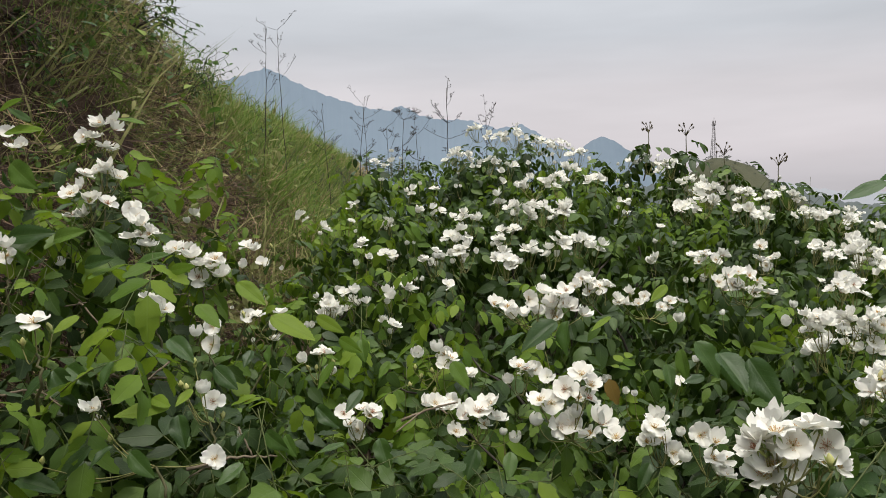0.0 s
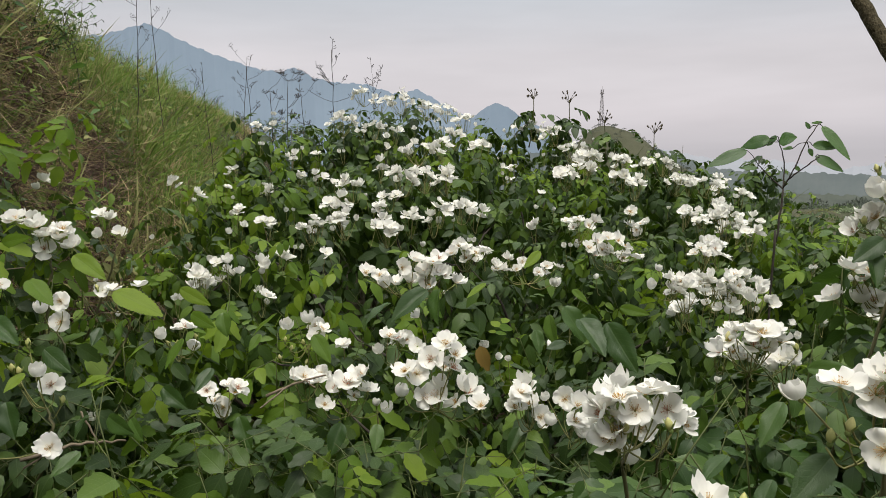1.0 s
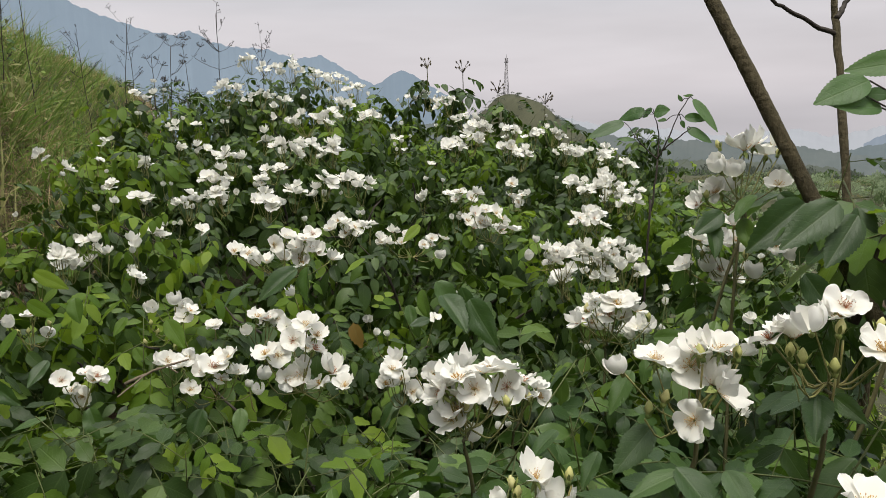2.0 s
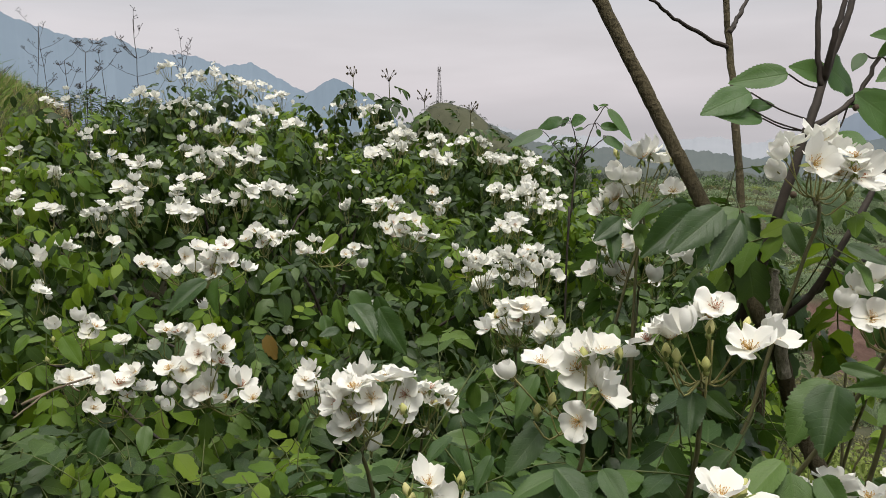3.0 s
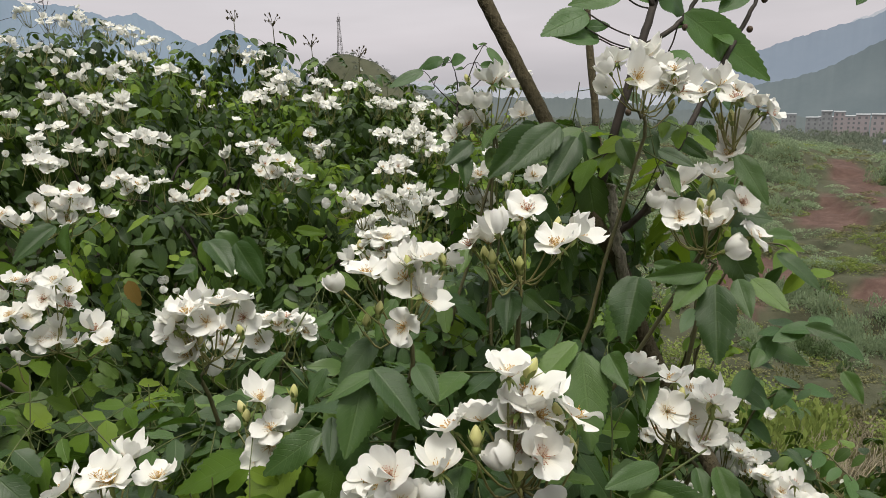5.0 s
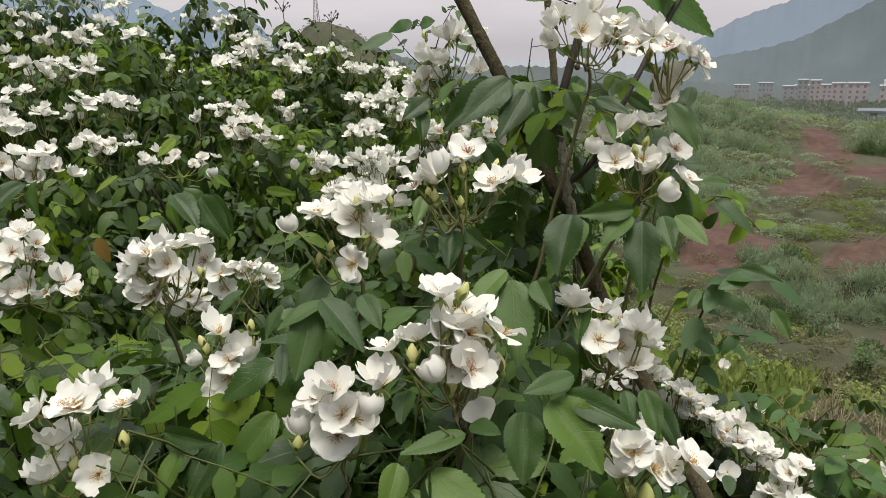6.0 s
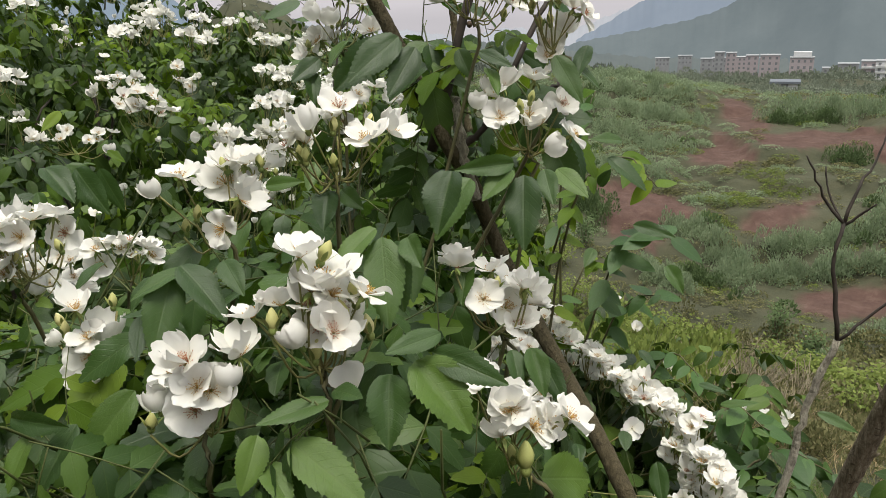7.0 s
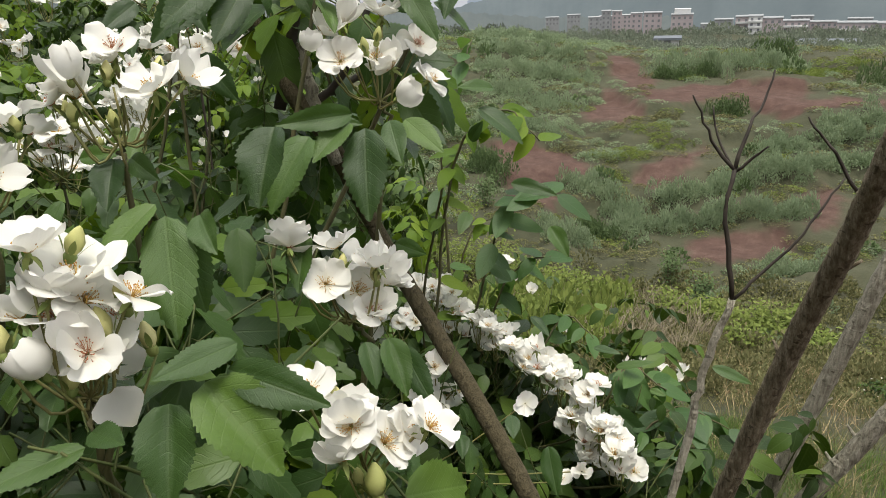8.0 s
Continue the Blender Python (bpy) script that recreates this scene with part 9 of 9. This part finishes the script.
# ---- small things ----
SPENT = plain("spent_flower_head", [(0.2, (0.045, 0.040, 0.022)), (0.8, (0.110, 0.085, 0.050))], 80.0, 0.8, 0.2)


# tall shoots with reddish tips above the mound
def shoot(x, y, z, height, seed):
    r = random.Random(seed)
    foot, top = Vector((x, y, z - 0.18)), Vector((x + r.uniform(-.03, .03), y, z + height))
    line = bend([foot, foot.lerp(top, 0.5) + Vector((r.uniform(-.02, .02), 0, 0)), top], 5, 0.002, r)
    under(part("shoot", mesh_of("shoot", [(tube(line, taper(len(line), 0.004, 0.002), 5), None)], [CANE]), None), main_bush, Matrix.Identity(4))
    bits = []
    for k in range(9):
        a = r.uniform(0, 6.28)
        e = top + Vector((math.cos(a) * 0.04, math.sin(a) * 0.03, r.uniform(0.0, 0.05)))
        bits.append((tube(bend([top - Vector((0, 0, 0.02)), top.lerp(e, 0.6), e], 2), 0.0013, 4), None))
        bits.append((closed_bud(r), face_to(e, (math.cos(a) * 0.5, math.sin(a) * 0.5, 1), 0.013)))
    under(part("bud_head", mesh_of("bud_head", bits, [SPENT, SPENT, SPENT]), None), main_bush, Matrix.Identity(4))
    leaves = []
    for k in range(10):
        p = foot.lerp(top, r.uniform(0.25, 0.85))
        a = r.uniform(0, 6.28)
        leaves.append((r.choice(LEAF_LO), leaf_pose(p, (math.cos(a), math.sin(a)), r, r.uniform(0.9, 1.2))))
    tagged(under(part("foliage", mesh_of("foliage", leaves, [LEAF, STALK]), None), main_bush, Matrix.Identity(4)), kind="stuff")


shoot(1.11, 3.93, 1.71, 0.10, 1140)
shoot(1.34, 3.93, 1.72, 0.07, 1213)
shoot(1.56, 3.92, 1.63, 0.05, 1285)
shoot(1.72, 3.61, 1.52, 0.09, 1385)


# a dark-leaved shrub hanging over the top of the bank
def overhang(x, y, z, spread, seed):
    r = random.Random(seed)
    ob = thing("overhanging_shrub", "thin dark twigs with small leaves hanging over the bank", "shrub", "shrubs on top of the bank", at=(x, y, gz(x, y)))
    root = Vector((x, y, gz(x, y) - 0.03))
    for k in range(15):
        tip = Vector((x + r.uniform(0.1, 1.0) * spread, y + r.uniform(-.4, .3) * spread, z + r.uniform(-0.45, 0.35) * spread))
        line = bend([root, root.lerp(tip, 0.5) + Vector((0, 0, 0.18 * spread)), tip], 6, 0.006, r)
        bits = [(tube(line, taper(len(line), 0.0026, 0.0010), 4), None)]
        under(part("twig", mesh_of("twig", bits, [TWIG_DARK]), None), ob, Matrix.Identity(4))
        leaves = []
        for _ in range(19):
            p = line[r.randrange(len(line) // 3, len(line))]
            d = Vector((r.uniform(-1, 1), r.uniform(-1, 1), r.uniform(-.9, .3))).normalized()
            leaves.append((SMALL_LEAF, along(p, p + d, (0, 0, 1), r.uniform(-1, 1), r.uniform(0.016, 0.034))))
        tagged(under(part("foliage", mesh_of("foliage", leaves, [r.choice([LEAF, LEAF_TREE])]), None), ob, Matrix.Identity(4)), kind="stuff")


SMALL_LEAF = leaflet(4, 0.4, 0.2, 0.3)
overhang(-1.58, 3.68, 2.32, 0.45, 225)
overhang(-1.52, 4.07, 2.23, 0.40, 300)
overhang(-1.59, 2.86, 2.14, 0.35, 60)
overhang(-1.56, 3.07, 2.25, 0.30, 120)
overhang(-1.45, 2.44, 1.88, 0.30, 20)


# dead twigs caught on the bare earth of the bank
def dead_twig(points, r):
    ob = thing("dead_twig", "thin pale dead twig lying on the bare earth", "twig", "dead twigs on the bank", at=tuple(points[0]))
    r *= 0.6
    line = bend(points, 6, 0.0018, rr)
    under(part("stick", mesh_of("stick", [(tube(line, taper(len(line), r, r * 0.5), 6), None)], [DEAD_WOOD]), None), ob, Matrix.Identity(4))
    for k in (4, 8):
        if k < len(line):
            tip = line[k] + Vector((rr.uniform(-.06, .06), rr.uniform(-.04, .04), rr.uniform(-.05, .06)))
            under(part("side_twig", mesh_of("side_twig", [(tube(bend([line[k], line[k].lerp(tip, 0.5), tip], 3, 0.002, rr), r * 0.5, 5), None)], [DEAD_WOOD]), None), ob, Matrix.Identity(4))


DEAD_WOOD = plain("dead_wood", [(0.2, (0.10, 0.078, 0.052)), (0.8, (0.22, 0.175, 0.125))], 50.0, 0.85, 0.4)
dead_twig([(-0.795, 1.436, 1.271), (-0.673, 1.388, 1.295), (-0.488, 1.339, 1.312)], 0.0030)
dead_twig([(-0.718, 1.388, 1.292), (-0.616, 1.284, 1.250), (-0.520, 1.180, 1.209)], 0.0035)
dead_twig([(-0.520, 1.180, 1.209), (-0.546, 1.177, 1.174), (-0.585, 1.176, 1.160)], 0.0030)
dead_twig([(-0.642, 1.283, 1.240), (-0.583, 1.229, 1.190), (-0.594, 1.178, 1.184)], 0.0025)
dead_twig([(-0.445, 1.132, 1.231), (-0.488, 1.099, 1.195), (-0.523, 1.077, 1.175)], 0.0030)
dead_twig([(-0.384, 1.020, 1.096), (-0.318, 1.051, 1.101), (-0.262, 1.070, 1.094)], 0.0050)
dead_twig([(-0.589, 1.179, 1.198), (-0.532, 1.179, 1.194), (-0.465, 1.178, 1.191)], 0.0060)
dead_twig([(-0.079, 1.221, 1.097), (-0.029, 1.222, 1.116), (0.021, 1.223, 1.128)], 0.0050)
dead_twig([(-0.689, 1.078, 1.195), (-0.636, 1.079, 1.203), (-0.593, 1.077, 1.176)], 0.0040)


# leafy sprigs that reach out past the garland
SPRIG_LEAF = [leaflet(8, 0.46, f, d, 0.0, wave=0.05) for f, d in ((0.15, 0.3), (0.3, 0.5), (0.1, 0.15))]


def sprig(points, count, size, seed, mat):
    r = random.Random(seed)
    root = Vector((1.12 + r.uniform(-.1, .1), 0.85 + r.uniform(-.1, .1), 0))
    root.z = gz(root.x, root.y) - 0.02
    first = Vector(points[0])
    line = bend([root, root.lerp(first, 0.6) + Vector((0.03, 0.03, 0.05))] + list(points), 6, 0.002, r)
    under(part("cane", mesh_of("cane", [(tube(line, taper(len(line), 0.0034, 0.0011), 5), None)], [CANE]), None), right_bush, Matrix.Identity(4))
    tail = line[len(line) // 4:]
    count = int(count * 1.9)
    for k in range(count):
        i = min(len(tail) - 1, int((k + 0.5) * len(tail) / count))
        a = r.uniform(0, 6.28)
        d = Vector((math.cos(a), math.sin(a) * 0.7 - 0.2, r.uniform(-0.8, 0.15))).normalized()
        ln = size * r.uniform(0.5, 1.15)
        me = mesh_of("leaf", [(r.choice(SPRIG_LEAF), None)], [mat])
        under(new("leaf", me), right_bush, along(tail[i], tail[i] + d * ln, (-0.3, -0.5, 1), r.uniform(-.3, .3)))


sprig([(1.205, 0.756, 0.880), (1.192, 0.696, 1.023), (1.192, 0.654, 1.083), (1.217, 0.603, 1.086)], 12, 0.065, 200, LEAF_TREE)
sprig([(1.162, 0.771, 1.111), (1.186, 0.717, 1.191), (1.200, 0.683, 1.209), (1.205, 0.627, 1.168)], 10, 0.065, 201, LEAF_YOUNG)
sprig([(1.241, 0.764, 0.820), (1.268, 0.719, 0.923), (1.274, 0.656, 0.954)], 9, 0.060, 202, LEAF_TREE)
sprig([(1.169, 0.808, 1.055), (1.201, 0.810, 1.116), (1.200, 0.761, 1.161)], 8, 0.050, 203, LEAF_YOUNG)
sprig([(1.277, 0.687, 0.739), (1.337, 0.670, 0.814), (1.325, 0.599, 0.798)], 9, 0.060, 204, LEAF_TREE)
sprig([(1.262, 0.542, 0.715), (1.314, 0.524, 0.775), (1.311, 0.448, 0.764)], 10, 0.075, 205, LEAF_TREE)
sprig([(1.249, 0.467, 0.690), (1.316, 0.429, 0.738), (1.322, 0.346, 0.731)], 10, 0.075, 206, LEAF_TREE)
sprig([(1.302, 0.891, 0.891), (1.341, 0.881, 0.942), (1.371, 0.863, 0.961)], 8, 0.045, 207, LEAF_YOUNG)
sprig([(1.218, 0.417, 0.679), (1.271, 0.383, 0.709), (1.279, 0.344, 0.650)], 8, 0.070, 208, LEAF_TREE)
sprig([(1.249, 0.882, 1.198), (1.254, 0.835, 1.258), (1.280, 0.833, 1.302)], 8, 0.060, 209, LEAF_TREE)


# another white rose bush lower on the slope
def slope_rose(x, y, radius, seed):
    r = random.Random(seed)
    z = gz(x, y)
    ob = thing("rose_bush", "wild rose bush lower on the slope dotted with small white flowers", "rose bush", "wild roses on the slope", at=(x, y, z))
    leaves = []
    for _ in range(420):
        a, e = r.uniform(0, 6.28), math.asin(r.random())
        k = radius * r.uniform(0.55, 1.05)
        p = Vector((x + math.cos(a) * math.cos(e) * k, y + math.sin(a) * math.cos(e) * k, z + 0.06 + math.sin(e) * k * 0.9))
        leaves.append((r.choice(LEAF_LO), leaf_pose(p, (math.cos(a), math.sin(a)), r, r.uniform(0.6, 1.0))))
    tagged(under(part("foliage", mesh_of("foliage", leaves, [LEAF, STALK]), None), ob, Matrix.Identity(4)), kind="stuff")
    for k in range(12):
        a = r.uniform(0, 6.28)
        tip = Vector((x + math.cos(a) * radius * 0.7, y + math.sin(a) * radius * 0.7, z + radius * r.uniform(0.4, 0.8)))
        line = bend([(x, y, z - 0.03), Vector((x, y, z)).lerp(tip, 0.5) + Vector((0, 0, 0.1)), tip], 5, 0.004, r)
        under(part("cane", mesh_of("cane", [(tube(line, taper(len(line), 0.006, 0.002), 5), None)], [CANE]), None), ob, Matrix.Identity(4))
    for _ in range(48):
        a, e = r.uniform(0, 6.28), math.asin(r.uniform(0.1, 1.0))
        d = Vector((math.cos(a) * math.cos(e), math.sin(a) * math.cos(e), math.sin(e)))
        p = Vector((x, y, z + 0.06)) + Vector((d.x, d.y, d.z * 0.9)) * radius * 1.06
        under(new("flower", r.choice(OPEN_LO_MESH)), ob, face_to(p, d, r.uniform(0.034, 0.045), r.uniform(0, 6)))


slope_rose(12.16, 2.17, 0.45, 1570)
slope_rose(14.79, 2.10, 0.50, 1640)
